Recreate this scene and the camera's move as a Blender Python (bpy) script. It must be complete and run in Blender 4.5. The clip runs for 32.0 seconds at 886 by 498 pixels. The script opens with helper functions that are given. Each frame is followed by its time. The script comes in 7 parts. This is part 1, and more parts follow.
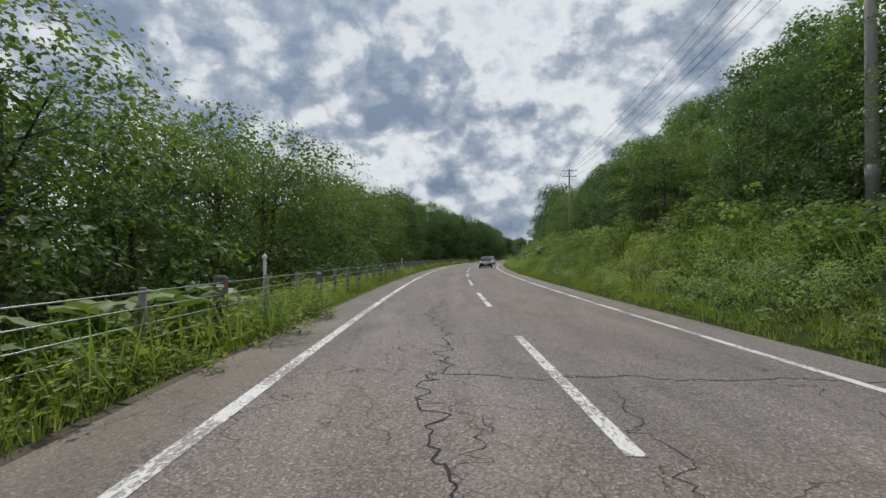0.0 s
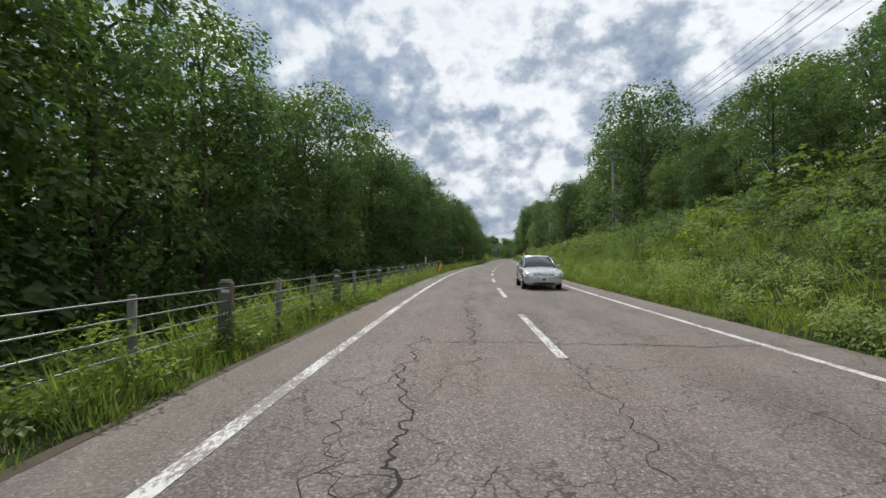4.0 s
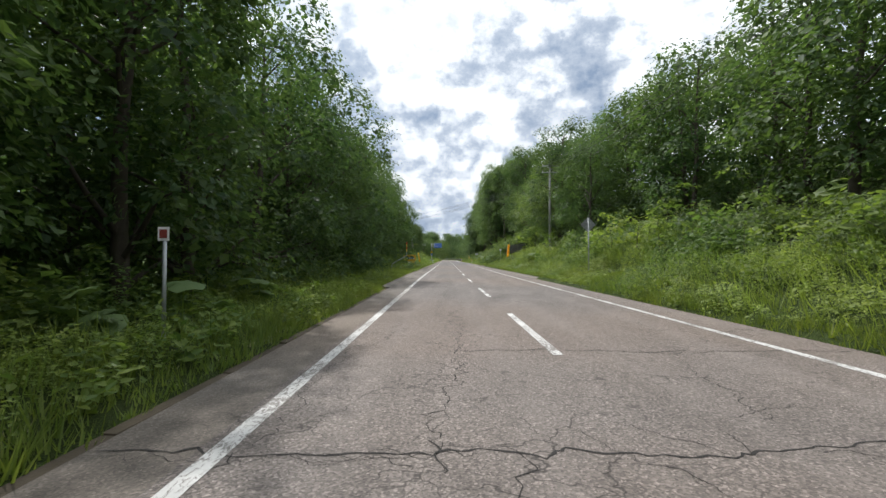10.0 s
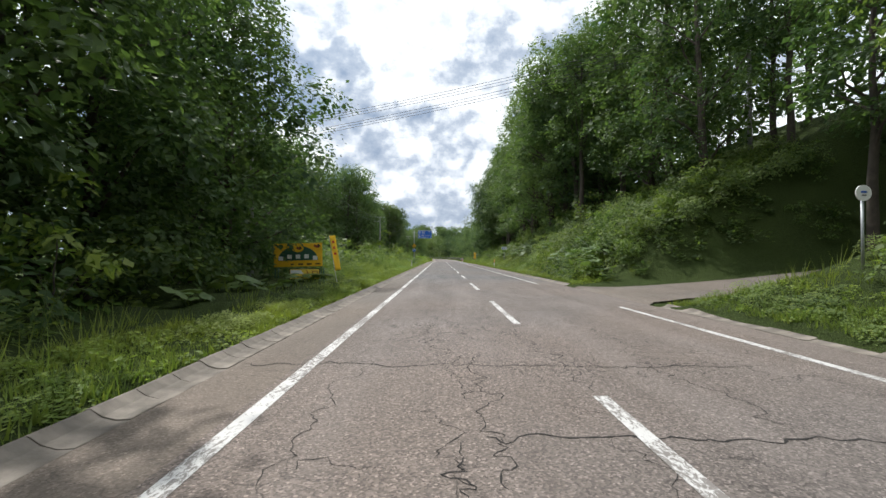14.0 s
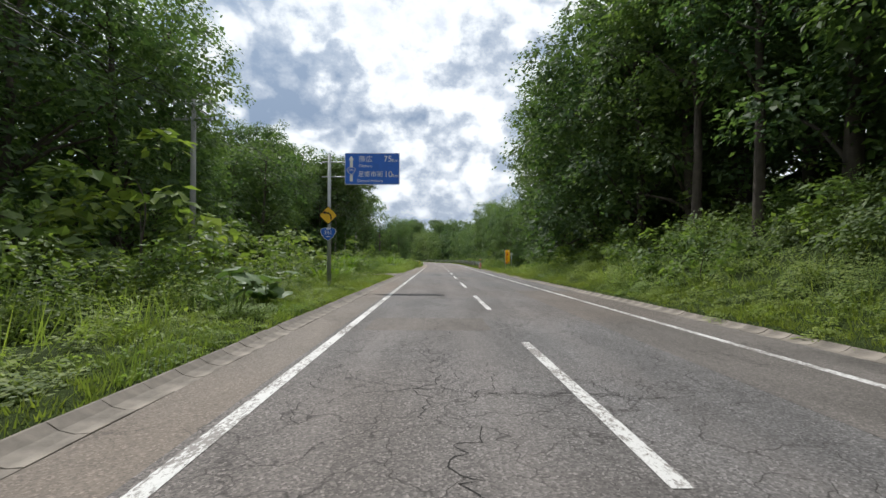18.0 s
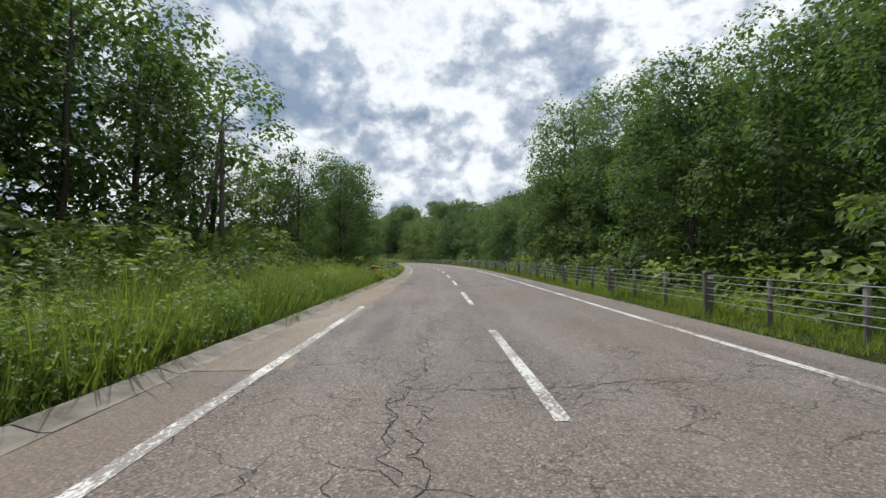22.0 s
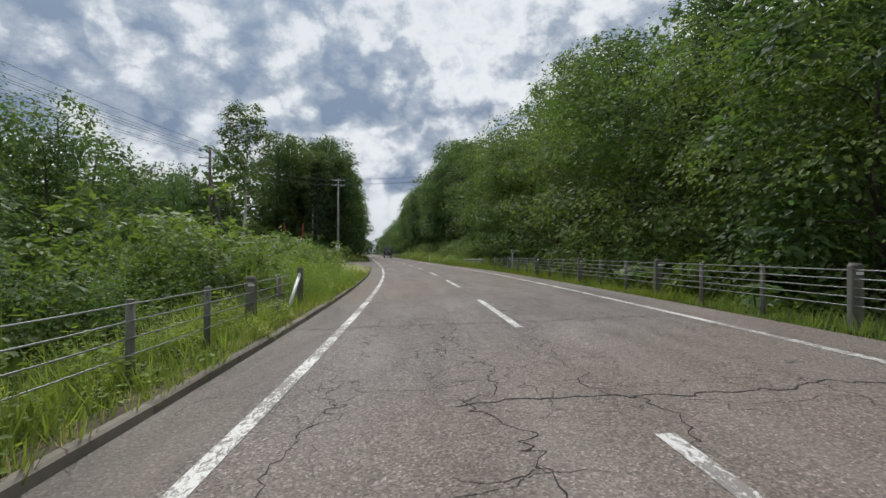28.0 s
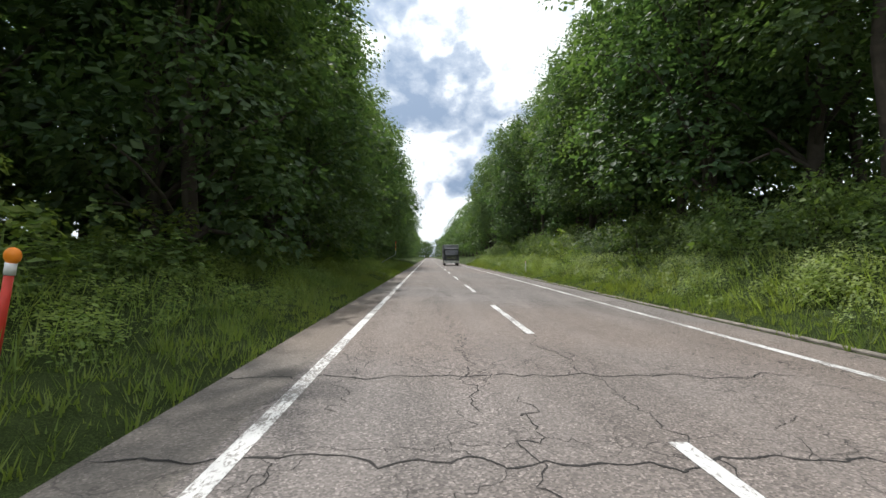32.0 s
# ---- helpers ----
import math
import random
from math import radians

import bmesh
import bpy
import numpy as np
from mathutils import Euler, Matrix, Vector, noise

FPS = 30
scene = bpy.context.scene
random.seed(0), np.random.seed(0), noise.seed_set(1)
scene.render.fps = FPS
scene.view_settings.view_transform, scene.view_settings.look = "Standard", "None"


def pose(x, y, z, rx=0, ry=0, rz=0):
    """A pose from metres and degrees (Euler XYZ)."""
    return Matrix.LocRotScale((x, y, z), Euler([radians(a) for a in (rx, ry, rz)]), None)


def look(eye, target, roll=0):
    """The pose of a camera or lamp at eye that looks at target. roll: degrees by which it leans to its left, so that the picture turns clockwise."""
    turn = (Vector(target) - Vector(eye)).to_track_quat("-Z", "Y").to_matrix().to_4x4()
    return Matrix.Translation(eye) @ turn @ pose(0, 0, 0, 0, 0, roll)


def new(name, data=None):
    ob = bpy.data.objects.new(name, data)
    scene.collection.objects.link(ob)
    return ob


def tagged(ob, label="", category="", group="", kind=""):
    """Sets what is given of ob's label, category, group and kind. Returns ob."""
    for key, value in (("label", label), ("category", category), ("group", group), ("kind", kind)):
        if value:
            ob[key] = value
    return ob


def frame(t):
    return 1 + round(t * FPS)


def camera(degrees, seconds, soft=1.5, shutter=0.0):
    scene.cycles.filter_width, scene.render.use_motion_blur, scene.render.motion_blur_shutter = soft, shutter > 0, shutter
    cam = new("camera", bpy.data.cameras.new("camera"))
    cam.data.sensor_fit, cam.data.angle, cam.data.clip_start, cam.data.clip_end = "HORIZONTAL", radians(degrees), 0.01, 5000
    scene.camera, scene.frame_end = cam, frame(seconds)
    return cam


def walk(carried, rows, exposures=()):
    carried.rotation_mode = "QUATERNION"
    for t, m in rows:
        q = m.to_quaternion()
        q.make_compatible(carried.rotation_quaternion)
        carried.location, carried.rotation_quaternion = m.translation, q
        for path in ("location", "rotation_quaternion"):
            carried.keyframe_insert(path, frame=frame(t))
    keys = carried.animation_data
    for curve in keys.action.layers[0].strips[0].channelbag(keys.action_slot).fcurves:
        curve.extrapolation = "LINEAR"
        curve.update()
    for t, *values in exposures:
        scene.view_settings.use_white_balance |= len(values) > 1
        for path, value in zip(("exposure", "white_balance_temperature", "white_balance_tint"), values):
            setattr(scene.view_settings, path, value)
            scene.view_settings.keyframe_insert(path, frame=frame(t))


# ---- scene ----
# ---- the road's line: curvature in 1/1000 per metre, every 20 m from s = -20; s runs along the centre line ----
KAPPA = [1.58, 1.58, 1.78, 1.92, 2.21, 1.64, 2.37, 1.0, -0.12, -0.62, -0.14, 0.59, -0.1, -0.02, -0.06, 0.01, -0.06, 0.2,
         -0.07, -0.15, -0.02, -1.09, -2.1, -2.33, -2.17, -2.64, -2.86, -1.21, 0.13, 0.1, 0.0]
S_TAB = np.arange(-1600.0, 2700.0, 1.0)
K_TAB = np.interp(S_TAB, np.arange(len(KAPPA)) * 20.0 - 20.0, np.array(KAPPA) / 1000)
K_TAB[S_TAB < -40] = 0.0
TH_TAB = np.concatenate([[0], np.cumsum((K_TAB[1:] + K_TAB[:-1]) / 2)])
TH_TAB -= np.interp(0, S_TAB, TH_TAB)
MID = (TH_TAB[1:] + TH_TAB[:-1]) / 2
X_TAB = np.concatenate([[0], np.cumsum(np.sin(MID))])
Y_TAB = np.concatenate([[0], np.cumsum(np.cos(MID))])
X_TAB -= np.interp(0, S_TAB, X_TAB)
Y_TAB -= np.interp(0, S_TAB, Y_TAB)
# cross fall of the carriageway, as rise per metre to the right
BANK_S = [-60, -3, 30, 55, 90, 113, 130, 146, 180, 213, 280, 348, 366, 383, 401, 419, 463, 490, 507, 524, 541, 565]
BANK_V = [-.015, -.015, -.015, -.010, -.007, -.011, -.004, .006, .003, 0, -.008, -.006, .006, .018, .031, .035, .033, .03,
          .02, -.002, -.012, 0]


def heading(s):
    return np.interp(s, S_TAB, TH_TAB)


def bank(s):
    return np.interp(s, BANK_S, BANK_V)


def plan(s, lat):
    """World x, y of places along and beside the road; far out the rows run straight east and west."""
    a = heading(s)
    near = np.clip(lat, -160, 160)
    x = np.interp(s, S_TAB, X_TAB) + near * np.cos(a) + (lat - near)
    y = np.interp(s, S_TAB, Y_TAB) - near * np.sin(a)
    return x, y


def road_z(s, lat):
    return bank(s) * np.clip(lat, -5.5, 5.5)


def at(s, lat, dz=0.0):
    """A point dz above the carriageway's plane."""
    x, y = plan(s, lat)
    return Vector((float(x), float(y), float(road_z(s, lat)) + dz))


def stand(s, lat, z, turn=0.0, lean=0.0):
    """Pose of a thing that faces back along the road (its -y side looks at oncoming eyes). z is absolute."""
    x, y = plan(s, lat)
    return pose(float(x), float(y), float(z), lean, 0, -math.degrees(heading(s)) + turn)


# ---- camera ----
LENS = 87.1
EYE = 1.39
cam = camera(LENS, 32.0)
# seconds, s, lateral place, bearing, pitch, roll
PATH = [
    (0, -3.29, -1.42, 0.67, 0.98, -0.04), (1, 13.56, -1.28, 1.02, 1.09, 0.09), (2, 30.32, -1.46, 1.79, 1.07, 0.01),
    (3, 46.80, -1.59, 3.37, 1.23, -0.07), (3.5, 55.14, -1.51, 4.22, 1.13, 0.08), (5.5, 88.13, -1.25, 7.85, 1.02, 0.07),
    (6, 96.34, -1.26, 8.99, 0.98, 0.03), (7, 112.99, -1.31, 10.42, 0.99, -0.23), (8, 129.54, -1.44, 11.68, 1.16, 0.01),
    (9, 146.50, -1.50, 12.33, 1.09, 0.16), (10, 163.30, -1.62, 12.44, 1.14, -0.07), (11, 180.24, -1.61, 12.58, 0.88, 0.02),
    (12, 197.00, -1.63, 12.98, 0.93, 0.19), (13, 213.59, -1.59, 13.20, 0.97, -0.03), (14, 230.32, -1.60, 13.28, 0.96, -0.12),
    (14.5, 238.64, -1.61, 13.19, 1.04, 0.19), (16.5, 271.84, -1.64, 13.53, 1.12, 0.05), (17, 280.11, -1.64, 13.57, 1.18, -0.05),
    (18, 297.16, -1.51, 13.85, 1.25, 0.11), (19, 314.18, -1.41, 13.98, 1.34, 0.01), (20, 331.47, -1.24, 14.02, 1.25, -0.05),
    (21, 348.50, -1.14, 14.24, 1.18, -0.02), (22, 366.04, -1.09, 13.73, 1.15, 0.02), (23, 383.63, -1.16, 12.94, 0.89, -0.04),
    (24, 401.17, -1.45, 12.30, 0.72, 0.05), (25, 419.03, -1.60, 10.78, 0.44, 0.08), (27.5, 462.91, -1.76, 7.05, 0.36, 0.03),
    (28, 471.60, -1.79, 5.89, 0.57, -0.10), (29, 489.00, -1.83, 3.25, 0.47, -0.02), (30, 506.79, -1.99, 1.32, 0.33, 0.02),
    (31, 524.27, -1.97, -0.42, 0.77, -0.06), (32, 541.50, -1.91, -1.60, 0.94, -0.04),
]


def eye_pose(s, lat, bearing, pitch, roll):
    e = at(s, lat, EYE)
    b, p = radians(bearing), radians(pitch)
    way = Vector((math.sin(b) * math.cos(p), math.cos(b) * math.cos(p), math.sin(p)))
    return look(e, e + way, -roll)


# the film camera's own exposure drifts a little along the way
STOPS = [(0, -1.01), (2, -1.09), (3.5, -0.81), (6, -0.59), (8, -0.44), (11, -0.34), (14, -0.34), (17, -0.54), (19, -0.44), (21, -0.59), (22.5, -0.64), (24.5, -0.67), (26, -0.64), (28, -0.89), (29, -0.74), (30, -0.59), (31, -0.5), (32, -0.22)]
walk(cam, [(t, eye_pose(*row)) for t, *row in PATH], STOPS)

# ---- light: high sun ahead and a little to the left, between broken clouds ----
SUN_AZ, SUN_EL = -15.0, 53.0
SUN_WAY = Vector((math.sin(radians(SUN_AZ)) * math.cos(radians(SUN_EL)), math.cos(radians(SUN_AZ)) * math.cos(radians(SUN_EL)),
                  math.sin(radians(SUN_EL))))
sun = new("sun", bpy.data.lights.new("sun", "SUN"))
sun.data.energy, sun.data.angle, sun.data.color = 5.0, radians(1.0), (1.0, 0.975, 0.935)
sun.matrix_world = look(SUN_WAY * 100, (0, 0, 0))


class Nodes:
    """A short hand for node trees."""

    def __init__(self, tree):
        self.tree = tree
        tree.nodes.clear()

    def add(self, kind, props=None, **inputs):
        n = self.tree.nodes.new(kind)
        props = props or {}
        if "operation" in props:
            n.operation = props["operation"]
        if "use_clamp" in props:
            n.use_clamp = props["use_clamp"]
        if "data_type" in props:
            n.data_type, n.blend_type = props["data_type"], props["blend_type"]
        if "feature" in props:
            n.feature = props["feature"]
        for key, value in inputs.items():
            self.put(n, key, value)
        return n

    def put(self, n, key, value):
        key = key.replace("_", " ")
        sock = n.inputs[int(key[1:])] if key[0] == "i" and key[1:].isdigit() else n.inputs[key]
        if isinstance(value, bpy.types.NodeSocket):
            self.tree.links.new(value, sock)
        else:
            sock.default_value = value

    def math(self, op, a, b=0.0, clamp=False):
        return self.add("ShaderNodeMath", {"operation": op, "use_clamp": clamp}, i0=a, i1=b).outputs[0]

    def ramp(self, fac, stops):
        n = self.add("ShaderNodeValToRGB", i0=fac)
        el = n.color_ramp.elements
        while len(el) < len(stops):
            el.new(0.5)
        for e, (p, c) in zip(el, stops):
            e.position = p
            e.color = (c, c, c, 1) if isinstance(c, (int, float)) else (*c, 1)
        return n.outputs[0]

    def mix(self, fac, a, b, blend="MIX"):
        n = self.add("ShaderNodeMix", {"data_type": "RGBA", "blend_type": blend})
        self.put(n, "i0", fac)
        self.put(n, "i6", a if not isinstance(a, tuple) else (*a, 1))
        self.put(n, "i7", b if not isinstance(b, tuple) else (*b, 1))
        return n.outputs[2]

    def noise(self, vec, scale, detail=3.0, rough=0.55, distort=0.0):
        n = self.add("ShaderNodeTexNoise", Scale=scale, Detail=detail, Roughness=rough, Distortion=distort)
        if vec is not None:
            self.put(n, "Vector", vec)
        return n.outputs[0]


world = bpy.data.worlds.new("sky")
scene.world = world
world.use_nodes = True
N = Nodes(world.node_tree)
way = N.add("ShaderNodeTexCoord").outputs["Generated"]
xyz = N.add("ShaderNodeSeparateXYZ", i0=way)
bent = N.add("ShaderNodeTexNoise", Vector=way, Scale=6.0, Detail=2.0, Roughness=0.5).outputs["Color"]
bent = N.add("ShaderNodeVectorMath", {"operation": "SUBTRACT"}, i0=bent, i1=(0.5, 0.5, 0.5)).outputs[0]
bent = N.add("ShaderNodeVectorMath", {"operation": "MULTIPLY"}, i0=bent, i1=(0.12, 0.12, 0.12)).outputs[0]
bent = N.add("ShaderNodeVectorMath", {"operation": "ADD"}, i0=way, i1=bent).outputs[0]
puff = N.add("ShaderNodeMapping", Vector=way, Location=(0.35, 0.2, 1.1), Scale=(1.0, 1.0, 1.45)).outputs[0]
heaps = N.noise(puff, 5.2, 9.0, 0.58, 0.25)
banks = N.noise(puff, 2.0, 3.0, 0.5, 0.0)
mass = N.math("ADD", N.math("MULTIPLY", heaps, 0.62), N.math("MULTIPLY", banks, 0.36))
# heavy clouds and thin bright places: azimuth, height, breadth in degrees, weight
for az, el, wide, weight in [(-31, 23, 12, 0.19), (-41, 20, 8, 0.12), (-15, 22, 6.5, 0.17), (-4, 27, 3, 0.13), (1, 23, 2.5, 0.12), (2, 17, 5, 0.12),
                             (9, 10, 5.5, 0.12), (20, 23, 7, 0.06), (-20, 14, 6, 0.07), (27, 15, 6, 0.08), (40, 24, 9, 0.07), (5, 29, 6, -0.10), (-9, 17, 4, -0.10),
                             (-3, 11, 4.5, -0.10), (-22, 25, 2.5, -0.14), (13, 14, 4, -0.08), (-28, 12, 7, -0.09), (8, 22, 5, -0.09), (13, 6, 5, -0.05)]:
    a, e = radians(az), radians(el)
    d = (math.sin(a) * math.cos(e), math.cos(a) * math.cos(e), math.sin(e))
    c0, c1 = math.cos(radians(wide * 1.7)), math.cos(radians(wide * 0.25))
    near = N.add("ShaderNodeVectorMath", {"operation": "DOT_PRODUCT"}, i0=bent, i1=d).outputs["Value"]
    near = N.math("MULTIPLY", N.math("SUBTRACT", near, c0), 1 / (c1 - c0), True)
    mass = N.math("ADD", mass, N.math("MULTIPLY", near, weight * 0.72))
fine = N.noise(puff, 11.0, 10.0, 0.66, 0.0)
curls = N.noise(puff, 26.0, 8.0, 0.7, 0.0)
thick = N.math("ADD", mass, N.math("MULTIPLY", N.math("SUBTRACT", fine, 0.5), 0.50))
thick = N.math("ADD", thick, N.math("MULTIPLY", N.math("SUBTRACT", curls, 0.5), 0.30))
swirl = N.add("ShaderNodeTexNoise", Vector=way, Scale=14.0, Detail=4.0, Roughness=0.6).outputs["Color"]
swirl = N.add("ShaderNodeVectorMath", {"operation": "MULTIPLY"}, i0=swirl, i1=(0.10, 0.10, 0.10)).outputs[0]
swirl = N.add("ShaderNodeVectorMath", {"operation": "ADD"}, i0=puff, i1=swirl).outputs[0]
for scale, weight in ((9.0, 0.30), (21.0, 0.20)):
    bulge = N.add("ShaderNodeTexVoronoi", Vector=swirl, Scale=scale).outputs["Distance"]
    thick = N.math("ADD", thick, N.math("MULTIPLY", N.math("SUBTRACT", bulge, 0.42), weight))
thick = N.math("SUBTRACT", N.math("MULTIPLY", thick, 1.45), 0.30)
cover = N.ramp(thick, [(0.10, 0.62), (0.32, 1.0)])
depth = N.ramp(thick, [(0.40, 0.0), (0.48, 0.13), (0.56, 0.40), (0.66, 0.70), (0.90, 1.0)])
lit = N.add("ShaderNodeVectorMath", {"operation": "DOT_PRODUCT"}, i0=way, i1=tuple(SUN_WAY)).outputs["Value"]
near_sun = N.math("POWER", N.math("MAXIMUM", lit, 0.0), 7.0)
bright = N.mix(near_sun, (1.54, 1.61, 1.68), (1.26, 1.35, 1.44))
shade = N.mix(near_sun, (0.34, 0.46, 0.66), (0.72, 0.90, 1.16))
cloud = N.mix(depth, bright, shade)
haze = N.math("POWER", N.math("SUBTRACT", 1.0, N.math("MAXIMUM", xyz.outputs[2], 0.0)), 16.0)
cloud = N.mix(N.math("MULTIPLY", haze, 0.5), cloud, (0.42, 0.53, 0.68))
sky = N.add("ShaderNodeTexSky")
sky.sky_type, sky.sun_disc, sky.sun_elevation, sky.sun_rotation = "NISHITA", False, radians(SUN_EL), radians(SUN_AZ)
sky.air_density, sky.dust_density, sky.ozone_density = 1.0, 1.2, 1.5
clear = N.add("ShaderNodeBackground", Color=sky.outputs[0], Strength=0.15)
heavy = N.add("ShaderNodeBackground", Color=cloud, Strength=1.0)
both = N.add("ShaderNodeMixShader", i0=cover, i1=clear.outputs[0], i2=heavy.outputs[0])
N.add("ShaderNodeOutputWorld", Surface=both.outputs[0])


# ---- materials ----
def material(name, base, rough=0.7, metal=0.0, vary=0.25, grain=30.0, bump=0.15, coarse=2.0, spec=0.4, uv=False):
    """A painted, mineral or metal surface with grain and larger stains."""
    m = bpy.data.materials.new(name)
    m.use_nodes = True
    n = Nodes(m.node_tree)
    tc = n.add("ShaderNodeTexCoord")
    v = tc.outputs["UV" if uv else "Object"]
    fine = n.noise(v, grain, 4.0, 0.6)
    big = n.noise(v, coarse, 4.0, 0.6, 0.4)
    dark = tuple(c * (1 - vary) for c in base)
    light = tuple(min(1.0, c * (1 + vary * 0.6)) for c in base)
    col = n.mix(n.ramp(big, [(0.3, 0.0), (0.7, 1.0)]), dark, light)
    col = n.mix(n.math("MULTIPLY", fine, 0.35 * min(1, vary * 4)), col, tuple(c * 0.7 for c in base))
    own = n.add("ShaderNodeObjectInfo").outputs["Random"]
    col = n.mix(1.0, col, n.ramp(own, [(0.0, 0.86), (1.0, 1.12)]), "MULTIPLY")
    b = n.add("ShaderNodeBump", Strength=bump, Distance=0.01, Height=fine)
    p = n.add("ShaderNodeBsdfPrincipled", Base_Color=col, Roughness=rough, Metallic=metal, Normal=b.outputs[0])
    p.inputs["Specular IOR Level"].default_value = spec
    n.add("ShaderNodeOutputMaterial", Surface=p.outputs[0])
    return m


def leaf_material(name, low, high, glow=0.4, rough=0.55):
    """Thin leaves: they pass part of the light; each leaf and each plant differs a little."""
    m = bpy.data.materials.new(name)
    m.use_nodes = True
    n = Nodes(m.node_tree)
    isl = n.add("ShaderNodeNewGeometry").outputs["Random Per Island"]
    obj = n.add("ShaderNodeObjectInfo").outputs["Random"]
    spot = n.noise(n.add("ShaderNodeNewGeometry").outputs["Position"], 0.55, 3.0, 0.6)
    f = n.math("ADD", n.math("MULTIPLY", isl, 0.26), n.math("MULTIPLY", obj, 0.34))
    f = n.math("ADD", f, n.math("MULTIPLY", n.ramp(spot, [(0.35, 0.0), (0.68, 1.0)]), 0.34), True)
    col = n.mix(f, low, high)
    drift = n.noise(n.add("ShaderNodeNewGeometry").outputs["Position"], 0.17, 2.0, 0.5)
    col = n.mix(n.ramp(drift, [(0.42, 0.0), (0.64, 0.6)]), col, n.mix(1.0, col, (1.22, 1.08, 0.80), "MULTIPLY"))
    col = n.mix(n.ramp(drift, [(0.30, 0.5), (0.46, 0.0)]), col, n.mix(1.0, col, (0.62, 0.78, 0.85), "MULTIPLY"))
    warm = n.mix(n.math("MULTIPLY", n.math("POWER", isl, 3.0), 0.3), col, tuple(c * k for c, k in zip(high, (1.35, 1.1, 0.8))))
    p = n.add("ShaderNodeBsdfPrincipled", Base_Color=warm, Roughness=rough)
    p.inputs["Specular IOR Level"].default_value = 0.28
    t = n.add("ShaderNodeBsdfTranslucent", Color=n.mix(1.0, warm, (1.30, 1.42, 0.68), "MULTIPLY"))
    mixed = n.add("ShaderNodeMixShader", i0=glow, i1=p.outputs[0], i2=t.outputs[0])
    n.add("ShaderNodeOutputMaterial", Surface=mixed.outputs[0])
    return m


def asphalt_material(name, base, wear=1.0, tracks=True):
    """Old asphalt: stone chips, wheel tracks, stains and a net of hairline cracks. The map runs in metres across and along."""
    m = bpy.data.materials.new(name)
    m.use_nodes = True
    n = Nodes(m.node_tree)
    uv = n.add("ShaderNodeTexCoord").outputs["UV"]
    sep = n.add("ShaderNodeSeparateXYZ", i0=uv)
    chips = n.add("ShaderNodeTexVoronoi", Vector=uv, Scale=58.0)
    chip = n.ramp(chips.outputs["Color"], [(0.12, 0.50), (0.5, 0.92), (0.75, 1.25), (0.95, 2.1)])
    grit = n.noise(uv, 22.0, 5.0, 0.7)
    stain = n.noise(n.add("ShaderNodeMapping", Vector=uv, Scale=(0.9, 0.22, 1.0)).outputs[0], 1.0, 5.0, 0.62, 0.6)
    patch = n.noise(uv, 0.09, 3.0, 0.5)
    col = n.mix(n.ramp(stain, [(0.3, 0.0), (0.72, 1.0)]), tuple(c * 0.68 for c in base), tuple(c * 1.26 for c in base))
    col = n.mix(n.math("MULTIPLY", n.ramp(patch, [(0.42, 0.0), (0.62, 1.0)]), 0.6), col, (base[0] * 1.12, base[1] * 0.98, base[2] * 0.86))
    if tracks:
        newer = n.ramp(n.math("DIVIDE", sep.outputs[1], 1000.0), [(0.252, 0.0), (0.262, 1.0), (0.345, 1.0), (0.358, 0.0)])
        col = n.mix(newer, col, n.mix(1.0, col, (0.80, 0.87, 0.93), "MULTIPLY"))
    col = n.mix(0.95 * wear, col, n.mix(1.0, col, chip, "MULTIPLY"))
    col = n.mix(n.math("MULTIPLY", n.ramp(grit, [(0.35, 1.0), (0.55, 0.0)]), 0.35 * wear), col, tuple(c * 0.55 for c in base))
    if tracks:
        lane = n.math("PINGPONG", n.math("ADD", sep.outputs[0], 0.0), 1.68)
        rut = n.math("SUBTRACT", 1.0, n.math("MULTIPLY", n.math("ABSOLUTE", n.math("SUBTRACT", lane, 0.86)), 2.6), True)
        col = n.mix(n.math("MULTIPLY", rut, n.math("MULTIPLY", n.ramp(stain, [(0.25, 0.3), (0.8, 1.0)]), 0.22)), col, tuple(c * 1.5 for c in base))
    bend = n.add("ShaderNodeVectorMath", {"operation": "ADD"}, i0=uv,
                 i1=n.add("ShaderNodeTexNoise", Vector=uv, Scale=1.7, Detail=4.0).outputs["Color"])
    net = n.add("ShaderNodeTexVoronoi", {"feature": "DISTANCE_TO_EDGE"}, Vector=n.add("ShaderNodeMapping", Vector=bend.outputs[0], Scale=(1.1, 0.8, 1)).outputs[0], Scale=1.3)
    where = n.ramp(n.noise(uv, 0.33, 3.0, 0.6), [(0.44, 0.0), (0.56, 1.0)])
    crack = n.math("MULTIPLY", n.ramp(net.outputs["Distance"], [(0.004, 1.0), (0.014, 0.0)]), where)
    col = n.mix(n.math("MULTIPLY", crack, 0.75 * wear), col, tuple(c * 0.22 for c in base))
    rise = n.math("SUBTRACT", n.math("ADD", n.math("MULTIPLY", chips.outputs["Distance"], 1.0), n.math("MULTIPLY", grit, 0.6)), n.math("MULTIPLY", crack, 1.5))
    b = n.add("ShaderNodeBump", Strength=0.7 * wear, Distance=0.006, Height=rise)
    p = n.add("ShaderNodeBsdfPrincipled", Base_Color=col, Roughness=0.82, Normal=b.outputs[0])
    p.inputs["Specular IOR Level"].default_value = 0.3
    n.add("ShaderNodeOutputMaterial", Surface=p.outputs[0])
    return m


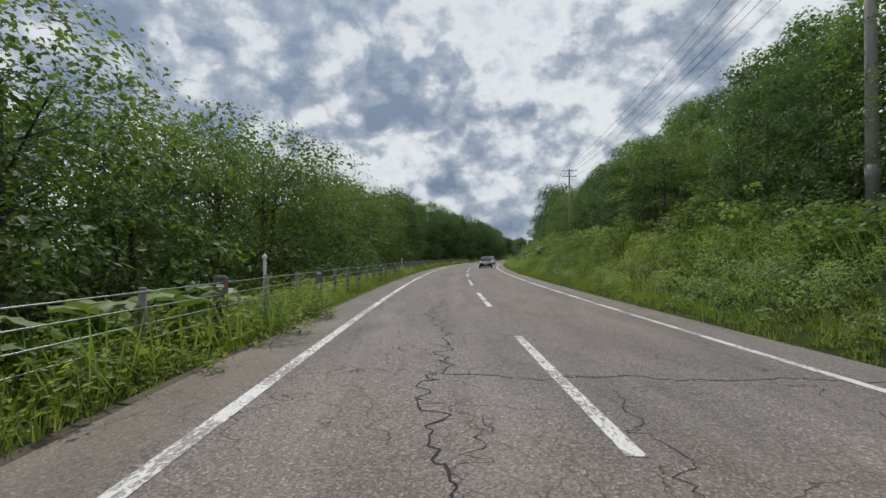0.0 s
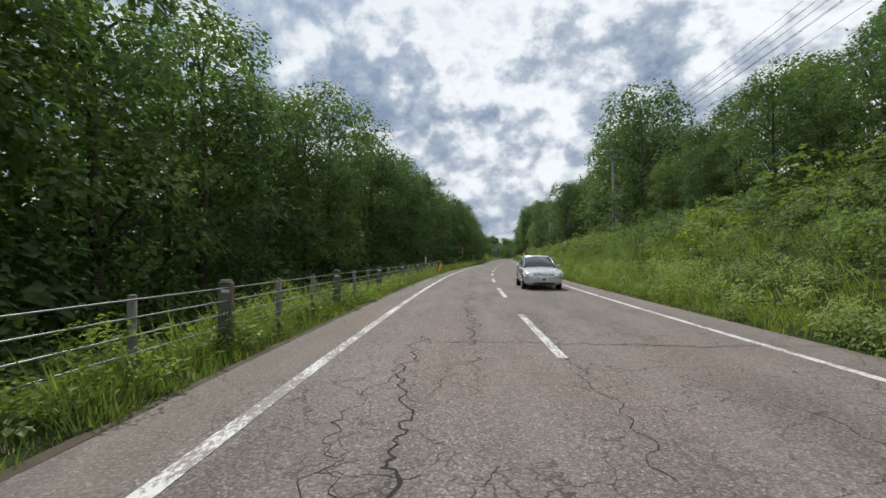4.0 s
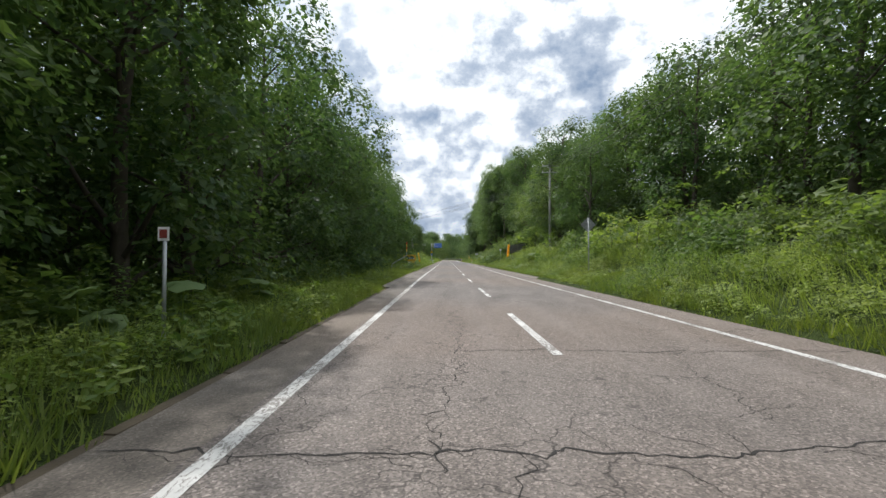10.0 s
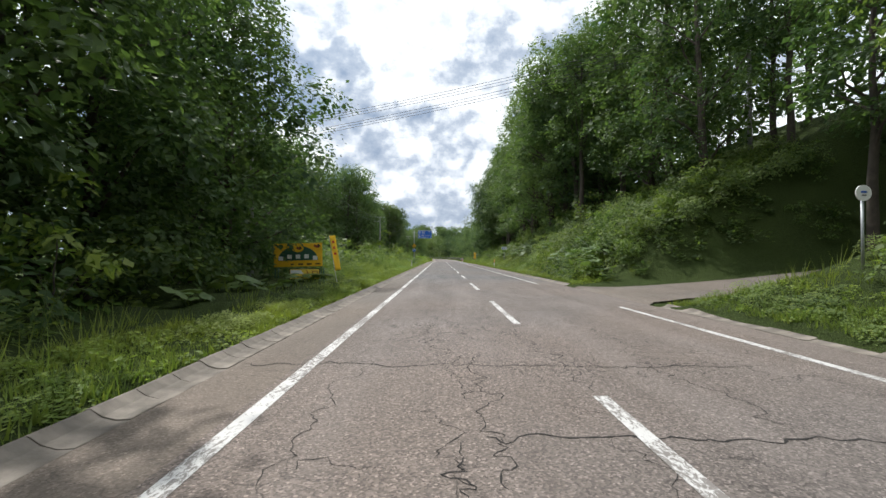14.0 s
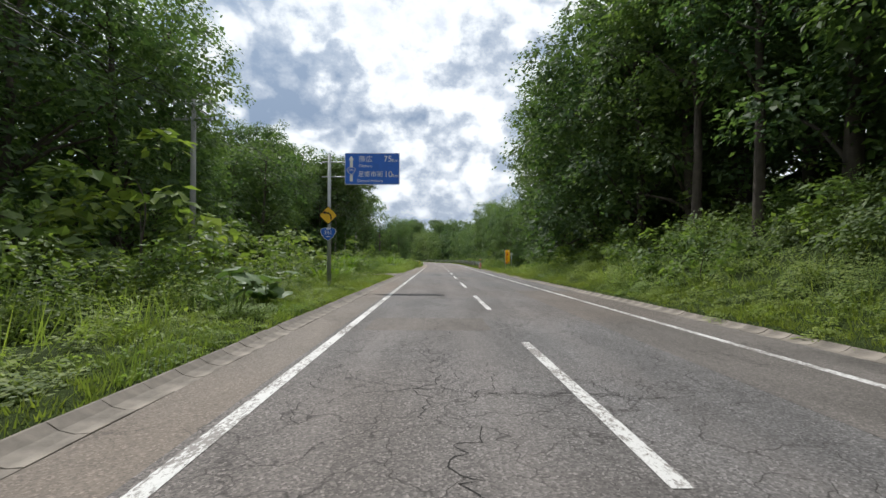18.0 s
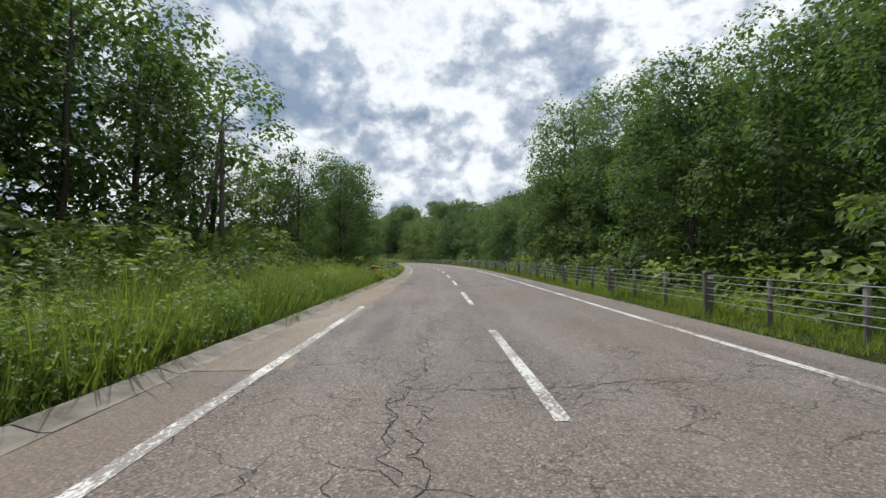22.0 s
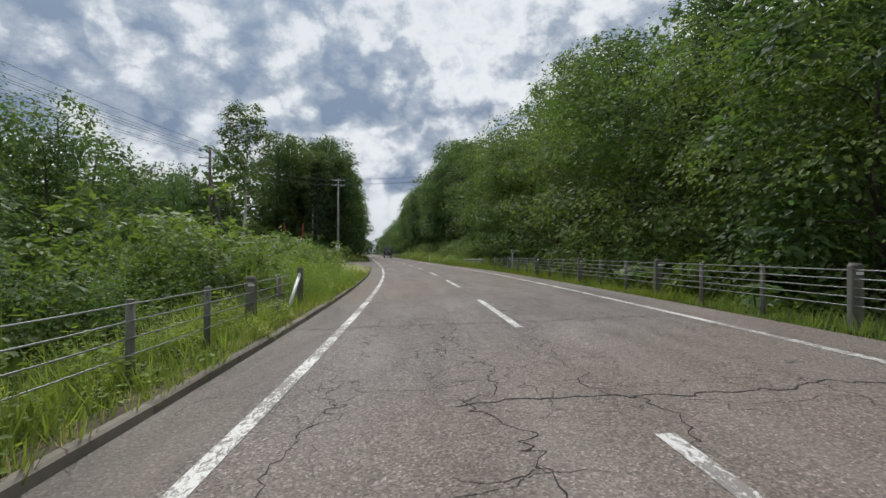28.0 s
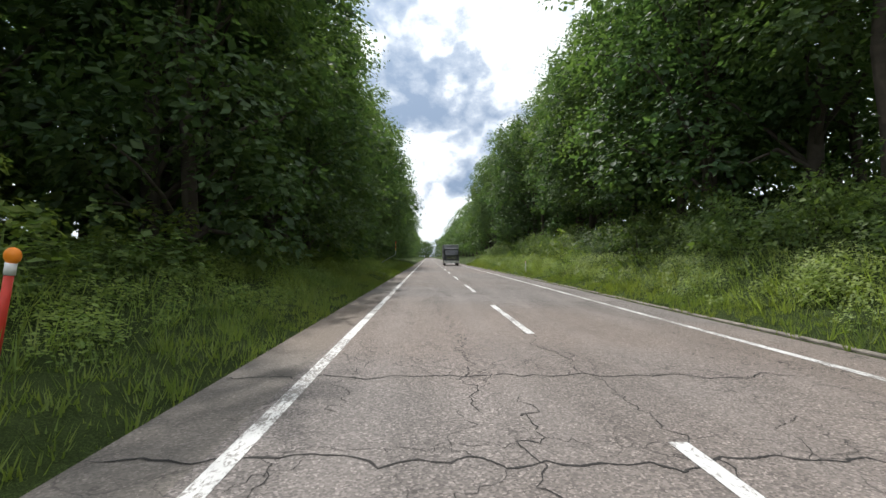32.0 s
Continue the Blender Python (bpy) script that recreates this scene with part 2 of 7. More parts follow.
def paint_material(name, base, worn=0.5):
    """Road paint that has flaked off in places, so that the asphalt shows."""
    m = bpy.data.materials.new(name)
    m.use_nodes = True
    n = Nodes(m.node_tree)
    uv = n.add("ShaderNodeTexCoord").outputs["UV"]
    flakes = n.noise(n.add("ShaderNodeMapping", Vector=uv, Scale=(1.0, 0.45, 1.0)).outputs[0], 24.0, 6.0, 0.72, 0.8)
    areas = n.noise(uv, 0.8, 3.0, 0.6)
    lack = n.ramp(n.math("ADD", n.math("MULTIPLY", flakes, 0.7), n.math("MULTIPLY", areas, 0.45)), [(0.60 - 0.1 * worn, 0.0), (0.66 - 0.1 * worn, 1.0)])
    col = n.mix(n.math("MULTIPLY", lack, 0.9), n.mix(n.noise(uv, 40.0), base, tuple(c * 0.8 for c in base)), (0.17, 0.15, 0.135))
    b = n.add("ShaderNodeBump", Strength=0.3, Distance=0.004, Height=flakes)
    p = n.add("ShaderNodeBsdfPrincipled", Base_Color=col, Roughness=0.7, Normal=b.outputs[0])
    n.add("ShaderNodeOutputMaterial", Surface=p.outputs[0])
    return m


def ground_material():
    m = bpy.data.materials.new("meadow soil")
    m.use_nodes = True
    n = Nodes(m.node_tree)
    v = n.add("ShaderNodeNewGeometry").outputs["Position"]
    a = n.noise(v, 0.35, 5.0, 0.6)
    f = n.noise(v, 9.0, 5.0, 0.7)
    col = n.mix(n.ramp(a, [(0.35, 0.0), (0.65, 1.0)]), (0.030, 0.044, 0.014), (0.055, 0.080, 0.022))
    col = n.mix(n.ramp(f, [(0.52, 0.0), (0.75, 0.7)]), col, (0.05, 0.042, 0.024))
    g = n.noise(v, 45.0, 3.0, 0.7)
    col = n.mix(n.ramp(g, [(0.42, 0.0), (0.62, 0.9)]), col, (0.115, 0.165, 0.045))
    h = n.noise(v, 120.0, 2.0, 0.7)
    col = n.mix(n.ramp(h, [(0.40, 0.75), (0.55, 0.0)]), col, (0.018, 0.026, 0.010))
    b = n.add("ShaderNodeBump", Strength=1.0, Distance=0.08, Height=n.math("ADD", f, n.math("MULTIPLY", g, 0.8)))
    p = n.add("ShaderNodeBsdfPrincipled", Base_Color=col, Roughness=0.95, Normal=b.outputs[0])
    p.inputs["Specular IOR Level"].default_value = 0.1
    n.add("ShaderNodeOutputMaterial", Surface=p.outputs[0])
    return m


ASPHALT = asphalt_material("weathered asphalt", (0.184, 0.162, 0.150))
ASPHALT_DARK = asphalt_material("newer dark asphalt", (0.146, 0.131, 0.120), 0.7, False)
SHOULDER = asphalt_material("dusty shoulder asphalt", (0.174, 0.153, 0.134), 0.6, False)
PAINT = paint_material("worn white road paint", (0.68, 0.67, 0.65), 0.45)
PAINT_WORN = paint_material("flaked white road paint", (0.72, 0.71, 0.68), 0.75)
SAND = asphalt_material("sandy dust over asphalt", (0.235, 0.196, 0.158), 0.6, False)
SOIL = material("bare verge soil", (0.095, 0.075, 0.05), 0.95, vary=0.4, grain=25, coarse=1.2, bump=0.9)
CRACK = material("dark crack", (0.035, 0.032, 0.03), 0.95, vary=0.3, grain=60)
CONCRETE = material("pale weathered concrete", (0.262, 0.230, 0.195), 0.9, vary=0.6, grain=45, coarse=2.2, bump=0.8)
KERB_DARK = material("dark mossy kerb concrete", (0.20, 0.176, 0.146), 0.9, vary=0.4, grain=30, coarse=1.5, bump=0.4)
GRAVEL = material("gravel drive", (0.20, 0.172, 0.158), 0.95, vary=0.5, grain=14, coarse=1.2, bump=0.9)
GROUND = ground_material()
BARK = material("grey brown bark", (0.085, 0.07, 0.055), 0.9, vary=0.45, grain=14, coarse=2.5, bump=0.9)
BARK_PALE = material("white birch bark", (0.52, 0.49, 0.44), 0.8, vary=0.5, grain=9, coarse=3.0, bump=0.4)
BARK_RED = material("reddish pine bark", (0.11, 0.07, 0.05), 0.9, vary=0.4, grain=14, coarse=3.0, bump=0.8)
LEAF = leaf_material("ash leaves", (0.034, 0.068, 0.035), (0.158, 0.242, 0.100), 0.48)
LEAF_WALNUT = leaf_material("walnut leaves", (0.030, 0.060, 0.028), (0.205, 0.295, 0.100), 0.46)
LEAF_DARK = leaf_material("oak leaves", (0.027, 0.055, 0.030), (0.128, 0.208, 0.090), 0.50)
LEAF_BIRCH = leaf_material("birch leaves", (0.055, 0.092, 0.040), (0.160, 0.220, 0.088), 0.42)
NEEDLES = leaf_material("conifer needles", (0.020, 0.042, 0.018), (0.045, 0.078, 0.030), 0.15)
SHRUB = leaf_material("shrub leaves", (0.036, 0.070, 0.030), (0.215, 0.305, 0.098), 0.46)
WEED = leaf_material("weed leaves", (0.060, 0.110, 0.036), (0.325, 0.420, 0.118), 0.46)
BUTTERBUR = leaf_material("broad butterbur leaves", (0.07, 0.125, 0.048), (0.17, 0.245, 0.10), 0.30)
FERN = leaf_material("bright fern fronds", (0.11, 0.20, 0.02), (0.20, 0.31, 0.04), 0.45)
GRASS = leaf_material("verge grass", (0.090, 0.140, 0.034), (0.255, 0.312, 0.090), 0.42, 0.5)
GRASS_DRY = leaf_material("cut dry grass", (0.33, 0.32, 0.21), (0.58, 0.55, 0.40), 0.3, 0.6)
STEEL = material("galvanised steel", (0.42, 0.44, 0.45), 0.5, 0.6, vary=0.2, grain=40, coarse=3, bump=0.05)
POST = material("weathered grey post paint", (0.165, 0.16, 0.138), 0.75, 0.0, vary=0.35, grain=30, coarse=3, bump=0.15)
POLE_GREY = material("grey concrete pole", (0.30, 0.30, 0.285), 0.85, vary=0.25, grain=30, coarse=1.5, bump=0.2)
POLE_WOOD = material("dark tarred pole", (0.12, 0.10, 0.08), 0.85, vary=0.35, grain=25, coarse=1.5, bump=0.4)
WHITE = material("white enamel", (0.78, 0.78, 0.76), 0.45, vary=0.12, coarse=4)
YELLOW = material("sign yellow", (0.83, 0.48, 0.02), 0.45, vary=0.12, coarse=4)
YELLOW_PALE = material("faded yellow", (0.80, 0.60, 0.08), 0.5, vary=0.15, coarse=4)
CLOTH = leaf_material("yellow banner cloth", (0.78, 0.50, 0.03), (0.84, 0.56, 0.05), 0.5, 0.8)
CLOTH_PALE = leaf_material("faded yellow cloth", (0.76, 0.58, 0.10), (0.82, 0.64, 0.14), 0.5, 0.8)
BLACK = material("black paint", (0.02, 0.02, 0.02), 0.5, vary=0.2)
RED = material("red paint", (0.62, 0.05, 0.03), 0.45, vary=0.2, coarse=4)
RED_POST = material("rusty red post", (0.28, 0.05, 0.035), 0.7, vary=0.4, grain=30, bump=0.2)
ORANGE = material("orange reflector", (0.95, 0.28, 0.02), 0.4, vary=0.1)
BLUE = material("sign blue", (0.016, 0.125, 0.55), 0.4, vary=0.12, coarse=4)
GREEN_DARK = material("dark green enamel", (0.03, 0.10, 0.06), 0.5, vary=0.15)
LIME = material("lime green plate", (0.42, 0.62, 0.10), 0.5, vary=0.12)
GREY_PLATE = material("grey sign back", (0.30, 0.31, 0.32), 0.55, 0.4, vary=0.2, coarse=3)
BOARD_DARK = material("weathered dark board", (0.125, 0.128, 0.122), 0.7, vary=0.35, coarse=2)
RUBBER = material("tyre rubber", (0.02, 0.02, 0.02), 0.85, vary=0.3)
CAR_BLACK = material("black car paint", (0.008, 0.008, 0.012), 0.12, 0.0, vary=0.1, bump=0.0, spec=0.7)
CAR_SILVER = material("silver car paint", (0.55, 0.57, 0.60), 0.25, 0.6, vary=0.06, bump=0.0)
TRUCK_DARK = material("dark lorry paint", (0.06, 0.065, 0.075), 0.35, 0.0, vary=0.2, bump=0.0)
CHROME = material("chrome trim", (0.75, 0.75, 0.76), 0.15, 1.0, vary=0.05, bump=0.0)
LAMP_GLASS = material("clear headlamp glass", (0.72, 0.74, 0.76), 0.1, 0.2, vary=0.15, bump=0.0, spec=0.8)
GLASS = material("dark tinted glass", (0.015, 0.018, 0.02), 0.05, 0.0, vary=0.1, bump=0.0, spec=0.9)
CABLE = material("wire cable steel", (0.30, 0.31, 0.31), 0.45, 0.5, vary=0.2, grain=80, bump=0.1)
WIRE = material("black wire", (0.03, 0.03, 0.032), 0.6, vary=0.1)
PORCELAIN = material("porcelain insulator", (0.55, 0.55, 0.53), 0.3, vary=0.1)


# ---- mesh helpers ----
def link_mesh(name, verts, faces, mat, parent=None, label="", smooth=False, uv=None):
    me = bpy.data.meshes.new(name)
    me.from_pydata([tuple(v) for v in verts] if not isinstance(verts, np.ndarray) else verts.tolist(), [],
                   faces.tolist() if isinstance(faces, np.ndarray) else faces)
    if uv is not None:
        lay = me.uv_layers.new(name="metres")
        idx = np.empty(len(me.loops), dtype=np.int32)
        me.loops.foreach_get("vertex_index", idx)
        lay.data.foreach_set("uv", np.asarray(uv, dtype=np.float32)[idx].ravel())
    me.materials.append(mat)
    if smooth:
        me.polygons.foreach_set("use_smooth", np.ones(len(me.polygons), dtype=bool))
    ob = new(name, me)
    if parent:
        ob.parent = parent
    if label:
        ob["label"] = label
    return ob


def part(name, bm, mat, parent=None, label="", smooth=False):
    me = bpy.data.meshes.new(name)
    bm.to_mesh(me)
    bm.free()
    me.materials.append(mat)
    if smooth:
        for f in me.polygons:
            f.use_smooth = True
    ob = new(name, me)
    if parent:
        ob.parent = parent
    if label:
        ob["label"] = label
    return ob


def thing(name, m, label, category, group="", kind=""):
    e = new(name)
    e.empty_display_size = 0.2
    e.matrix_world = m
    return tagged(e, label, category, group, kind)


def box(bm, size, m=None, bevel=0.0):
    g = bmesh.ops.create_cube(bm, size=1.0)["verts"]
    bmesh.ops.scale(bm, vec=size, verts=g)
    if bevel:
        edges = list({e for v in g for e in v.link_edges})
        r = bmesh.ops.bevel(bm, geom=edges, offset=bevel, segments=2, affect="EDGES", profile=0.5)
        g = list({v for f in r["faces"] for v in f.verts} | {v for v in g if v.is_valid})
    if m is not None:
        bmesh.ops.transform(bm, matrix=m, verts=g)
    return g


def box_part(name, size, m, mat, parent, label="", bevel=0.008):
    bm = bmesh.new()
    box(bm, size, m, bevel)
    return part(name, bm, mat, parent, label)


def rod(bm, a, b, r0, r1=None, sides=10):
    r1 = r0 if r1 is None else r1
    a, b = Vector(a), Vector(b)
    g = bmesh.ops.create_cone(bm, cap_ends=True, segments=sides, radius1=r0, radius2=r1, depth=(b - a).length)["verts"]
    q = (b - a).to_track_quat("Z", "Y").to_matrix().to_4x4()
    bmesh.ops.transform(bm, matrix=Matrix.Translation((a + b) / 2) @ q, verts=g)


def rod_part(name, a, b, r0, mat, parent, r1=None, sides=10, label=""):
    bm = bmesh.new()
    rod(bm, a, b, r0, r1, sides)
    return part(name, bm, mat, parent, label, smooth=True)


def tube(points, radii, sides=6):
    """Rings along a bent line, as arrays of corners and faces."""
    p = np.asarray(points, float)
    d = np.gradient(p, axis=0)
    d /= np.linalg.norm(d, axis=1)[:, None] + 1e-9
    ref = np.where(np.abs(d[:, 2:3]) > 0.9, np.array([[1.0, 0, 0]]), np.array([[0, 0, 1.0]]))
    u = np.cross(d, ref)
    u /= np.linalg.norm(u, axis=1)[:, None] + 1e-9
    w = np.cross(d, u)
    a = np.linspace(0, 2 * np.pi, sides, endpoint=False)
    r = np.broadcast_to(np.asarray(radii, float), (len(p),))[:, None, None]
    v = p[:, None, :] + r * (np.cos(a)[None, :, None] * u[:, None, :] + np.sin(a)[None, :, None] * w[:, None, :])
    i = np.arange(len(p) - 1)[:, None] * sides
    j = np.arange(sides)[None, :]
    k = (j + 1) % sides
    f = np.stack([i + j, i + k, i + sides + k, i + sides + j], -1).reshape(-1, 4)
    return v.reshape(-1, 3), f


def joined(pieces):
    vs, fs, n = [], [], 0
    for v, f in pieces:
        vs.append(v)
        fs.append(np.asarray(f) + n)
        n += len(v)
    return np.concatenate(vs), np.concatenate(fs)


# ---- terrain beside the road: height at distances out from the centre line ----
OUT = [4.2, 5.5, 8, 12, 18, 30, 60, 150, 2600]
RIGHT = {-1600: (0, .2, 1.4, 3.0, 6, 12, 22, 30, 30), 20: (0, .2, 1.5, 3.0, 6, 12, 22, 30, 30), 60: (0, .2, 1.6, 3.3, 6, 12, 22, 30, 30),
         113: (0, .1, 1.1, 2.9, 5, 10, 20, 28, 30), 166: (0, .1, .8, 2.0, 4, 9, 18, 28, 30), 200: (0, .2, 1.1, 2.4, 4.5, 9, 18, 28, 30),
         230: (0, .3, 1.7, 3.2, 6, 11, 20, 28, 30), 241: (0, .3, 1.4, 3.0, 5.5, 10, 20, 28, 30), 245: (0, 0, .1, .4, 1.1, 5, 16, 28, 30),
         252: (0, 0, .1, .4, 1.1, 5, 16, 28, 30), 257: (0, .2, 1.3, 4.2, 7.5, 13, 20, 28, 30), 290: (0, .2, 1.5, 4.6, 8, 14, 20, 28, 30),
         320: (0, .2, .9, 2.5, 6, 12, 18, 26, 30), 345: (0, .1, .35, .9, 2, 5, 11, 20, 30), 366: (0, .0, -.4, -1, -1, 1, 9, 20, 30),
         420: (0, -.1, -1.2, -2, -2, 1, 18, 33, 34), 480: (0, -.1, -1.2, -2, -1.5, 4, 22, 36, 36), 505: (0, 0, -.3, .2, 1.8, 6, 17, 30, 32),
         520: (0, .1, .5, 2.2, 4, 6, 9, 16, 20), 560: (0, .3, 1.5, 3.6, 5, 6, 7, 12, 15), 700: (0, .2, .8, 1.5, 2, 3, 4, 6, 8),
         2700: (0, .2, .8, 1.5, 2, 3, 5, 20, 40)}
LEFT = {-1600: (0, -.05, -1.4, -3, -3.5, -4, -4, -4, -4), 98: (0, -.05, -1.4, -3, -3.5, -4, -4, -4, -4), 125: (0, .05, -.4, -1.2, -2, -3, -4, -4, -4),
        180: (0, .1, 0, -.6, -1, -2, -3, -4, -4), 230: (0, .05, .1, 0, -.3, -1, -2, -3, -4), 300: (0, .1, .2, .4, .5, .5, .5, 0, 0),
        340: (0, 0, 0, 0, 0, 0, 0, 0, 0), 390: (0, .05, .2, 0, -.3, -1, -1, -2, -2), 410: (0, -.05, -.9, -2, -2.5, -3, -3, -3, -2),
        475: (0, -.05, -.8, -1.8, -2.5, -3, -3, -3, -2), 490: (0, .1, .5, .6, 0, -1, -2, -2, -2), 511: (0, .1, .3, .4, .2, 0, 0, 0, 0),
        517: (0, .08, .12, .12, .1, 0, 0, 0, 0), 526: (0, .05, .1, .12, .1, 0, 0, 0, 0), 531: (0, 0, 0, 0, 0, 0, 0, 0, 0), 536: (0, 0, 0, 0, 0, 0, 0, 0, 0), 546: (0, .15, .5, .8, 1, 1, .5, 0, 0), 560: (0, .2, .8, 1.2, 1.5, 1.5, 1, 0, 0),
        700: (0, .2, .5, .8, 1, 1, 1, 0, 0), 2700: (0, .2, .5, .8, 1, 1, 1, 10, 40)}


def table(rows):
    ks = np.array(sorted(rows), float)
    return ks, np.array([rows[k] for k in sorted(rows)], float)


R_KEYS, R_ROWS = table(RIGHT)
L_KEYS, L_ROWS = table(LEFT)


def side_height(s, d, keys, rows):
    i = np.clip(np.searchsorted(keys, s) - 1, 0, len(keys) - 2)
    f = np.clip((s - keys[i]) / (keys[i + 1] - keys[i]), 0, 1)
    f = f * f * (3 - 2 * f)
    j = np.clip(np.searchsorted(OUT, d) - 1, 0, len(OUT) - 2)
    o = np.array(OUT)
    g = np.clip((d - o[j]) / (o[j + 1] - o[j]), 0, 1)
    a = rows[i, j] * (1 - g) + rows[i, j + 1] * g
    b = rows[i + 1, j] * (1 - g) + rows[i + 1, j + 1] * g
    return a * (1 - f) + b * f


def side_near(lat):
    """Where the side road's near edge runs: a wide rounded corner."""
    return np.interp(-lat, [4.3, 4.9, 5.9, 7.8, 9.0, 11.4, 14, 20, 60], [518.0, 519.75, 522.4, 526.2, 527.9, 529.6, 530.5, 531.0, 531.0])


def side_far(lat):
    return np.interp(-lat, [4.3, 4.6, 5.7, 7.0, 10.1, 12.5, 16, 20, 60], [543.8, 543.0, 541.8, 540.4, 538.5, 537.4, 536.6, 536.3, 536.3])


def drive_dip(s, lat):
    """The bed of the side drive, cut into the bank."""
    half = 3.1 + 1.4 * np.clip((6.5 - lat) / 2.5, 0, 1)
    return 0.16 * np.where((lat > 4.6) & (lat < 22.5), np.clip((half - np.abs(s - 248.6)) / 0.6, 0, 1), 0.0)


def ground_z(s, lat):
    s, lat = np.asarray(s, float), np.asarray(lat, float)
    d = np.abs(lat)
    z = np.where(lat > 0, side_height(s, d, R_KEYS, R_ROWS), side_height(s, d, L_KEYS, L_ROWS))
    z = z + 5.6 * np.exp(-((s - 551) / 6.5) ** 2 - ((lat + 25) / 9.0) ** 2)
    rough = np.clip((d - 5.2) / 4, 0, 1) * np.where((s > 514) & (s < 538) & (lat < 0), 0.1, 1.0)
    rough = rough * np.where((s > 243.5) & (s < 253.7) & (lat > 0) & (lat < 23), 0.1, 1.0)
    z = z + rough * (0.12 * np.sin(s * 0.9 + lat * 0.7) + 0.10 * np.sin(s * 0.37 - lat * 1.3 + 1) + 0.06 * np.sin(s * 2.1 + lat * 1.7))
    z = z + road_z(s, lat)
    kerbed = (lat < 0) & (s > 404) & (s < 518.5)
    step = np.where(kerbed, -0.07, np.where((lat < 0) & (s < 185), 0.03, 0.09))
    z = z - step * np.clip((4.85 - d) / 0.12, 0, 1)
    z = z - np.where((lat > 0) & (((s > 195) & (s < 243)) | ((s > 254.5) & (s < 362.5))), 0.15 * np.clip((4.98 - d) / 0.15, 0, 1), 0.0)
    z = z - drive_dip(s, lat)
    inside = np.minimum(s - side_near(lat), side_far(lat) - s)
    z = z - np.where(lat < 0, np.clip(inside / 0.5 + 0.5, 0, 1), 0.0) * 0.2
    return np.where((lat > np.where(kerbed, -4.25, -4.12)) & (lat < 4.5), road_z(s, lat) - 0.25, z)
# ---- ground: one sheet to the horizon ----
def sheet():
    ss = np.concatenate([[-1500, -900, -500, -250, -120], np.arange(-60, 240, 2.5), np.arange(240, 257, 0.5), np.arange(257.5, 515, 2.5), np.arange(515, 546, 0.5), np.arange(547.5, 660, 2.5), np.arange(665, 1000, 12), [1100, 1300, 1600, 2000, 2600]])
    half = np.array([4.18, 4.3, 4.56, 4.75, 5.0, 5.5, 6.2, 6.6, 7, 7.5, 8, 8.5, 9, 10, 11, 12, 13.5, 15, 17, 19, 22, 26, 30, 36, 44, 54, 66, 82, 105, 150, 300, 700, 1500, 2600])
    lat = np.concatenate([-half[::-1], [-4.05, 4.05], half])
    s, l = np.meshgrid(ss, lat, indexing="ij")
    x, y = plan(s, l)
    z = ground_z(s, l)
    v = np.stack([x, y, z], -1).reshape(-1, 3)
    n = len(lat)
    i, j = np.meshgrid(np.arange(len(ss) - 1), np.arange(n - 1), indexing="ij")
    a = (i * n + j).ravel()
    f = np.stack([a, a + n, a + n + 1, a + 1], -1)[:, ::-1]
    ob = link_mesh("ground", v, f, GROUND, smooth=True)
    tagged(ob, "grassy roadside ground rising to a wooded hill", "ground", kind="structure")
    return ob


sheet()


def strip(name, s0, s1, l0, l1, dz, mat, parent=None, step=2.0, thick=0.0, label="", cols=None, wavy=0.0):
    """A band laid on the carriageway between two lateral places."""
    ss = np.linspace(s0, s1, max(2, int(math.ceil((s1 - s0) / step)) + 1))
    ls = np.array(cols if cols is not None else [l0, l1], float)
    s, l = np.meshgrid(ss, ls, indexing="ij")
    if wavy:
        l[:, -1] += wavy * (np.sin(ss * 0.8) + 0.7 * np.sin(ss * 2.3 + 1) + 0.5 * np.sin(ss * 5.1)) / 2
    x, y = plan(s, l)
    z = road_z(s, l) + dz
    v = np.stack([x, y, z], -1).reshape(-1, 3)
    n = len(ls)
    i, j = np.meshgrid(np.arange(len(ss) - 1), np.arange(n - 1), indexing="ij")
    a = (i * n + j).ravel()
    f = np.stack([a, a + n, a + n + 1, a + 1], -1)[:, ::-1]
    uv = np.stack([l, s], -1).reshape(-1, 2)
    if thick:
        v2 = v.copy()
        v2[:, 2] -= thick
        m = len(v)
        rim = np.concatenate([np.arange(n), np.arange(1, len(ss)) * n + n - 1, (len(ss) - 1) * n + np.arange(n - 2, -1, -1), np.arange(len(ss) - 2, 0, -1) * n])
        k = np.roll(rim, -1)
        side = np.stack([rim, k, k + m, rim + m], -1)
        v, f, uv = np.concatenate([v, v2]), np.concatenate([f, f[:, ::-1] + m, side]), np.concatenate([uv, uv])
    return link_mesh(name, v, f, mat, parent, label, uv=uv)


road = strip("road", -300, 1400, -3.42, 4.55, 0.0, ASPHALT, thick=0.3, step=4.0, cols=[-3.42, -1.7, 0, 1.7, 3.5, 4.55])
tagged(road, "grey cracked asphalt country road with two lanes", "road", kind="structure")
shoulder = strip("road_shoulder", -300, 518.0, -4.22, -3.42, -0.002, SHOULDER, thick=0.3, step=4.0)
tagged(shoulder, "dusty brown paved shoulder beside the lane", "road shoulder", kind="structure")
shoulder = strip("road_shoulder", 543.6, 1400, -4.22, -3.42, -0.002, SHOULDER, thick=0.3, step=4.0)
tagged(shoulder, "dusty brown paved shoulder beside the lane", "road shoulder", kind="structure")
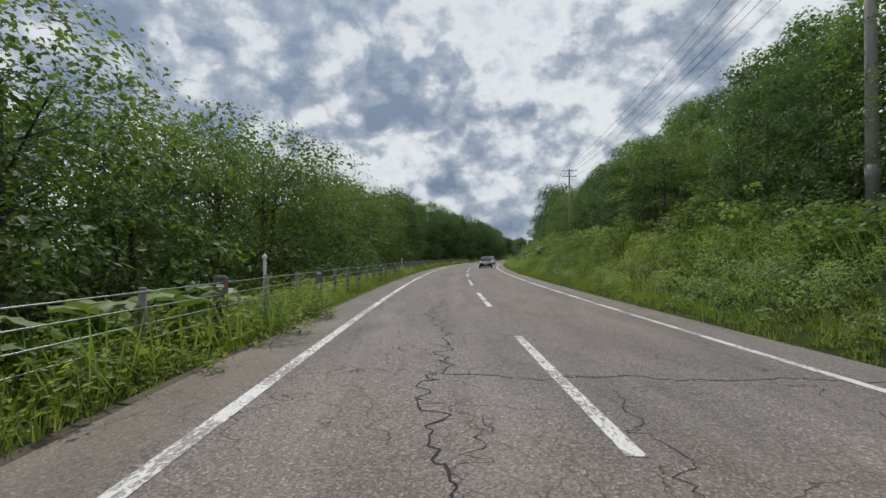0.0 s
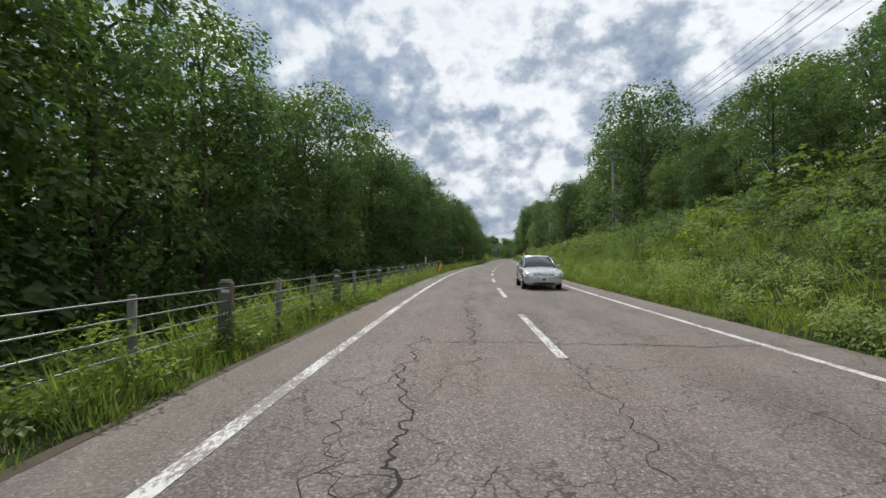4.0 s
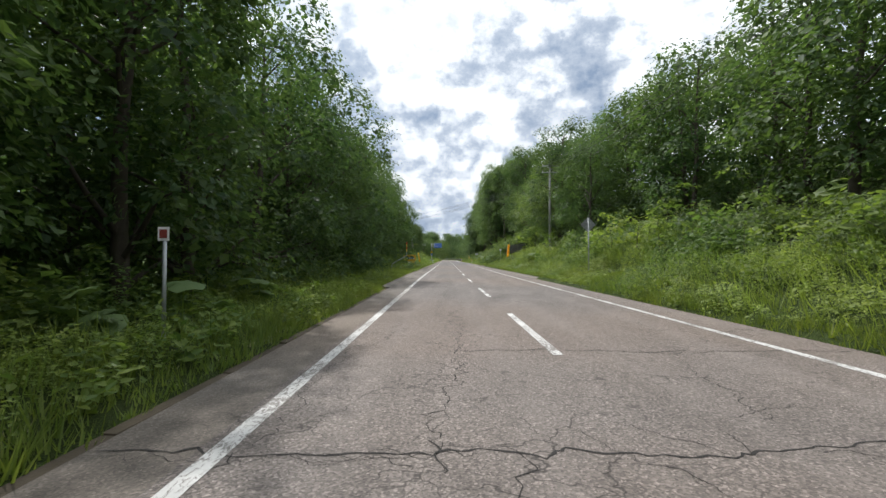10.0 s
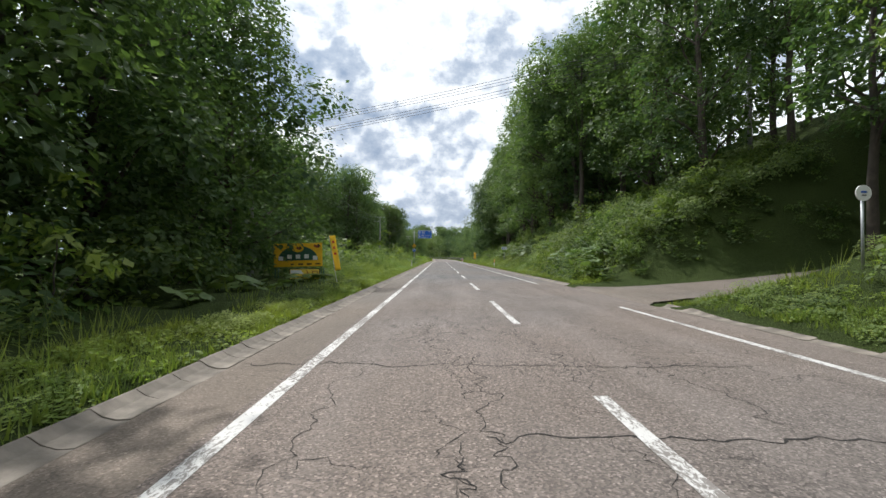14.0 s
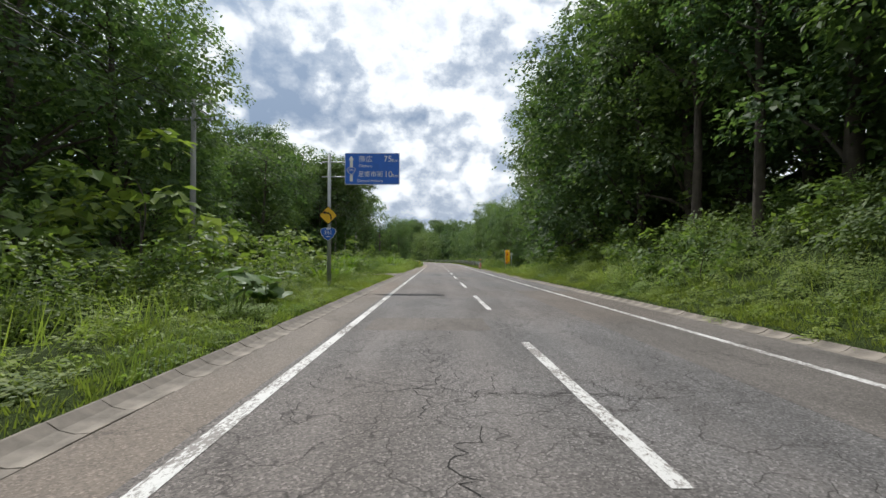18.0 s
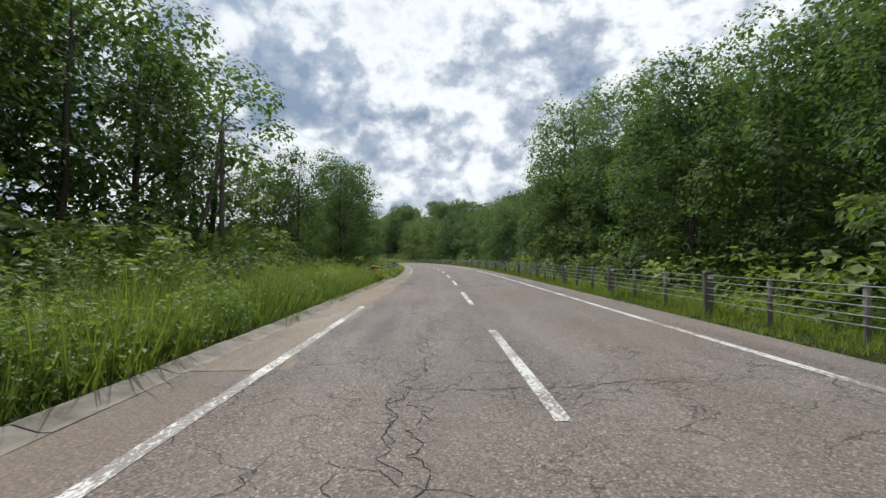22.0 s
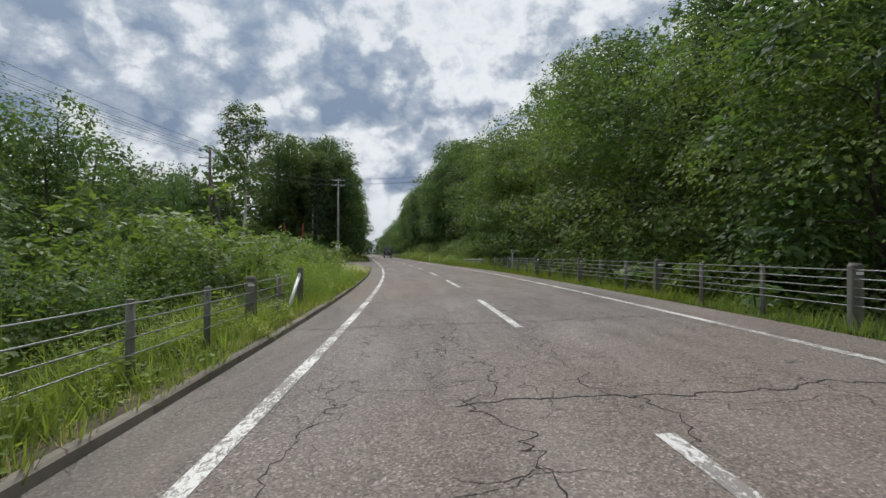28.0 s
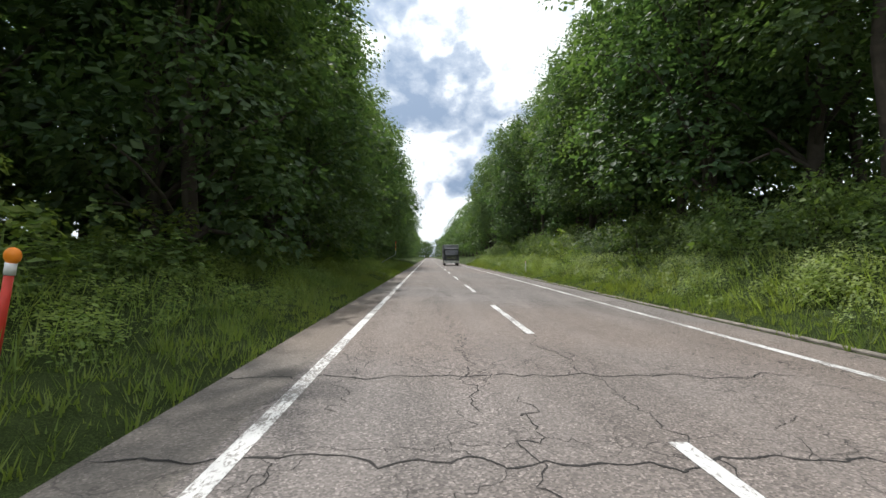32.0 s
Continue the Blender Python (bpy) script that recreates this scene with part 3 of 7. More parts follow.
for k, (a, b, l0, l1) in enumerate([(287, 318, 2.0, 4.5), (306.3, 308.2, -2.9, -0.4), (391, 409, -3.0, -2.1),
                                    (424.5, 427.5, -3.1, -1.4), (517.5, 520.5, -3.2, -2.0), (109, 110.6, 2.6, 3.3)]):
    strip("asphalt_patch", a, b, l0, l1, 0.003, ASPHALT_DARK, road, label="darker repaired asphalt patch")
strip("sand_cover", 372, 409, -4.2, -3.05, 0.0035, SAND, road, label="sandy dust over the worn edge line", wavy=0.2, step=0.5)
strip("sand_cover", 409, 470, -4.2, -3.44, 0.0035, SAND, road, label="sandy dust over the shoulder", wavy=0.12)
for a, b in ((414, 516),):
    o = strip("verge_soil", a, b, -4.62, -4.37, 0.08, SOIL)
    tagged(o, "bare brown soil at the edge of the shoulder", "soil", kind="structure")
# centre dashes: five metres each, five between
for k in range(-2, 100):
    strip("lane_dash", k * 10, k * 10 + 5.0, -0.075, 0.075, 0.005, PAINT, road, step=2.5, label="worn white dash")
for a, b, mat in [(-60, 178, PAINT), (178, 188, PAINT_WORN), (188, 340, PAINT), (340, 380, PAINT_WORN), (411, 490, PAINT_WORN), (490, 515.7, PAINT)]:
    strip("edge_line", a, b, -3.33, -3.17, 0.005, mat, road, step=4, label="white edge line, flaking in places")
strip("edge_line", 541, 900, -3.33, -3.17, 0.005, PAINT, road, step=4)
for a, b in [(-60, 243.5), (254.5, 900)]:
    strip("edge_line", a, b, 3.40, 3.55, 0.005, PAINT, road, step=4)
for k in range(24):
    s0 = 517.4 + k * 1.0
    strip("short_dash", s0, s0 + 0.5, -3.42, -3.27, 0.005, PAINT_WORN, road, step=1, label="short block of the turning guide line")
    strip("short_dash", s0, s0 + 0.5, -3.20, -3.05, 0.005, PAINT_WORN, road, step=1)


# cracks: ragged dark seams
def crack_band(rng, pts, width):
    p = np.array(pts, float)
    d = np.gradient(p, axis=0)
    d /= np.linalg.norm(d, axis=1)[:, None] + 1e-9
    w = width * (0.35 + rng.random(len(p))) * np.minimum(1, np.minimum(np.arange(len(p)), np.arange(len(p))[::-1]) / 3 + 0.15)
    n = np.stack([-d[:, 1], d[:, 0]], -1) * w[:, None] / 2
    q = np.stack([p + n, p - n], 1).reshape(-1, 2)
    x, y = plan(q[:, 1], q[:, 0])
    v = np.stack([x, y, road_z(q[:, 1], q[:, 0]) + 0.0035], -1)
    a = np.arange(len(p) - 1) * 2
    return v, np.stack([a, a + 1, a + 3, a + 2], -1)


def wander(rng, start, way, length, step=0.11, jitter=0.5, pull=0.0):
    """A jagged line: short straight runs with sharp turns, held near its course."""
    a0 = math.atan2(way[1], way[0])
    p = np.array(start, float)
    first = p.copy()
    out = [p.copy()]
    done = 0.0
    while done < length:
        run = step * rng.uniform(0.4, 2.2)
        off = (p[0] - first[0]) * -math.sin(a0) + (p[1] - first[1]) * math.cos(a0)
        a = a0 + rng.normal() * jitter * 1.15 - max(-0.7, min(0.7, off * 2.2))
        q = p + run * np.array([math.cos(a), math.sin(a)])
        out.append((p + q) / 2 + rng.normal(size=2) * 0.010)
        out.append(q)
        p = q
        done += run * 0.9
    return out


def cracks():
    rng = np.random.default_rng(5)
    pieces = []
    across = [2.3, 10.3, 21.8, 32, 42.2, 50, 56.5, 60.1, 63.2, 71, 79, 86, 92, 96.4, 100.9, 107, 119.5, 128, 134.7, 138.9, 145, 151.4, 155.5, 166.7,
              170.4, 178, 185.1, 195, 204.9, 212, 218.5, 226, 234, 236.4, 242.6, 252, 262, 269, 276.8, 284.1, 286.6, 295, 302, 311, 318.4, 324.2, 334.9,
              337.7, 346, 354.8, 363, 371, 381.8, 388, 391.5, 399, 405.5, 408.6, 416, 422, 425.5, 433.7, 442, 451, 460, 467.2, 471.5, 475.9, 480.7,
              487, 492.7, 502.1, 510.6, 512.1, 516.8, 522, 527.5, 529.3, 538, 544.8, 546.8, 556, 565, 575]
    for s in across:
        wide = s != int(s) or rng.random() < 0.4
        l0 = -4.2 if wide and rng.random() < 0.7 else rng.uniform(-3, -1)
        length = rng.uniform(6.5, 8.2) if wide else rng.uniform(2, 4)
        line = wander(rng, (l0, s + rng.uniform(-.1, .1)), (1, rng.uniform(-.03, .03)), length, 0.09, 0.38)
        pieces.append(crack_band(rng, line, 0.025 if wide else 0.011))
        for _ in range(3):
            q = line[rng.integers(2, len(line))]
            pieces.append(crack_band(rng, wander(rng, (q[0], q[1] + rng.normal() * 0.09), (1, rng.uniform(-.12, .12)), rng.uniform(0.8, 3.0), 0.07, 0.5), 0.006))
        for _ in range(rng.integers(2, 6)):
            q = line[rng.integers(5, len(line))]
            pieces.append(crack_band(rng, wander(rng, q, (rng.uniform(-1, 1), rng.choice([-1, 1])), rng.uniform(0.4, 1.8), 0.07, 0.6), 0.007))
    s = -5.0
    while s < 600:
        n = rng.uniform(3, 9)
        pieces.append(crack_band(rng, wander(rng, (rng.normal(-1.5, 0.25), s), (rng.uniform(-.06, .06), 1), n, 0.09, 0.6), 0.025 if s < 100 else 0.012))
        for _ in range(4 if s < 100 else 2):
            pieces.append(crack_band(rng, wander(rng, (rng.normal(-1.45, 0.28), s + rng.uniform(0, n)), (rng.uniform(-.4, .4), 1), rng.uniform(0.8, 2.6), 0.07, 0.65), 0.008))
        if rng.random() < 0.75:
            pieces.append(crack_band(rng, wander(rng, (rng.normal(0.12, 0.1), s + 2), (rng.uniform(-.04, .04), 1), n, 0.09, 0.5), 0.011))
        if rng.random() < 0.7:
            pieces.append(crack_band(rng, wander(rng, (rng.normal(2.2, 0.6), s + 1), (rng.uniform(-.3, .3), 1), n * 0.6, 0.08, 0.6), 0.010))
        if rng.random() < (0.8 if s > 340 else 0.4):
            pieces.append(crack_band(rng, wander(rng, (rng.normal(-2.7, 0.2), s), (rng.uniform(-.05, .05), 1), n * 0.8, 0.08, 0.55), 0.009))
        for _ in range(5 if s > 340 else 3):
            q = (rng.uniform(-2.9, 3.2), s + rng.uniform(0, n))
            pieces.append(crack_band(rng, wander(rng, q, (1, rng.uniform(-.5, .5)), rng.uniform(0.5, 1.8), 0.07, 0.5), 0.007))
        s += n * 0.8
    v, f = joined(pieces)
    ob = link_mesh("road_crack", v, f, CRACK, road, "dark open cracks in the asphalt")
    tagged(ob, kind="stuff")


cracks()


# ---- trees ----
def leaf_sprays(rng, centres, heart, size, ratio=0.5, droop=0.3, spread=0.42, up=0.75):
    """One folded leaf at each centre: its face looks outward from the clump and up, its tip hangs."""
    n = len(centres)
    c = np.asarray(centres, float)
    out = c - heart
    out /= np.linalg.norm(out, axis=1)[:, None] + 1e-6
    f = out * 0.75 + np.array([0, 0, up]) + rng.normal(size=(n, 3)) * spread
    f /= np.linalg.norm(f, axis=1)[:, None] + 1e-6
    t = out + rng.normal(size=(n, 3)) * 0.8
    t[:, 2] -= droop
    t -= f * np.sum(t * f, axis=1)[:, None]
    t /= np.linalg.norm(t, axis=1)[:, None] + 1e-6
    b = np.cross(f, t)
    L = (size * rng.uniform(0.6, 1.4, n))[:, None]
    m = c + t * L * 0.42 + f * L * 0.08
    w = b * L * ratio * 0.5
    v = np.stack([c, m - w, c + t * L, m + w], 1).reshape(-1, 3)
    return v, np.arange(n * 4).reshape(-1, 4)


def broadleaf(seed, H, base, R, clumps, leaves, size, style="round", ratio=0.35, stem=1.0, limbs=15, tight=1.0, core=0):
    """Trunk with limbs, and a crown of leaf sprays in loose tiers. Returns two meshes' arrays."""
    rng = np.random.default_rng(seed)
    lean = rng.normal(0, 0.03 * H, 2)
    zs = np.linspace(-0.4, H * 0.86, 8)
    trunk = np.stack([lean[0] * np.abs(zs / H) ** 1.5 + rng.normal(0, .05, 8), lean[1] * np.abs(zs / H) ** 1.5 + rng.normal(0, .05, 8), zs], -1)
    r0 = (0.013 * H + 0.04) * stem
    pieces = [tube(trunk, r0 * (1.05 - 0.9 * np.clip(zs / (H * 0.9), 0, 1)), 7)]
    if style == "spread":
        a = rng.uniform(0, 6.28)
        fork = np.array([[0, 0, 0.2], [.5, .1, H * .22], [1.3, .3, H * .45], [2.1, .4, H * .7]]) * [math.cos(a), 1, 1]
        pieces.append(tube(fork, [r0 * .9, r0 * .8, r0 * .55, r0 * .2], 6))
    cents = []
    for i in range(clumps):
        h = ((i + rng.uniform(0.1, 0.9)) / clumps) ** 0.9
        if style == "spread":
            prof = (0.55 + 0.45 * math.sin(math.pi * min(1, h * 0.75 + 0.18)))
        elif style == "tall":
            prof = 0.42 + 0.52 * math.sin(math.pi * (h * 0.82 + 0.12))
        else:
            prof = math.sqrt(max(0.05, 1 - (h * 1.75 - 0.75) ** 2 / 1.1))
        rad = R * prof * (rng.uniform(0.60, 0.92) if rng.random() < 0.85 else rng.uniform(0.1, 0.5))
        an = i * 2.39996 + rng.normal(0, 0.35)
        z = base + (H - base) * h * 0.96
        ax = np.array([np.interp(z, zs, trunk[:, 0]), np.interp(z, zs, trunk[:, 1])])
        cents.append((ax[0] + rad * math.cos(an), ax[1] + rad * math.sin(an), z - 0.10 * rad + rng.normal(0, .25)))
    cents = np.array(cents)
    order = np.argsort(-np.hypot(cents[:, 0], cents[:, 1]))
    for i in order[:: max(1, clumps // limbs)]:
        c = cents[i]
        z0 = max(base * 0.55, c[2] - np.hypot(c[0], c[1]) * rng.uniform(0.45, 0.9) - 0.3)
        z0 = min(z0, H * 0.8)
        o = np.array([np.interp(z0, zs, trunk[:, 0]), np.interp(z0, zs, trunk[:, 1]), z0])
        m1 = o + (c - o) * 0.4 + np.array([0, 0, 0.25]) + rng.normal(0, .12, 3)
        m2 = o + (c - o) * 0.75 + np.array([0, 0, 0.2]) + rng.normal(0, .15, 3)
        rl = r0 * 0.42 * (1 - 0.6 * z0 / H)
        pieces.append(tube([o, m1, m2, c], [rl, rl * .75, rl * .45, rl * .15], 5))
    pts, hearts, under, roots = [], [], [], []
    flat = {"spread": 0.34, "tall": 0.62}.get(style, 0.66)
    big = R * rng.uniform(0.22, 0.40, clumps) * tight * (1.2 if style == "spread" else 1.0)
    share = big ** 2 / np.sum(big ** 2)
    for c, rr, part_of in zip(cents, big, share):
        k = max(6, int(leaves * part_of))
        kk = k + max(2, int(core * part_of))
        d = rng.normal(size=(kk, 3))
        outward = np.array([c[0], c[1], 0.0])
        outward /= np.linalg.norm(outward) + 0.3
        d += outward * 0.45
        d[:, 2] = np.where(d[:, 2] < 0, d[:, 2] * 0.6, d[:, 2])
        d /= np.linalg.norm(d, axis=1)[:, None]
        ang = np.arctan2(d[:, 1], d[:, 0])
        ragged = 1 + 0.20 * np.sin(3 * ang + rng.uniform(0, 6.28)) + 0.14 * np.sin(7 * ang + rng.uniform(0, 6.28)) + 0.12 * np.sin(5 * d[:, 2] * 2 + rng.uniform(0, 6.28))
        q = d * ragged[:, None] * rr * np.array([1.0, 1.0, flat])
        q[:k] *= 0.80 + 0.36 * rng.random((k, 1)) ** 1.5
        q[k:] *= 0.60 + 0.22 * rng.random((kk - k, 1))
        q[:, 2] -= 0.14 * (q[:, 0] ** 2 + q[:, 1] ** 2) / max(rr, .1)
        heart = c - np.array([0, 0, rr * 0.35])
        pts.append(c + q[:k])
        hearts.append(np.repeat(heart[None], k, 0))
        under.append(c + q[k:])
        roots.append(np.repeat(heart[None], kk - k, 0))
    crown = leaf_sprays(rng, np.concatenate(pts), np.concatenate(hearts), size, ratio)
    if core:
        crown = joined([crown, leaf_sprays(rng, np.concatenate(under), np.concatenate(roots), size * 1.45, 0.85, 0.2, 0.3, 0.4)])
    return joined(pieces), crown


def conifer(seed, H, R, leaves, size, base=0.12):
    rng = np.random.default_rng(seed)
    zs = np.linspace(-0.4, H, 6)
    pieces = [tube(np.stack([zs * 0, zs * 0, zs], -1), 0.014 * H * (1.02 - zs.clip(0) / H) + 0.01, 6)]
    pts = []
    tiers = 14
    for i in range(tiers):
        h = base + (1 - base) * i / tiers
        rad = R * (1 - h) ** 0.8 + 0.15
        arms = max(5, int(9 * (1 - h)) + 4)
        for a in np.linspace(0, 6.28, arms, endpoint=False) + rng.uniform(0, 1):
            k = max(4, int(leaves / tiers / arms))
            u = rng.random(k) ** 0.6
            r = rad * u * rng.uniform(0.8, 1.1)
            sp = rng.normal(0, 0.16 * rad + 0.05, k) * u
            pts.append(np.stack([r * math.cos(a) - sp * math.sin(a), r * math.sin(a) + sp * math.cos(a), H * h - 0.28 * r + rng.normal(0, .1, k)], -1))
    pts = np.concatenate(pts)
    return joined(pieces), leaf_sprays(rng, pts, pts * [0, 0, 1], size, 0.25, 0.3, 0.35)


MODELS = {}


def model(key, name, parts, bark, leaf, label):
    (tv, tf), (cv, cf) = parts
    a = link_mesh("trunk", tv, tf, bark, None, smooth=True)
    b = link_mesh("crown", cv, cf, leaf, None)
    if key[:3] == "low":
        v, f = joined([(tv, tf), (cv, cf)])
        bpy.data.objects.remove(b)
        b = link_mesh(name, v, f, bark)
        b.data.materials.append(leaf)
        b.data.polygons.foreach_set("material_index", (np.arange(len(f)) >= len(tf)).astype(np.int32))
    MODELS[key] = (name, a.data, b.data, label)
    bpy.data.objects.remove(a)
    bpy.data.objects.remove(b)


def plant_tree(key, s, lat, scale=1.0, rng=random, sink=0.1):
    name, tm, cm, label = MODELS[key]
    whole = key[:3] == "low"
    x, y = plan(s, lat)
    z = float(ground_z(s, lat)) - sink
    m = Matrix.LocRotScale((float(x), float(y), z), Euler((radians(rng.uniform(-2.5, 2.5)), radians(rng.uniform(-2.5, 2.5)), rng.uniform(0, 6.28))),
                                       (scale * rng.uniform(0.92, 1.08), scale * rng.uniform(0.92, 1.08), scale))
    if whole:
        e = new(name, cm)
        e.matrix_world = m
        return tagged(e, label, "tree", "roadside woodland")
    e = thing(name, m, label, "tree", "roadside woodland")
    for nm, data in (("trunk", tm), ("crown", cm)):
        o = new(nm, data)
        o.parent = e
    return e


for i in range(3):
    model("spread%d" % i, "walnut_tree", broadleaf(11 + i, 11.0, 1.5, 5.0, 42, 14000, 0.175, "spread", 0.55, core=1200), BARK, LEAF_WALNUT, "spreading green walnut tree with feathery tiered branches")
    model("tall%d" % i, "ash_tree", broadleaf(31 + i, 16.0, 1.8, 3.9, 54, 11500, 0.20, "tall", 0.55, core=1900), BARK, LEAF, "tall leafy ash tree with a dark trunk")
    model("oak%d" % i, "oak_tree", broadleaf(51 + i, 14.0, 1.2, 4.3, 46, 11500, 0.20, "round", 0.6, core=2200), BARK, LEAF_DARK, "dense dark green oak tree with rounded crown")
    model("far%d" % i, "copse_tree", broadleaf(151 + i, 15.0, 1.4, 4.3, 42, 5000, 0.28, "tall" if i else "round", 0.6, 1.0, 10, 1.05, 1000), BARK, LEAF_DARK if i == 1 else LEAF, "leafy green tree standing in a copse")
    model("mid%d" % i, "woodland_tree", broadleaf(71 + i, 16.0, 1.5, 4.6, 36, 2400, 0.42, "tall", 0.6, 1.0, 8, 1.1, 520), BARK, LEAF if i else LEAF_DARK, "woodland tree with dark trunk and green crown")
    model("low%d" % i, "hillside_tree", broadleaf(91 + i, 13.0, 0.8, 4.8, 30, 1500, 0.54, "round", 0.65, 1.0, 5, 1.1, 320), BARK, LEAF_DARK if i == 1 else LEAF, "broad green tree in the wooded hillside")
for i in range(3):
    model("bare%d" % i, "poplar_tree", broadleaf(211 + i, 19.0, 7.0, 3.3, 44, 6500, 0.23, "tall", 0.6, 0.85, 14, 0.95, 700), BARK, LEAF if i else LEAF_DARK, "tall slender tree with a long bare trunk")
for i in range(2):
    model("birch%d" % i, "birch_tree", broadleaf(111 + i, 17.0, 7.5, 2.7, 44, 6000, 0.22, "tall", 0.65, 0.7, core=700), BARK_PALE, LEAF_BIRCH, "slender white-barked birch tree with airy crown")
    model("fir%d" % i, "spruce_tree", conifer(131 + i, 15.0, 2.6, 2000, 0.6), BARK_RED, NEEDLES, "dark pointed spruce tree on the ridge")


def row(rng, s0, s1, l0, l1, gap, keys, h0, h1, ref):
    """Trees along a stretch, with heights between h0 and h1; ref gives the models' own heights."""
    s = s0
    while s < s1:
        key = keys[rng.randrange(len(keys))]
        plant_tree(key, s + rng.uniform(-.3, .3) * gap, rng.uniform(l0, l1), rng.uniform(h0, h1) / ref[key[:-1]], rng)
        s += gap * rng.uniform(0.75, 1.25)


REF = {"spread": 11.5, "tall": 16.5, "oak": 14.5, "mid": 16.5, "low": 13.5, "birch": 17.5, "fir": 15.0, "far": 15.5, "bare": 19.5}
BA = ["bare0", "bare1", "bare2"]
SP, TA, OA = ["spread0", "spread1", "spread2"], ["tall0", "tall1", "tall2"], ["oak0", "oak1", "oak2"]
FA = ["far0", "far1", "far2"]
MI, LO, BI, FI = ["mid0", "mid1", "mid2"], ["low0", "low1", "low2"], ["birch0", "birch1"], ["fir0", "fir1"]
rng = random.Random(4)
# left of the road
row(rng, 0, 20, -14.2, -12.8, 5.6, SP, 10.8, 12.4, REF)
row(rng, 20, 62, -14.2, -12.4, 5.6, SP, 12.0, 14.0, REF)
row(rng, 2, 60, -21, -17, 5.5, FA, 11, 12.5, REF)
row(rng, -5, 100, -38, -27, 10, LO, 11, 13, REF)
row(rng, 62, 108, -13.0, -11.2, 4.8, TA + TA + OA, 14.5, 17.5, REF)
row(rng, 62, 106, -16.5, -14.5, 8, MI, 12, 16, REF)
row(rng, 60, 108, -20, -17, 6, MI, 15, 18, REF)
row(rng, 108, 136, -12.8, -11.4, 4.6, TA + OA, 13.5, 16.5, REF)
row(rng, 136, 164, -12.0, -10.6, 4.6, TA + OA, 13.5, 16.5, REF)
row(rng, 164, 196, -11.2, -9.8, 5.2, TA + OA, 13.5, 16.5, REF)
row(rng, 108, 166, -21, -18, 8, MI, 12, 15, REF)
row(rng, 166, 240, -19, -16, 6, MI, 14, 17, REF)
row(rng, 196, 230, -12.6, -11.2, 5.4, TA + OA, 13.5, 16.5, REF)
row(rng, 230, 256, -13.8, -12.8, 4.4, TA + OA, 14.5, 17.5, REF)
row(rng, 100, 270, -32, -24, 7, LO, 13, 16, REF)
row(rng, 166, 254, -16, -14, 4.6, MI, 12, 16, REF)
row(rng, 560, 650, -16, -14.5, 5, MI, 18, 22, REF)
row(rng, 256, 274, -19, -14, 5.0, TA + OA, 12, 14, REF)
row(rng, 274, 330, -26, -20, 4.5, FA, 15, 18, REF)
row(rng, 274, 330, -32, -26, 5.5, MI, 16, 18, REF)
row(rng, 341, 352, -24, -15, 2.6, BA + FA + FA, 13.5, 16, REF)
row(rng, 351, 384, -26, -17, 3.0, BA + BA + BI + FA, 17, 20, REF)
row(rng, 332, 352, -36, -26, 4, MI, 14, 16, REF)
row(rng, 353, 392, -30, -23, 3.6, MI, 18, 20, REF)
row(rng, 353, 392, -38, -30, 5.5, MI, 17, 19, REF)
row(rng, 366, 379, -16.8, -15.4, 2.8, BI, 16, 18.5, REF)
row(rng, 376, 389, -21, -16.5, 5.5, TA + BI, 14, 17, REF)
row(rng, 376, 398, -22, -16, 4.5, BI + BI + FA, 15, 18, REF)
row(rng, 398, 412, -20, -11.5, 4.5, TA + BI, 10, 13, REF)
for s, l, k, h in [(402, -11.5, "tall0", 11.5), (412.5, -10.2, "tall1", 14.0), (416.5, -10.6, "tall0", 14.5), (420, -11.2, "tall2", 13.5), (424.5, -13.5, "oak1", 12),
                   (433.2, -10.2, "tall1", 12.8), (429.5, -12.0, "oak0", 12.5), (434.8, -12.6, "oak2", 11.5), (449, -13.0, "spread2", 9), (321, -17.5, "tall0", 20), (327, -19.5, "tall2", 20), (316, -19, "oak1", 18)]:
    plant_tree(k, s, l, h / REF[k[:-1]], rng)
row(rng, 396, 520, -48, -28, 8, LO, 8, 10, REF)
row(rng, 437, 486, -15, -11, 3.8, SP + OA, 6.2, 7.8, REF)
row(rng, 430, 500, -24, -17, 5, FA, 7.5, 9.5, REF)
row(rng, 488, 520, -27, -21, 5, FA, 9, 11, REF)
row(rng, 500, 535, -45, -34, 6, LO, 12, 14, REF)
for s, l, k, h in [(523, -17.5, "birch0", 17.5), (556, -16.5, "oak2", 20), (549.5, -12.5, "fir0", 15), (558, -11.5, "tall0", 22), (553, -19.5, "tall2", 18),
                   (562, -34, "spread1", 13), (545, -40, "spread0", 12), (551, -13.5, "birch1", 17)]:
    plant_tree(k, s, l, h / REF[k[:-1]], rng)
row(rng, 538, 556, -42, -29, 2.6, FA, 10, 12, REF)
row(rng, 556, 582, -46, -32, 3.8, FA, 12, 16, REF)
row(rng, 536, 556, -62, -42, 4, FA + LO, 11, 13, REF)
row(rng, 557, 660, -11.2, -9.8, 4.6, TA + OA, 18, 21.5, REF)
row(rng, 560, 600, -15.5, -12.5, 4, BA, 19, 23, REF)
row(rng, 560, 660, -20, -17, 6.5, MI, 20, 23, REF)
row(rng, 660, 980, -14.5, -12, 10, MI, 17, 21, REF)
row(rng, 560, 900, -30, -20, 14, LO, 18, 20, REF)
row(rng, -10, 120, -62, -48, 10, LO, 12, 15, REF)
row(rng, 110, 330, -48, -38, 10, LO, 13, 16, REF)
row(rng, 330, 356, -56, -44, 9, LO, 11, 12, REF)
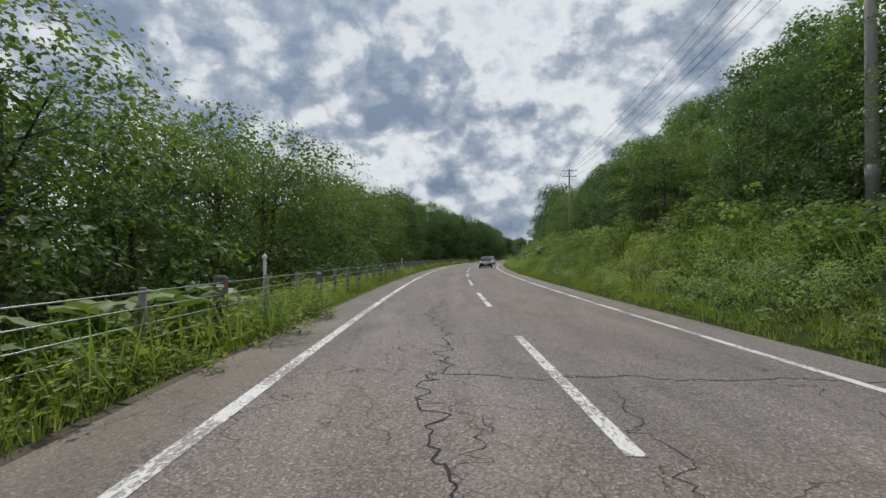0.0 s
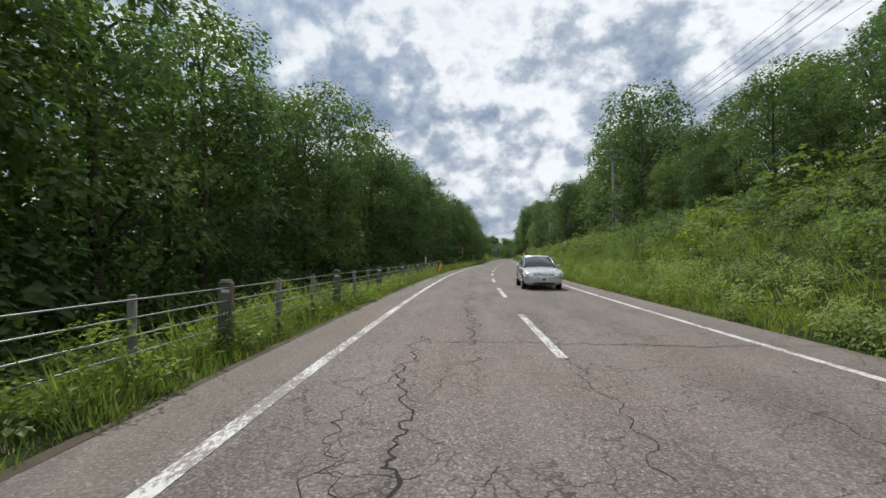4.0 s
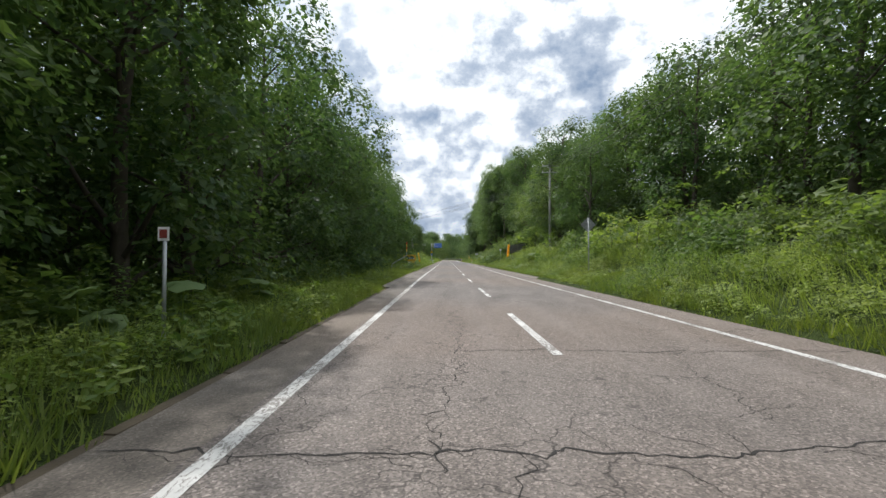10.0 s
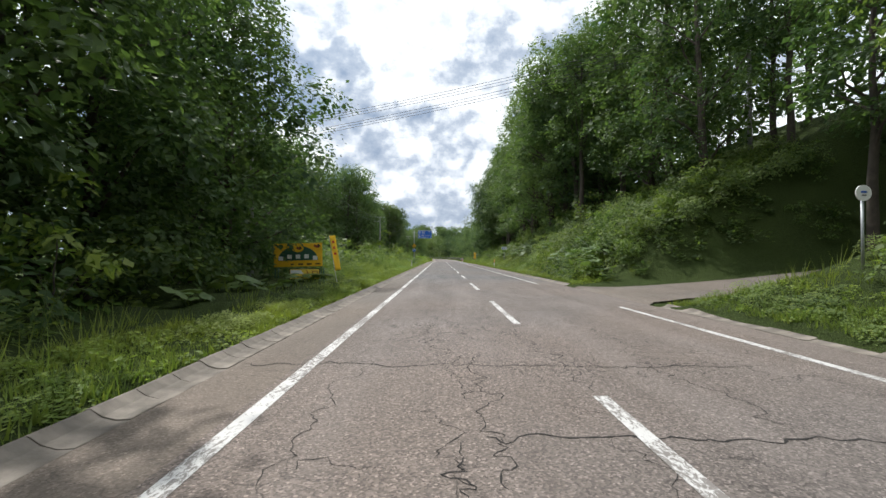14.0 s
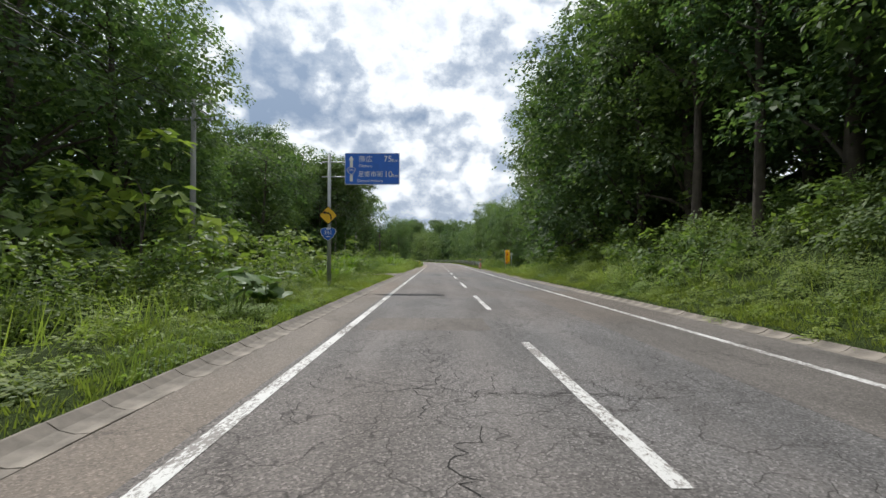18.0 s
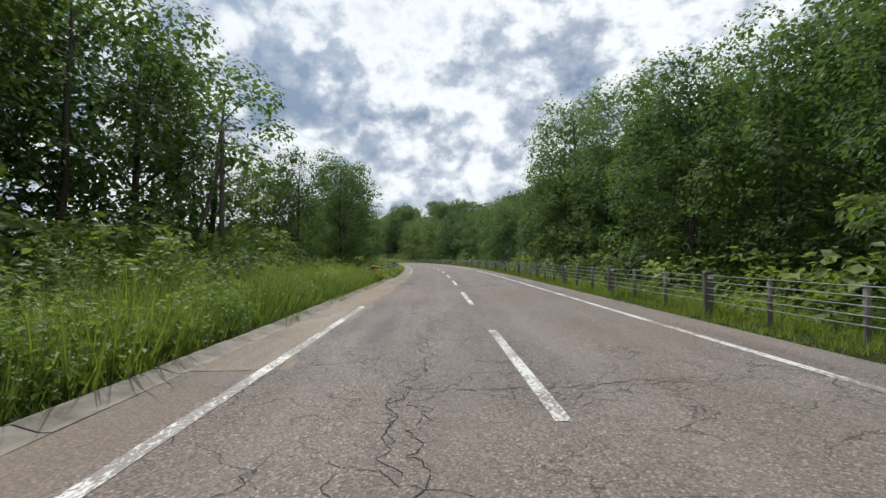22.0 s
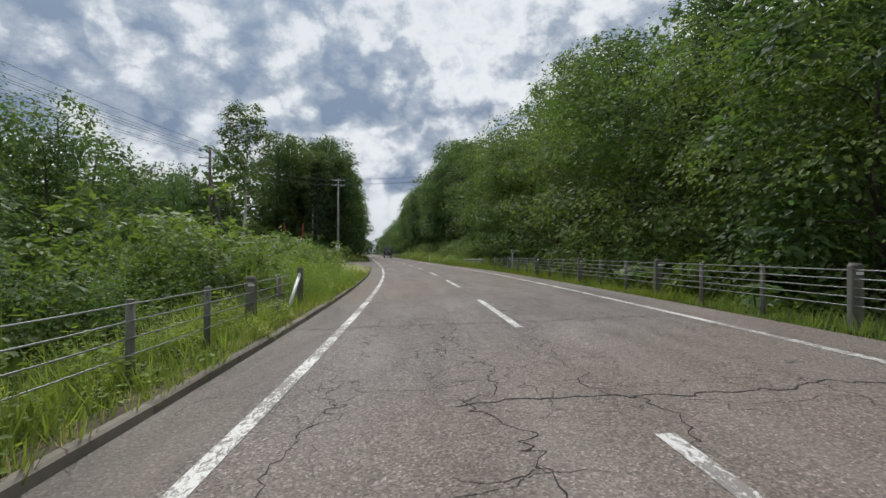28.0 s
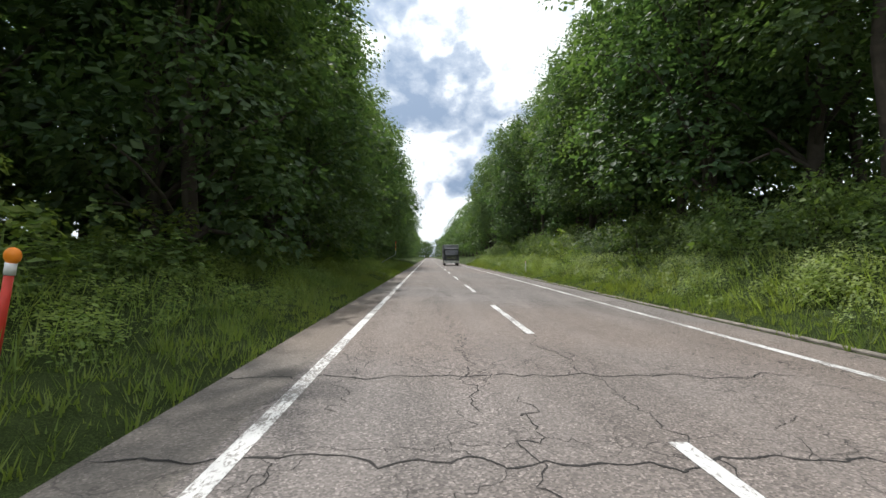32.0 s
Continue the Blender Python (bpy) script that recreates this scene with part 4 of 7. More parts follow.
row(rng, 356, 420, -56, -44, 9, LO, 14, 17, REF)
row(rng, 420, 560, -75, -58, 15, LO, 10, 13, REF)
# right of the road
row(rng, -4, 50, 11.4, 13.4, 3.0, OA + SP, 5, 6.8, REF)
row(rng, 50, 112, 14.4, 16.4, 3.2, OA + FA, 5.5, 7.6, REF)
row(rng, 0, 30, 16.5, 19, 4.8, FA, 8, 9.5, REF)
row(rng, 30, 112, 19, 22, 4.6, FA, 8, 10, REF)
row(rng, 5, 130, 24, 30, 6, MI, 8.5, 10.5, REF)
row(rng, 20, 130, 33, 40, 10, LO, 8, 10, REF)
row(rng, 130, 222, 33, 40, 10, LO, 10, 13, REF)
row(rng, 112, 140, 15, 18, 4.4, FA, 14, 17, REF)
plant_tree("oak1", 148.5, 11.8, 13.5 / 14.5, rng)
plant_tree("oak0", 153, 14.5, 13 / 14.5, rng)
row(rng, 142, 226, 16.5, 19.5, 4.4, FA, 12.5, 15, REF)
row(rng, 130, 226, 22, 28, 6, MI, 12, 15, REF)
row(rng, 208, 240, 12.5, 15, 6, OA + SP, 9, 12, REF)
row(rng, 234, 262, 17, 24, 3.4, BA, 15, 19, REF)
row(rng, 259, 276, 14.5, 17, 5.5, TA + OA, 18, 22, REF)
row(rng, 276, 326, 10.8, 13.2, 3.6, BA + BA + TA, 19, 23, REF)
row(rng, 280, 330, 15, 17.5, 4.2, TA + OA, 18, 21, REF)
row(rng, 326, 352, 10.4, 12.2, 4.2, TA + OA, 18.5, 21.5, REF)
row(rng, 324, 354, 14, 17, 3.6, MI, 17, 20, REF)
row(rng, 282, 340, 17, 20, 5.5, MI, 18, 21, REF)
row(rng, 250, 350, 25, 30, 10, LO, 15, 18, REF)
row(rng, 353, 372, 12.5, 14.5, 4.4, TA + OA, 11.5, 14, REF)
row(rng, 336, 372, 16, 21, 5, MI, 15, 18, REF)
row(rng, 372, 484, 11.0, 14.0, 4.2, TA + OA, 10.5, 14.5, REF)
row(rng, 372, 484, 17, 21, 6, MI, 12.5, 16, REF)
row(rng, 380, 520, 26, 34, 6, LO, 13, 16, REF)
row(rng, 380, 525, 38, 46, 6.5, LO, 13, 15, REF)
row(rng, 380, 535, 50, 58, 7, LO, 12, 15, REF)
row(rng, 400, 545, 62, 70, 5.0, FI, 13, 17, REF)
row(rng, 484, 531, 10.6, 12.4, 5.2, SP, 11.5, 14.5, REF)
row(rng, 486, 528, 14, 16, 6.5, BA, 16, 19, REF)
row(rng, 505, 533, 15.5, 19, 4.4, MI, 10, 13, REF)
row(rng, 484, 530, 17, 22, 5.5, MI, 15, 18, REF)
for s, l, k, h in [(526.5, 12.6, "tall0", 15), (532.5, 15.5, "tall2", 14)]:
    plant_tree(k, s, l, h / REF[k[:-1]], rng)
plant_tree("birch1", 548, 13.8, 0.7, rng)
plant_tree("tall1", 546.5, 14.4, 0.58, rng)
row(rng, 550, 557, 10.8, 13.5, 3.8, BA, 17, 21, REF)
row(rng, 558, 660, 11.5, 13.5, 5, TA + OA + BA, 18, 22, REF)
row(rng, 559, 600, 14.2, 16.5, 3.4, MI, 15, 18, REF)
row(rng, 552, 560, 15, 19, 4.2, BA, 16, 20, REF)
row(rng, 562, 660, 17, 20, 5.5, MI, 18, 22, REF)
row(rng, 660, 980, 12, 14, 10, MI, 16, 20, REF)
row(rng, 585, 900, 20, 27, 15, LO, 16, 20, REF)
plant_tree("tall1", 220.5, 12.4, 16 / REF["tall"], random.Random(5))
row(random.Random(31), 399, 413, 10.8, 13.0, 4.4, TA, 16, 18.5, REF)
# woods that close the far view
row(rng, 985, 1010, -60, 60, 0.9, LO, 14, 20, REF)


# ---- low growth ----
def scatter(seed, n, s0, s1, l0, l1):
    r = np.random.default_rng(seed)
    s, l = r.uniform(s0, s1, n), r.uniform(l0, l1, n)
    keep = ~((l < 0) & (s > side_near(l) - 0.15) & (s < side_far(l) + 0.2)) & ~((l > 0) & (s > 243.8) & (s < 253.5) & (l < 14))
    keep &= ~((l < -4.2) & (l > -11.5) & (s > 334.6) & (s < 340.4)) & ~((l > 6.6) & (l < 8.6) & (s > 349) & (s < 359.2))
    keep &= ~((l < -5.9) & (l > -9.6) & (s > 240) & (s < 254.5) & (r.random(n) < 0.8))
    return r, s[keep], l[keep]


def grass(name, seed, n, s0, s1, l0, l1, h0, h1, w, mat, label, tuft=9):
    """Blades in tufts that lean apart."""
    r, s, l = scatter(seed, max(1, n // tuft), s0, s1, l0, l1)
    hs = r.uniform(h0, h1, len(s)) * (0.7 + 0.6 * np.sin(s * 0.55 + l) ** 2)
    if mat is GRASS:
        short = (s > 503) & (s < 529) & (l > -8) & (l < 0)
        keep = ~short | (r.random(len(s)) < 0.15)
        hs = np.where(short, hs * 0.3, hs)[keep]
        s, l = s[keep], l[keep]
    s, l, hs = np.repeat(s, tuft), np.repeat(l, tuft), np.repeat(hs, tuft)
    n = len(s)
    h = hs * r.uniform(0.45, 1.15, n)
    b = r.uniform(0, 6.28, n)
    away = r.uniform(0.0, 0.10, n) + 0.12 * hs
    x, y = plan(s, l)
    z = ground_z(s, l) - 0.03
    p = np.stack([x + away * np.cos(b), y + away * np.sin(b), z], -1)
    a = b + 1.57 + r.normal(0, 0.5, n)
    d = np.stack([np.cos(a), np.sin(a), a * 0], -1) * w
    lean = r.uniform(0.15, 0.75, n) * h
    t = p + np.stack([lean * np.cos(b), lean * np.sin(b), h], -1)
    v = np.stack([p - d, p + d, t], 1).reshape(-1, 3)
    ob = link_mesh(name, v, np.arange(n * 3).reshape(-1, 3), mat)
    tagged(ob, label, "grass", kind="stuff")


def weeds(name, seed, n, s0, s1, l0, l1, h, size, mat, label, per=26):
    """Leafy herbs: leaves in domes of uneven height with dark gaps between."""
    r, s, l = scatter(seed, max(1, int(n * 0.8) // per), s0, s1, l0, l1)
    mown = (s > 503) & (s < 529) & (l > -7.6) & (l < 0)
    s, l = s[~mown], l[~mown]
    m = len(s)
    if m == 0:
        return
    lump = 0.5 + 0.28 * np.sin(s * 1.13 + l * 0.7 + 2 * np.sin(l * 0.9)) + 0.22 * np.sin(s * 0.41 - l * 1.3 + seed)
    keep = r.random(m) < 0.45 + lump
    s, l, lump = s[keep], l[keep], lump[keep]
    m = len(s)
    hs = h * r.uniform(0.4, 1.1, m) * (0.45 + 1.0 * lump)
    rad = np.maximum(0.16, hs * r.uniform(0.35, 0.65, m))
    x, y = plan(s, l)
    base = np.stack([x, y, ground_z(s, l)], -1)
    idx = np.repeat(np.arange(m), per)
    k = len(idx)
    d = r.normal(size=(k, 3))
    d[:, 2] = np.abs(d[:, 2]) * 1.1 + 0.15
    d /= np.linalg.norm(d, axis=1)[:, None]
    d *= (r.random((k, 1)) ** 0.35)
    p = base[idx] + d * np.stack([rad[idx], rad[idx], hs[idx]], -1)
    v, f = leaf_sprays(r, p, base[idx] - [0, 0, 0.15], size * 1.15, 0.55, 0.35, 0.5)
    ob = link_mesh(name, v, f, mat)
    tagged(ob, label, "undergrowth", kind="stuff")


PATCH_L, PATCH_W = 8.0, 2.8


def herb_patch(seed, h, size, leaves, mat, stalks=0):
    """A bed of leafy herbs, eight metres long: domes of many small leaves, uneven in height, with dark gaps between."""
    r = np.random.default_rng(seed)
    m = 54
    cx, cy = r.uniform(-PATCH_W / 2, PATCH_W / 2, m), r.uniform(-PATCH_L / 2, PATCH_L / 2, m)
    lump = 0.5 + 0.3 * np.sin(cy * 1.3 + seed) + 0.2 * np.sin(cy * 0.6 - cx * 1.7 + seed)
    hs = h * r.uniform(0.22, 1.25, m) * (0.45 + 0.9 * lump)
    rad = np.maximum(0.22, hs * r.uniform(0.42, 0.72, m))
    kind = r.uniform(0.6, 1.5, m)
    w = rad ** 2 / kind ** 1.5
    idx = r.choice(m, leaves, p=w / w.sum())
    d = r.normal(size=(leaves, 3))
    d[:, 2] = np.abs(d[:, 2]) * 1.2
    d /= np.linalg.norm(d, axis=1)[:, None]
    d *= r.random((leaves, 1)) ** 0.18
    base = np.stack([cx, cy, cx * 0 - 0.12], -1)[idx]
    p = base + d * np.stack([rad, rad, hs + 0.12], -1)[idx]
    v, f = leaf_sprays(r, p, base - [0, 0, 0.1], size * kind[idx], 0.58, 0.3, 0.42)
    if stalks:
        a = np.stack([r.uniform(-PATCH_W / 2, PATCH_W / 2, stalks), r.uniform(-PATCH_L / 2, PATCH_L / 2, stalks), np.zeros(stalks)], -1)
        g = r.uniform(0, 6.28, stalks)
        side = np.stack([np.cos(g), np.sin(g), g * 0], -1) * 0.011
        top = a + np.stack([r.normal(0, 0.16, stalks), r.normal(0, 0.16, stalks), h * r.uniform(0.5, 1.25, stalks)], -1)
        mid = (a + top) / 2 - [0, 0, 0.02]
        q = np.stack([a - side, mid - side * 0.8, top, mid + side * 0.8], 1).reshape(-1, 3)
        v, f = joined([(v, f), (q, np.arange(stalks * 4).reshape(-1, 4))])
    o = link_mesh("herbs", v, f, mat)
    me = o.data
    bpy.data.objects.remove(o)
    return me


HERBS = [herb_patch(301 + i, 0.75, 0.078, 6400, WEED, 300) for i in range(3)]
BRUSH = [herb_patch(321 + i, 1.15, 0.15, 4200, SHRUB, 100) for i in range(3)]


def bed(s0, s1, lat, meds, label, tall=1.0, seed=0):
    """Beds of herbs one after another along a line beside the road, laid on the slope."""
    r = random.Random(int(s0 * 7 + lat * 31) + seed)
    s = s0 + PATCH_L / 2
    while s < s1 - 2:
        l = lat + r.uniform(-.25, .25)
        x, y = plan(s, l)
        z0, z1 = float(ground_z(s, l - 0.9)), float(ground_z(s, l + 0.9))
        za, zb = float(ground_z(s - 2.5, l)), float(ground_z(s + 2.5, l))
        o = new("undergrowth", r.choice(meds))
        flip = r.choice((0, 180))
        o.matrix_world = pose(float(x), float(y), (z0 + z1 + za + zb) / 4, 0, 0, -math.degrees(heading(s))) @ pose(
            0, 0, 0, math.degrees(math.atan2(zb - za, 5.0)), -math.degrees(math.atan2(z1 - z0, 1.8)), 0) @ pose(0, 0, 0, 0, 0, flip) @ Matrix.Diagonal((0.6 if tall < 0.3 else 1, min(1.0, (s1 - s0) / PATCH_L), tall * r.uniform(0.85, 1.2), 1))
        tagged(o, label, "undergrowth", kind="stuff")
        s += PATCH_L * 0.87


HB, BR = "leafy green herbs and tall weeds", "shaded leafy undergrowth below the trees"
for s0, s1, lat, meds, tall in [(-6, 106, -6.5, HERBS, 1.0), (-6, 106, -5.75, HERBS, 0.75), (0.5, 8.5, -5.1, HERBS, 0.9), (398, 486, -5.9, HERBS, 0.6), (-6, 240, -10.6, BRUSH, 1.0),
                                (186, 243, 5.9, HERBS, 0.24), (255, 346, 5.9, HERBS, 0.24), (186, 333, -5.75, HERBS, 0.24), (254.5, 346, 12.0, BRUSH, 0.9), (254.5, 278, 14.5, BRUSH, 0.9), (254.5, 278, 17, BRUSH, 0.9),
                                (106, 186, -6.3, HERBS, 0.65), (186, 240, -7.4, HERBS, 0.6), (256, 333, -7.6, HERBS, 0.9), (342, 398, -6.4, HERBS, 1.15),
                                (398, 486, -6.7, HERBS, 0.8), (486, 504, -6.0, HERBS, 1.1), (541, 620, -6.9, HERBS, 0.7), (-6, 240, -9.1, BRUSH, 0.8), (256, 333, -9.9, BRUSH, 1.0),
                                (342, 398, -8.8, BRUSH, 1.0), (398, 512, -9.2, BRUSH, 1.1), (541, 620, -9.3, BRUSH, 0.7), (-6, 240, -12.0, BRUSH, 0.8),
                                (-6, 186, 6.2, HERBS, 0.95), (186, 226, 7.2, HERBS, 0.8), (226, 243, 7.4, HERBS, 0.28), (226, 243, 9.4, HERBS, 0.35), (255, 280, 7.3, HERBS, 0.7), (280, 305, 7.0, HERBS, 0.35), (305, 346, 7.3, HERBS, 0.7), (368, 512, 7.0, HERBS, 0.8), (512, 620, 6.7, HERBS, 0.8),
                                (-6, 226, 8.8, HERBS, 1.15), (505, 523, -8.9, HERBS, 0.9), (506, 526, -11.0, HERBS, 0.9), (506, 527, -13.6, HERBS, 0.9), (255, 280, 9.7, BRUSH, 0.9), (280, 305, 9.7, BRUSH, 0.5), (305, 346, 9.7, BRUSH, 0.9), (366, 620, 9.4, BRUSH, 1.0), (-6, 216, 11.3, BRUSH, 0.8), (-6, 240, 14, BRUSH, 0.9)]:
    bed(s0, s1, lat, meds, BR if meds is BRUSH else HB, tall)


GR = "green verge grass of uneven height"
for s0 in range(-8, 620, 48):
    s1 = min(s0 + 48, 620)
    k = 1.0 if s0 < 560 else 0.5
    mown = 195 < s0 + 24 < 345
    wl, wr = (-4.66, 4.98) if mown else (-4.64 if 330 < s0 + 24 < 400 else -4.32, 4.64)
    for i, (l0, l1) in enumerate(((wl - 1.0, wl), (wr, wr + 1.0), (wl - 2.2, wl - 0.9), (wr + 0.9, wr + 2.2))):
        grass("verge_grass", s0 + 11 + i * 1000, int(((26000 if mown else 14000) if i < 2 else (20000 if mown else 10000)) * k), s0, s1, l0, l1, 0.06, 0.20 if mown else 0.34, 0.012, GRASS, GR)
    rl, rr = (6.2, 6.2) if mown else (5.5 if s0 < 330 else 5.1, 5.05 if s0 < 200 else 5.6)
    grass("tall_grass", s0 + 13, int(1800 * k), s0, s1, -8, -rl, 0.25, 0.6, 0.011, GRASS, "taller wild grass behind the verge")
    grass("tall_grass", s0 + 14, int(2000 * k), s0, s1, rr, 9, 0.25, 0.6, 0.011, GRASS, "taller wild grass behind the verge")


for s0 in (-8, 40, 88, 136):
    weeds("undergrowth", s0 + 41, 5200, s0, min(s0 + 48, 186), -6.0, -4.6, 0.6, 0.12, WEED, "leafy weeds along the road's edge")
    grass("fence_grass", s0 + 42, 4200 if s0 < 60 else 1500, s0, max(s0 + 4, min(s0 + 48, 104)), -5.5, -4.4, 0.15, 0.42, 0.008, GRASS, "long green grass below the fence")
weeds("undergrowth", 967, 11000, 397, 417, -6.6, -4.5, 0.95, 0.13, WEED, "weeds that hang over the fence and the road edge")
for s0 in (349, 374):
    weeds("undergrowth", s0 + 46, 22000, s0, s0 + 25, -8.0, -4.9, 1.05, 0.10, WEED, "tall leafy weeds behind the gutter")
grass("tall_grass", 968, 16000, 366, 399, -8.2, -4.9, 0.6, 1.15, 0.016, GRASS, "lush tall grass behind the gutter", 7)
grass("tall_grass", 969, 12000, 104, 186, -6.2, -4.45, 0.18, 0.42, 0.013, GRASS, "lush grass along the road's edge", 9)
weeds("undergrowth", 971, 20000, 253.6, 268, 5.6, 19, 1.0, 0.2, SHRUB, "dark leafy growth on the steep bank")
for s0 in range(186, 350, 41):
    for i, (l0, l1) in enumerate(((-6.3, -4.66), (5.02, 6.6))):
        weeds("verge_herbs", s0 + 60 + i, 13000, s0, s0 + 41, l0, l1, 0.17, 0.06, WEED, "low clover and herbs in the mown verge")
for s0 in (400, 448):
    grass("fence_grass", s0 + 42, 5200, s0, s0 + 48, -5.6, -4.5, 0.2, 0.5, 0.014, GRASS, "long green grass below the fence")
weeds("undergrowth", 951, 12000, 541, 563, -38, -14, 0.9, 0.24, SHRUB, "dark weeds over the mound")
weeds("undergrowth", 952, 6000, 505, 529, -18, -7.6, 1.0, 0.17, WEED, "leafy weeds round the sign posts")
weeds("undergrowth", 953, 9000, 505, 552, 7.5, 15, 1.0, 0.2, SHRUB, "shaded weeds on the bank")


# shrubs: stems and leaves in one mesh
SHRUBS, SHRUB_V = [], []
for i in range(4):
    (tv, tf), (cv, cf) = broadleaf(171 + i, 2.0, 0.1, 1.15, 12, 360, 0.17, "round", 0.6, 0.35, 4, core=60)
    a = link_mesh("woody_stem", tv, tf, BARK, smooth=True)
    b = link_mesh("foliage", cv, cf, SHRUB if i % 2 else WEED)
    SHRUBS.append((a.data, b.data))
    SHRUB_V.append((cv, cf))
    bpy.data.objects.remove(a)
    bpy.data.objects.remove(b)
THICKET = []


def shrub(s, lat, h, rng, alone=True):
    i = rng.randrange(4)
    if 217 < s < 237 and 5 < lat < 11.6 and h < 3:
        lat += 5.5
    if 280 < s < 305 and 5 < lat < 10:
        lat += 4.5
    x, y = plan(s, lat)
    w = rng.uniform(0.85, 1.35)
    m = Matrix.LocRotScale((float(x), float(y), float(ground_z(s, lat)) - 0.1), Euler((0, 0, rng.uniform(0, 6.28))), (h / 2 * w, h / 2 * w, h / 2))
    if not alone:
        a = np.array(m)
        THICKET.append((SHRUB_V[i][0] @ a[:3, :3].T + a[:3, 3], SHRUB_V[i][1]))
        return None
    k = thing("shrub", m, "leafy green shrub at the woodland edge", "shrub", "roadside shrubs")
    for name, data in zip(("woody_stem", "foliage"), SHRUBS[i]):
        o = new(name, data)
        o.parent = k
    return k


rng = random.Random(9)
for s0, s1, l0, l1, gap, h0, h1, alone in [
        (2, 104, -9.5, -6.8, 3.2, 0.9, 1.6, 1), (20, 104, -14, -10, 3.6, 1.5, 2.6, 0), (106, 252, -11, -8.4, 3.6, 1.2, 2.4, 1), (106, 252, -17, -12, 3.2, 2, 3.5, 0),
        (256, 330, -10, -7.6, 2.8, 1.2, 2.2, 1), (256, 330, -15, -10.5, 3, 2.0, 3.6, 0), (354, 395, -10.5, -7.4, 3, 1.0, 1.8, 1), (354, 395, -18, -11, 3, 1.5, 3, 0), (342, 354, -19, -15.5, 2, 1.5, 2.5, 0),
        (399, 484, -9.5, -7, 3.4, 1.2, 2.4, 1), (399, 500, -14, -10, 3, 2, 3.5, 0), (487, 512, -9, -6.8, 1.8, 1.2, 2.0, 1), (487, 514, -13, -9, 1.4, 1.6, 2.8, 0), (490, 514, -20, -13, 1.6, 2, 3.2, 0),
        (541, 625, -10.5, -7.6, 3.6, 1.2, 2.4, 1), (540, 610, -16, -11, 3, 2, 3.5, 0), (541, 562, -36, -18, 0.5, 0.9, 1.8, 0), (506, 534, 14, 8.5, 0.8, 1, 2.2, 0), (512, 556, 14, 7.4, 0.2, 0.9, 1.8, 0), (253.8, 270, 19, 6.4, 0.1, 0.8, 1.6, 0), (368, 400, -18, -10, 0.6, 2, 4, 0),
        (0, 120, 13, 6.6, 0.45, 0.7, 1.5, 0), (120, 240, 12, 6.8, 0.6, 0.7, 1.3, 0), (4, 120, 12, 9, 4.4, 0.9, 1.7, 1), (4, 120, 17, 12, 2.2, 1.4, 2.8, 0), (10, 118, 13, 7.5, 1.5, 0.9, 1.5, 0), (120, 240, 11, 7.2, 1.7, 0.8, 1.4, 0), (255, 300, 12, 7, 1.3, 1, 1.8, 0), (120, 241, 10.5, 8.2, 3.6, 1.1, 2.2, 1), (120, 241, 15, 10.5, 3, 1.5, 3, 0),
        (257, 335, 9.5, 7, 3, 1, 2.2, 1), (256, 340, 14, 9.5, 2.8, 1.5, 3, 0), (336, 366, 13, 11, 2.6, 1, 1.8, 1), (368, 500, 9.2, 7, 3.4, 1.4, 2.8, 1),
        (368, 500, 14, 10, 3, 2, 3.5, 0), (508, 625, 9, 7.2, 4.4, 1, 2, 1), (508, 625, 15, 9.5, 2.8, 1.4, 2.6, 0)]:
    s = s0
    turn = 0
    while s < s1:
        turn += 1
        shrub(s + rng.uniform(-.5, .5), rng.uniform(l0, l1), rng.uniform(h0, h1), rng, alone == 1 and turn % 2 == 0)
        s += max(gap, 0.5) * rng.uniform(0.6, 1.4) * (1 if alone else 1.35)
# rounded bushes in a row along the top of the bank
rng = random.Random(77)
for s0, s1, l0, l1, gap, h0, h1 in [(96, 146, 8.6, 10.2, 2.3, 1.5, 2.5), (156, 212, 8.6, 10.2, 3.4, 1.5, 2.6), (14, 90, 8.2, 10.5, 3.2, 1.1, 1.9)]:
    s = s0
    while s < s1:
        shrub(s, rng.uniform(l0, l1), rng.uniform(h0, h1), rng)
        s += gap * rng.uniform(0.6, 1.4)
for s, l, h in [(313, -11.5, 4.6), (326, -10.5, 3.4), (322, -12, 3.2), (353, -10.9, 3.8), (355.5, -12.2, 3.2), (229.5, 11.2, 3.4), (226.5, 12.4, 3.3), (239.5, 9.6, 3.0), (236, 13, 3.2), (221, 12.5, 2.4), (168, 9.6, 2.6), (172, 10, 2.4)]:
    shrub(s, l, h, rng)
v, f = joined(THICKET)
ob = link_mesh("thicket", v, f, SHRUB)
tagged(ob, "tangled green thicket below the trees", "thicket", kind="stuff")
# ---- kerbs and gutters ----
def profile_piece(name, pts, length, mat):
    """A short prism along y from a section of (x, z) corners; returns its mesh."""
    n = len(pts)
    v = [(x, -length / 2, z) for x, z in pts] + [(x, length / 2, z) for x, z in pts]
    f = [tuple(range(n))[::-1], tuple(range(n, 2 * n))] + [(i, (i + 1) % n, n + (i + 1) % n, n + i) for i in range(n)]
    f = [q[::-1] for q in f]
    me = bpy.data.meshes.new(name)
    me.from_pydata(v, [], f)
    me.materials.append(mat)
    return me


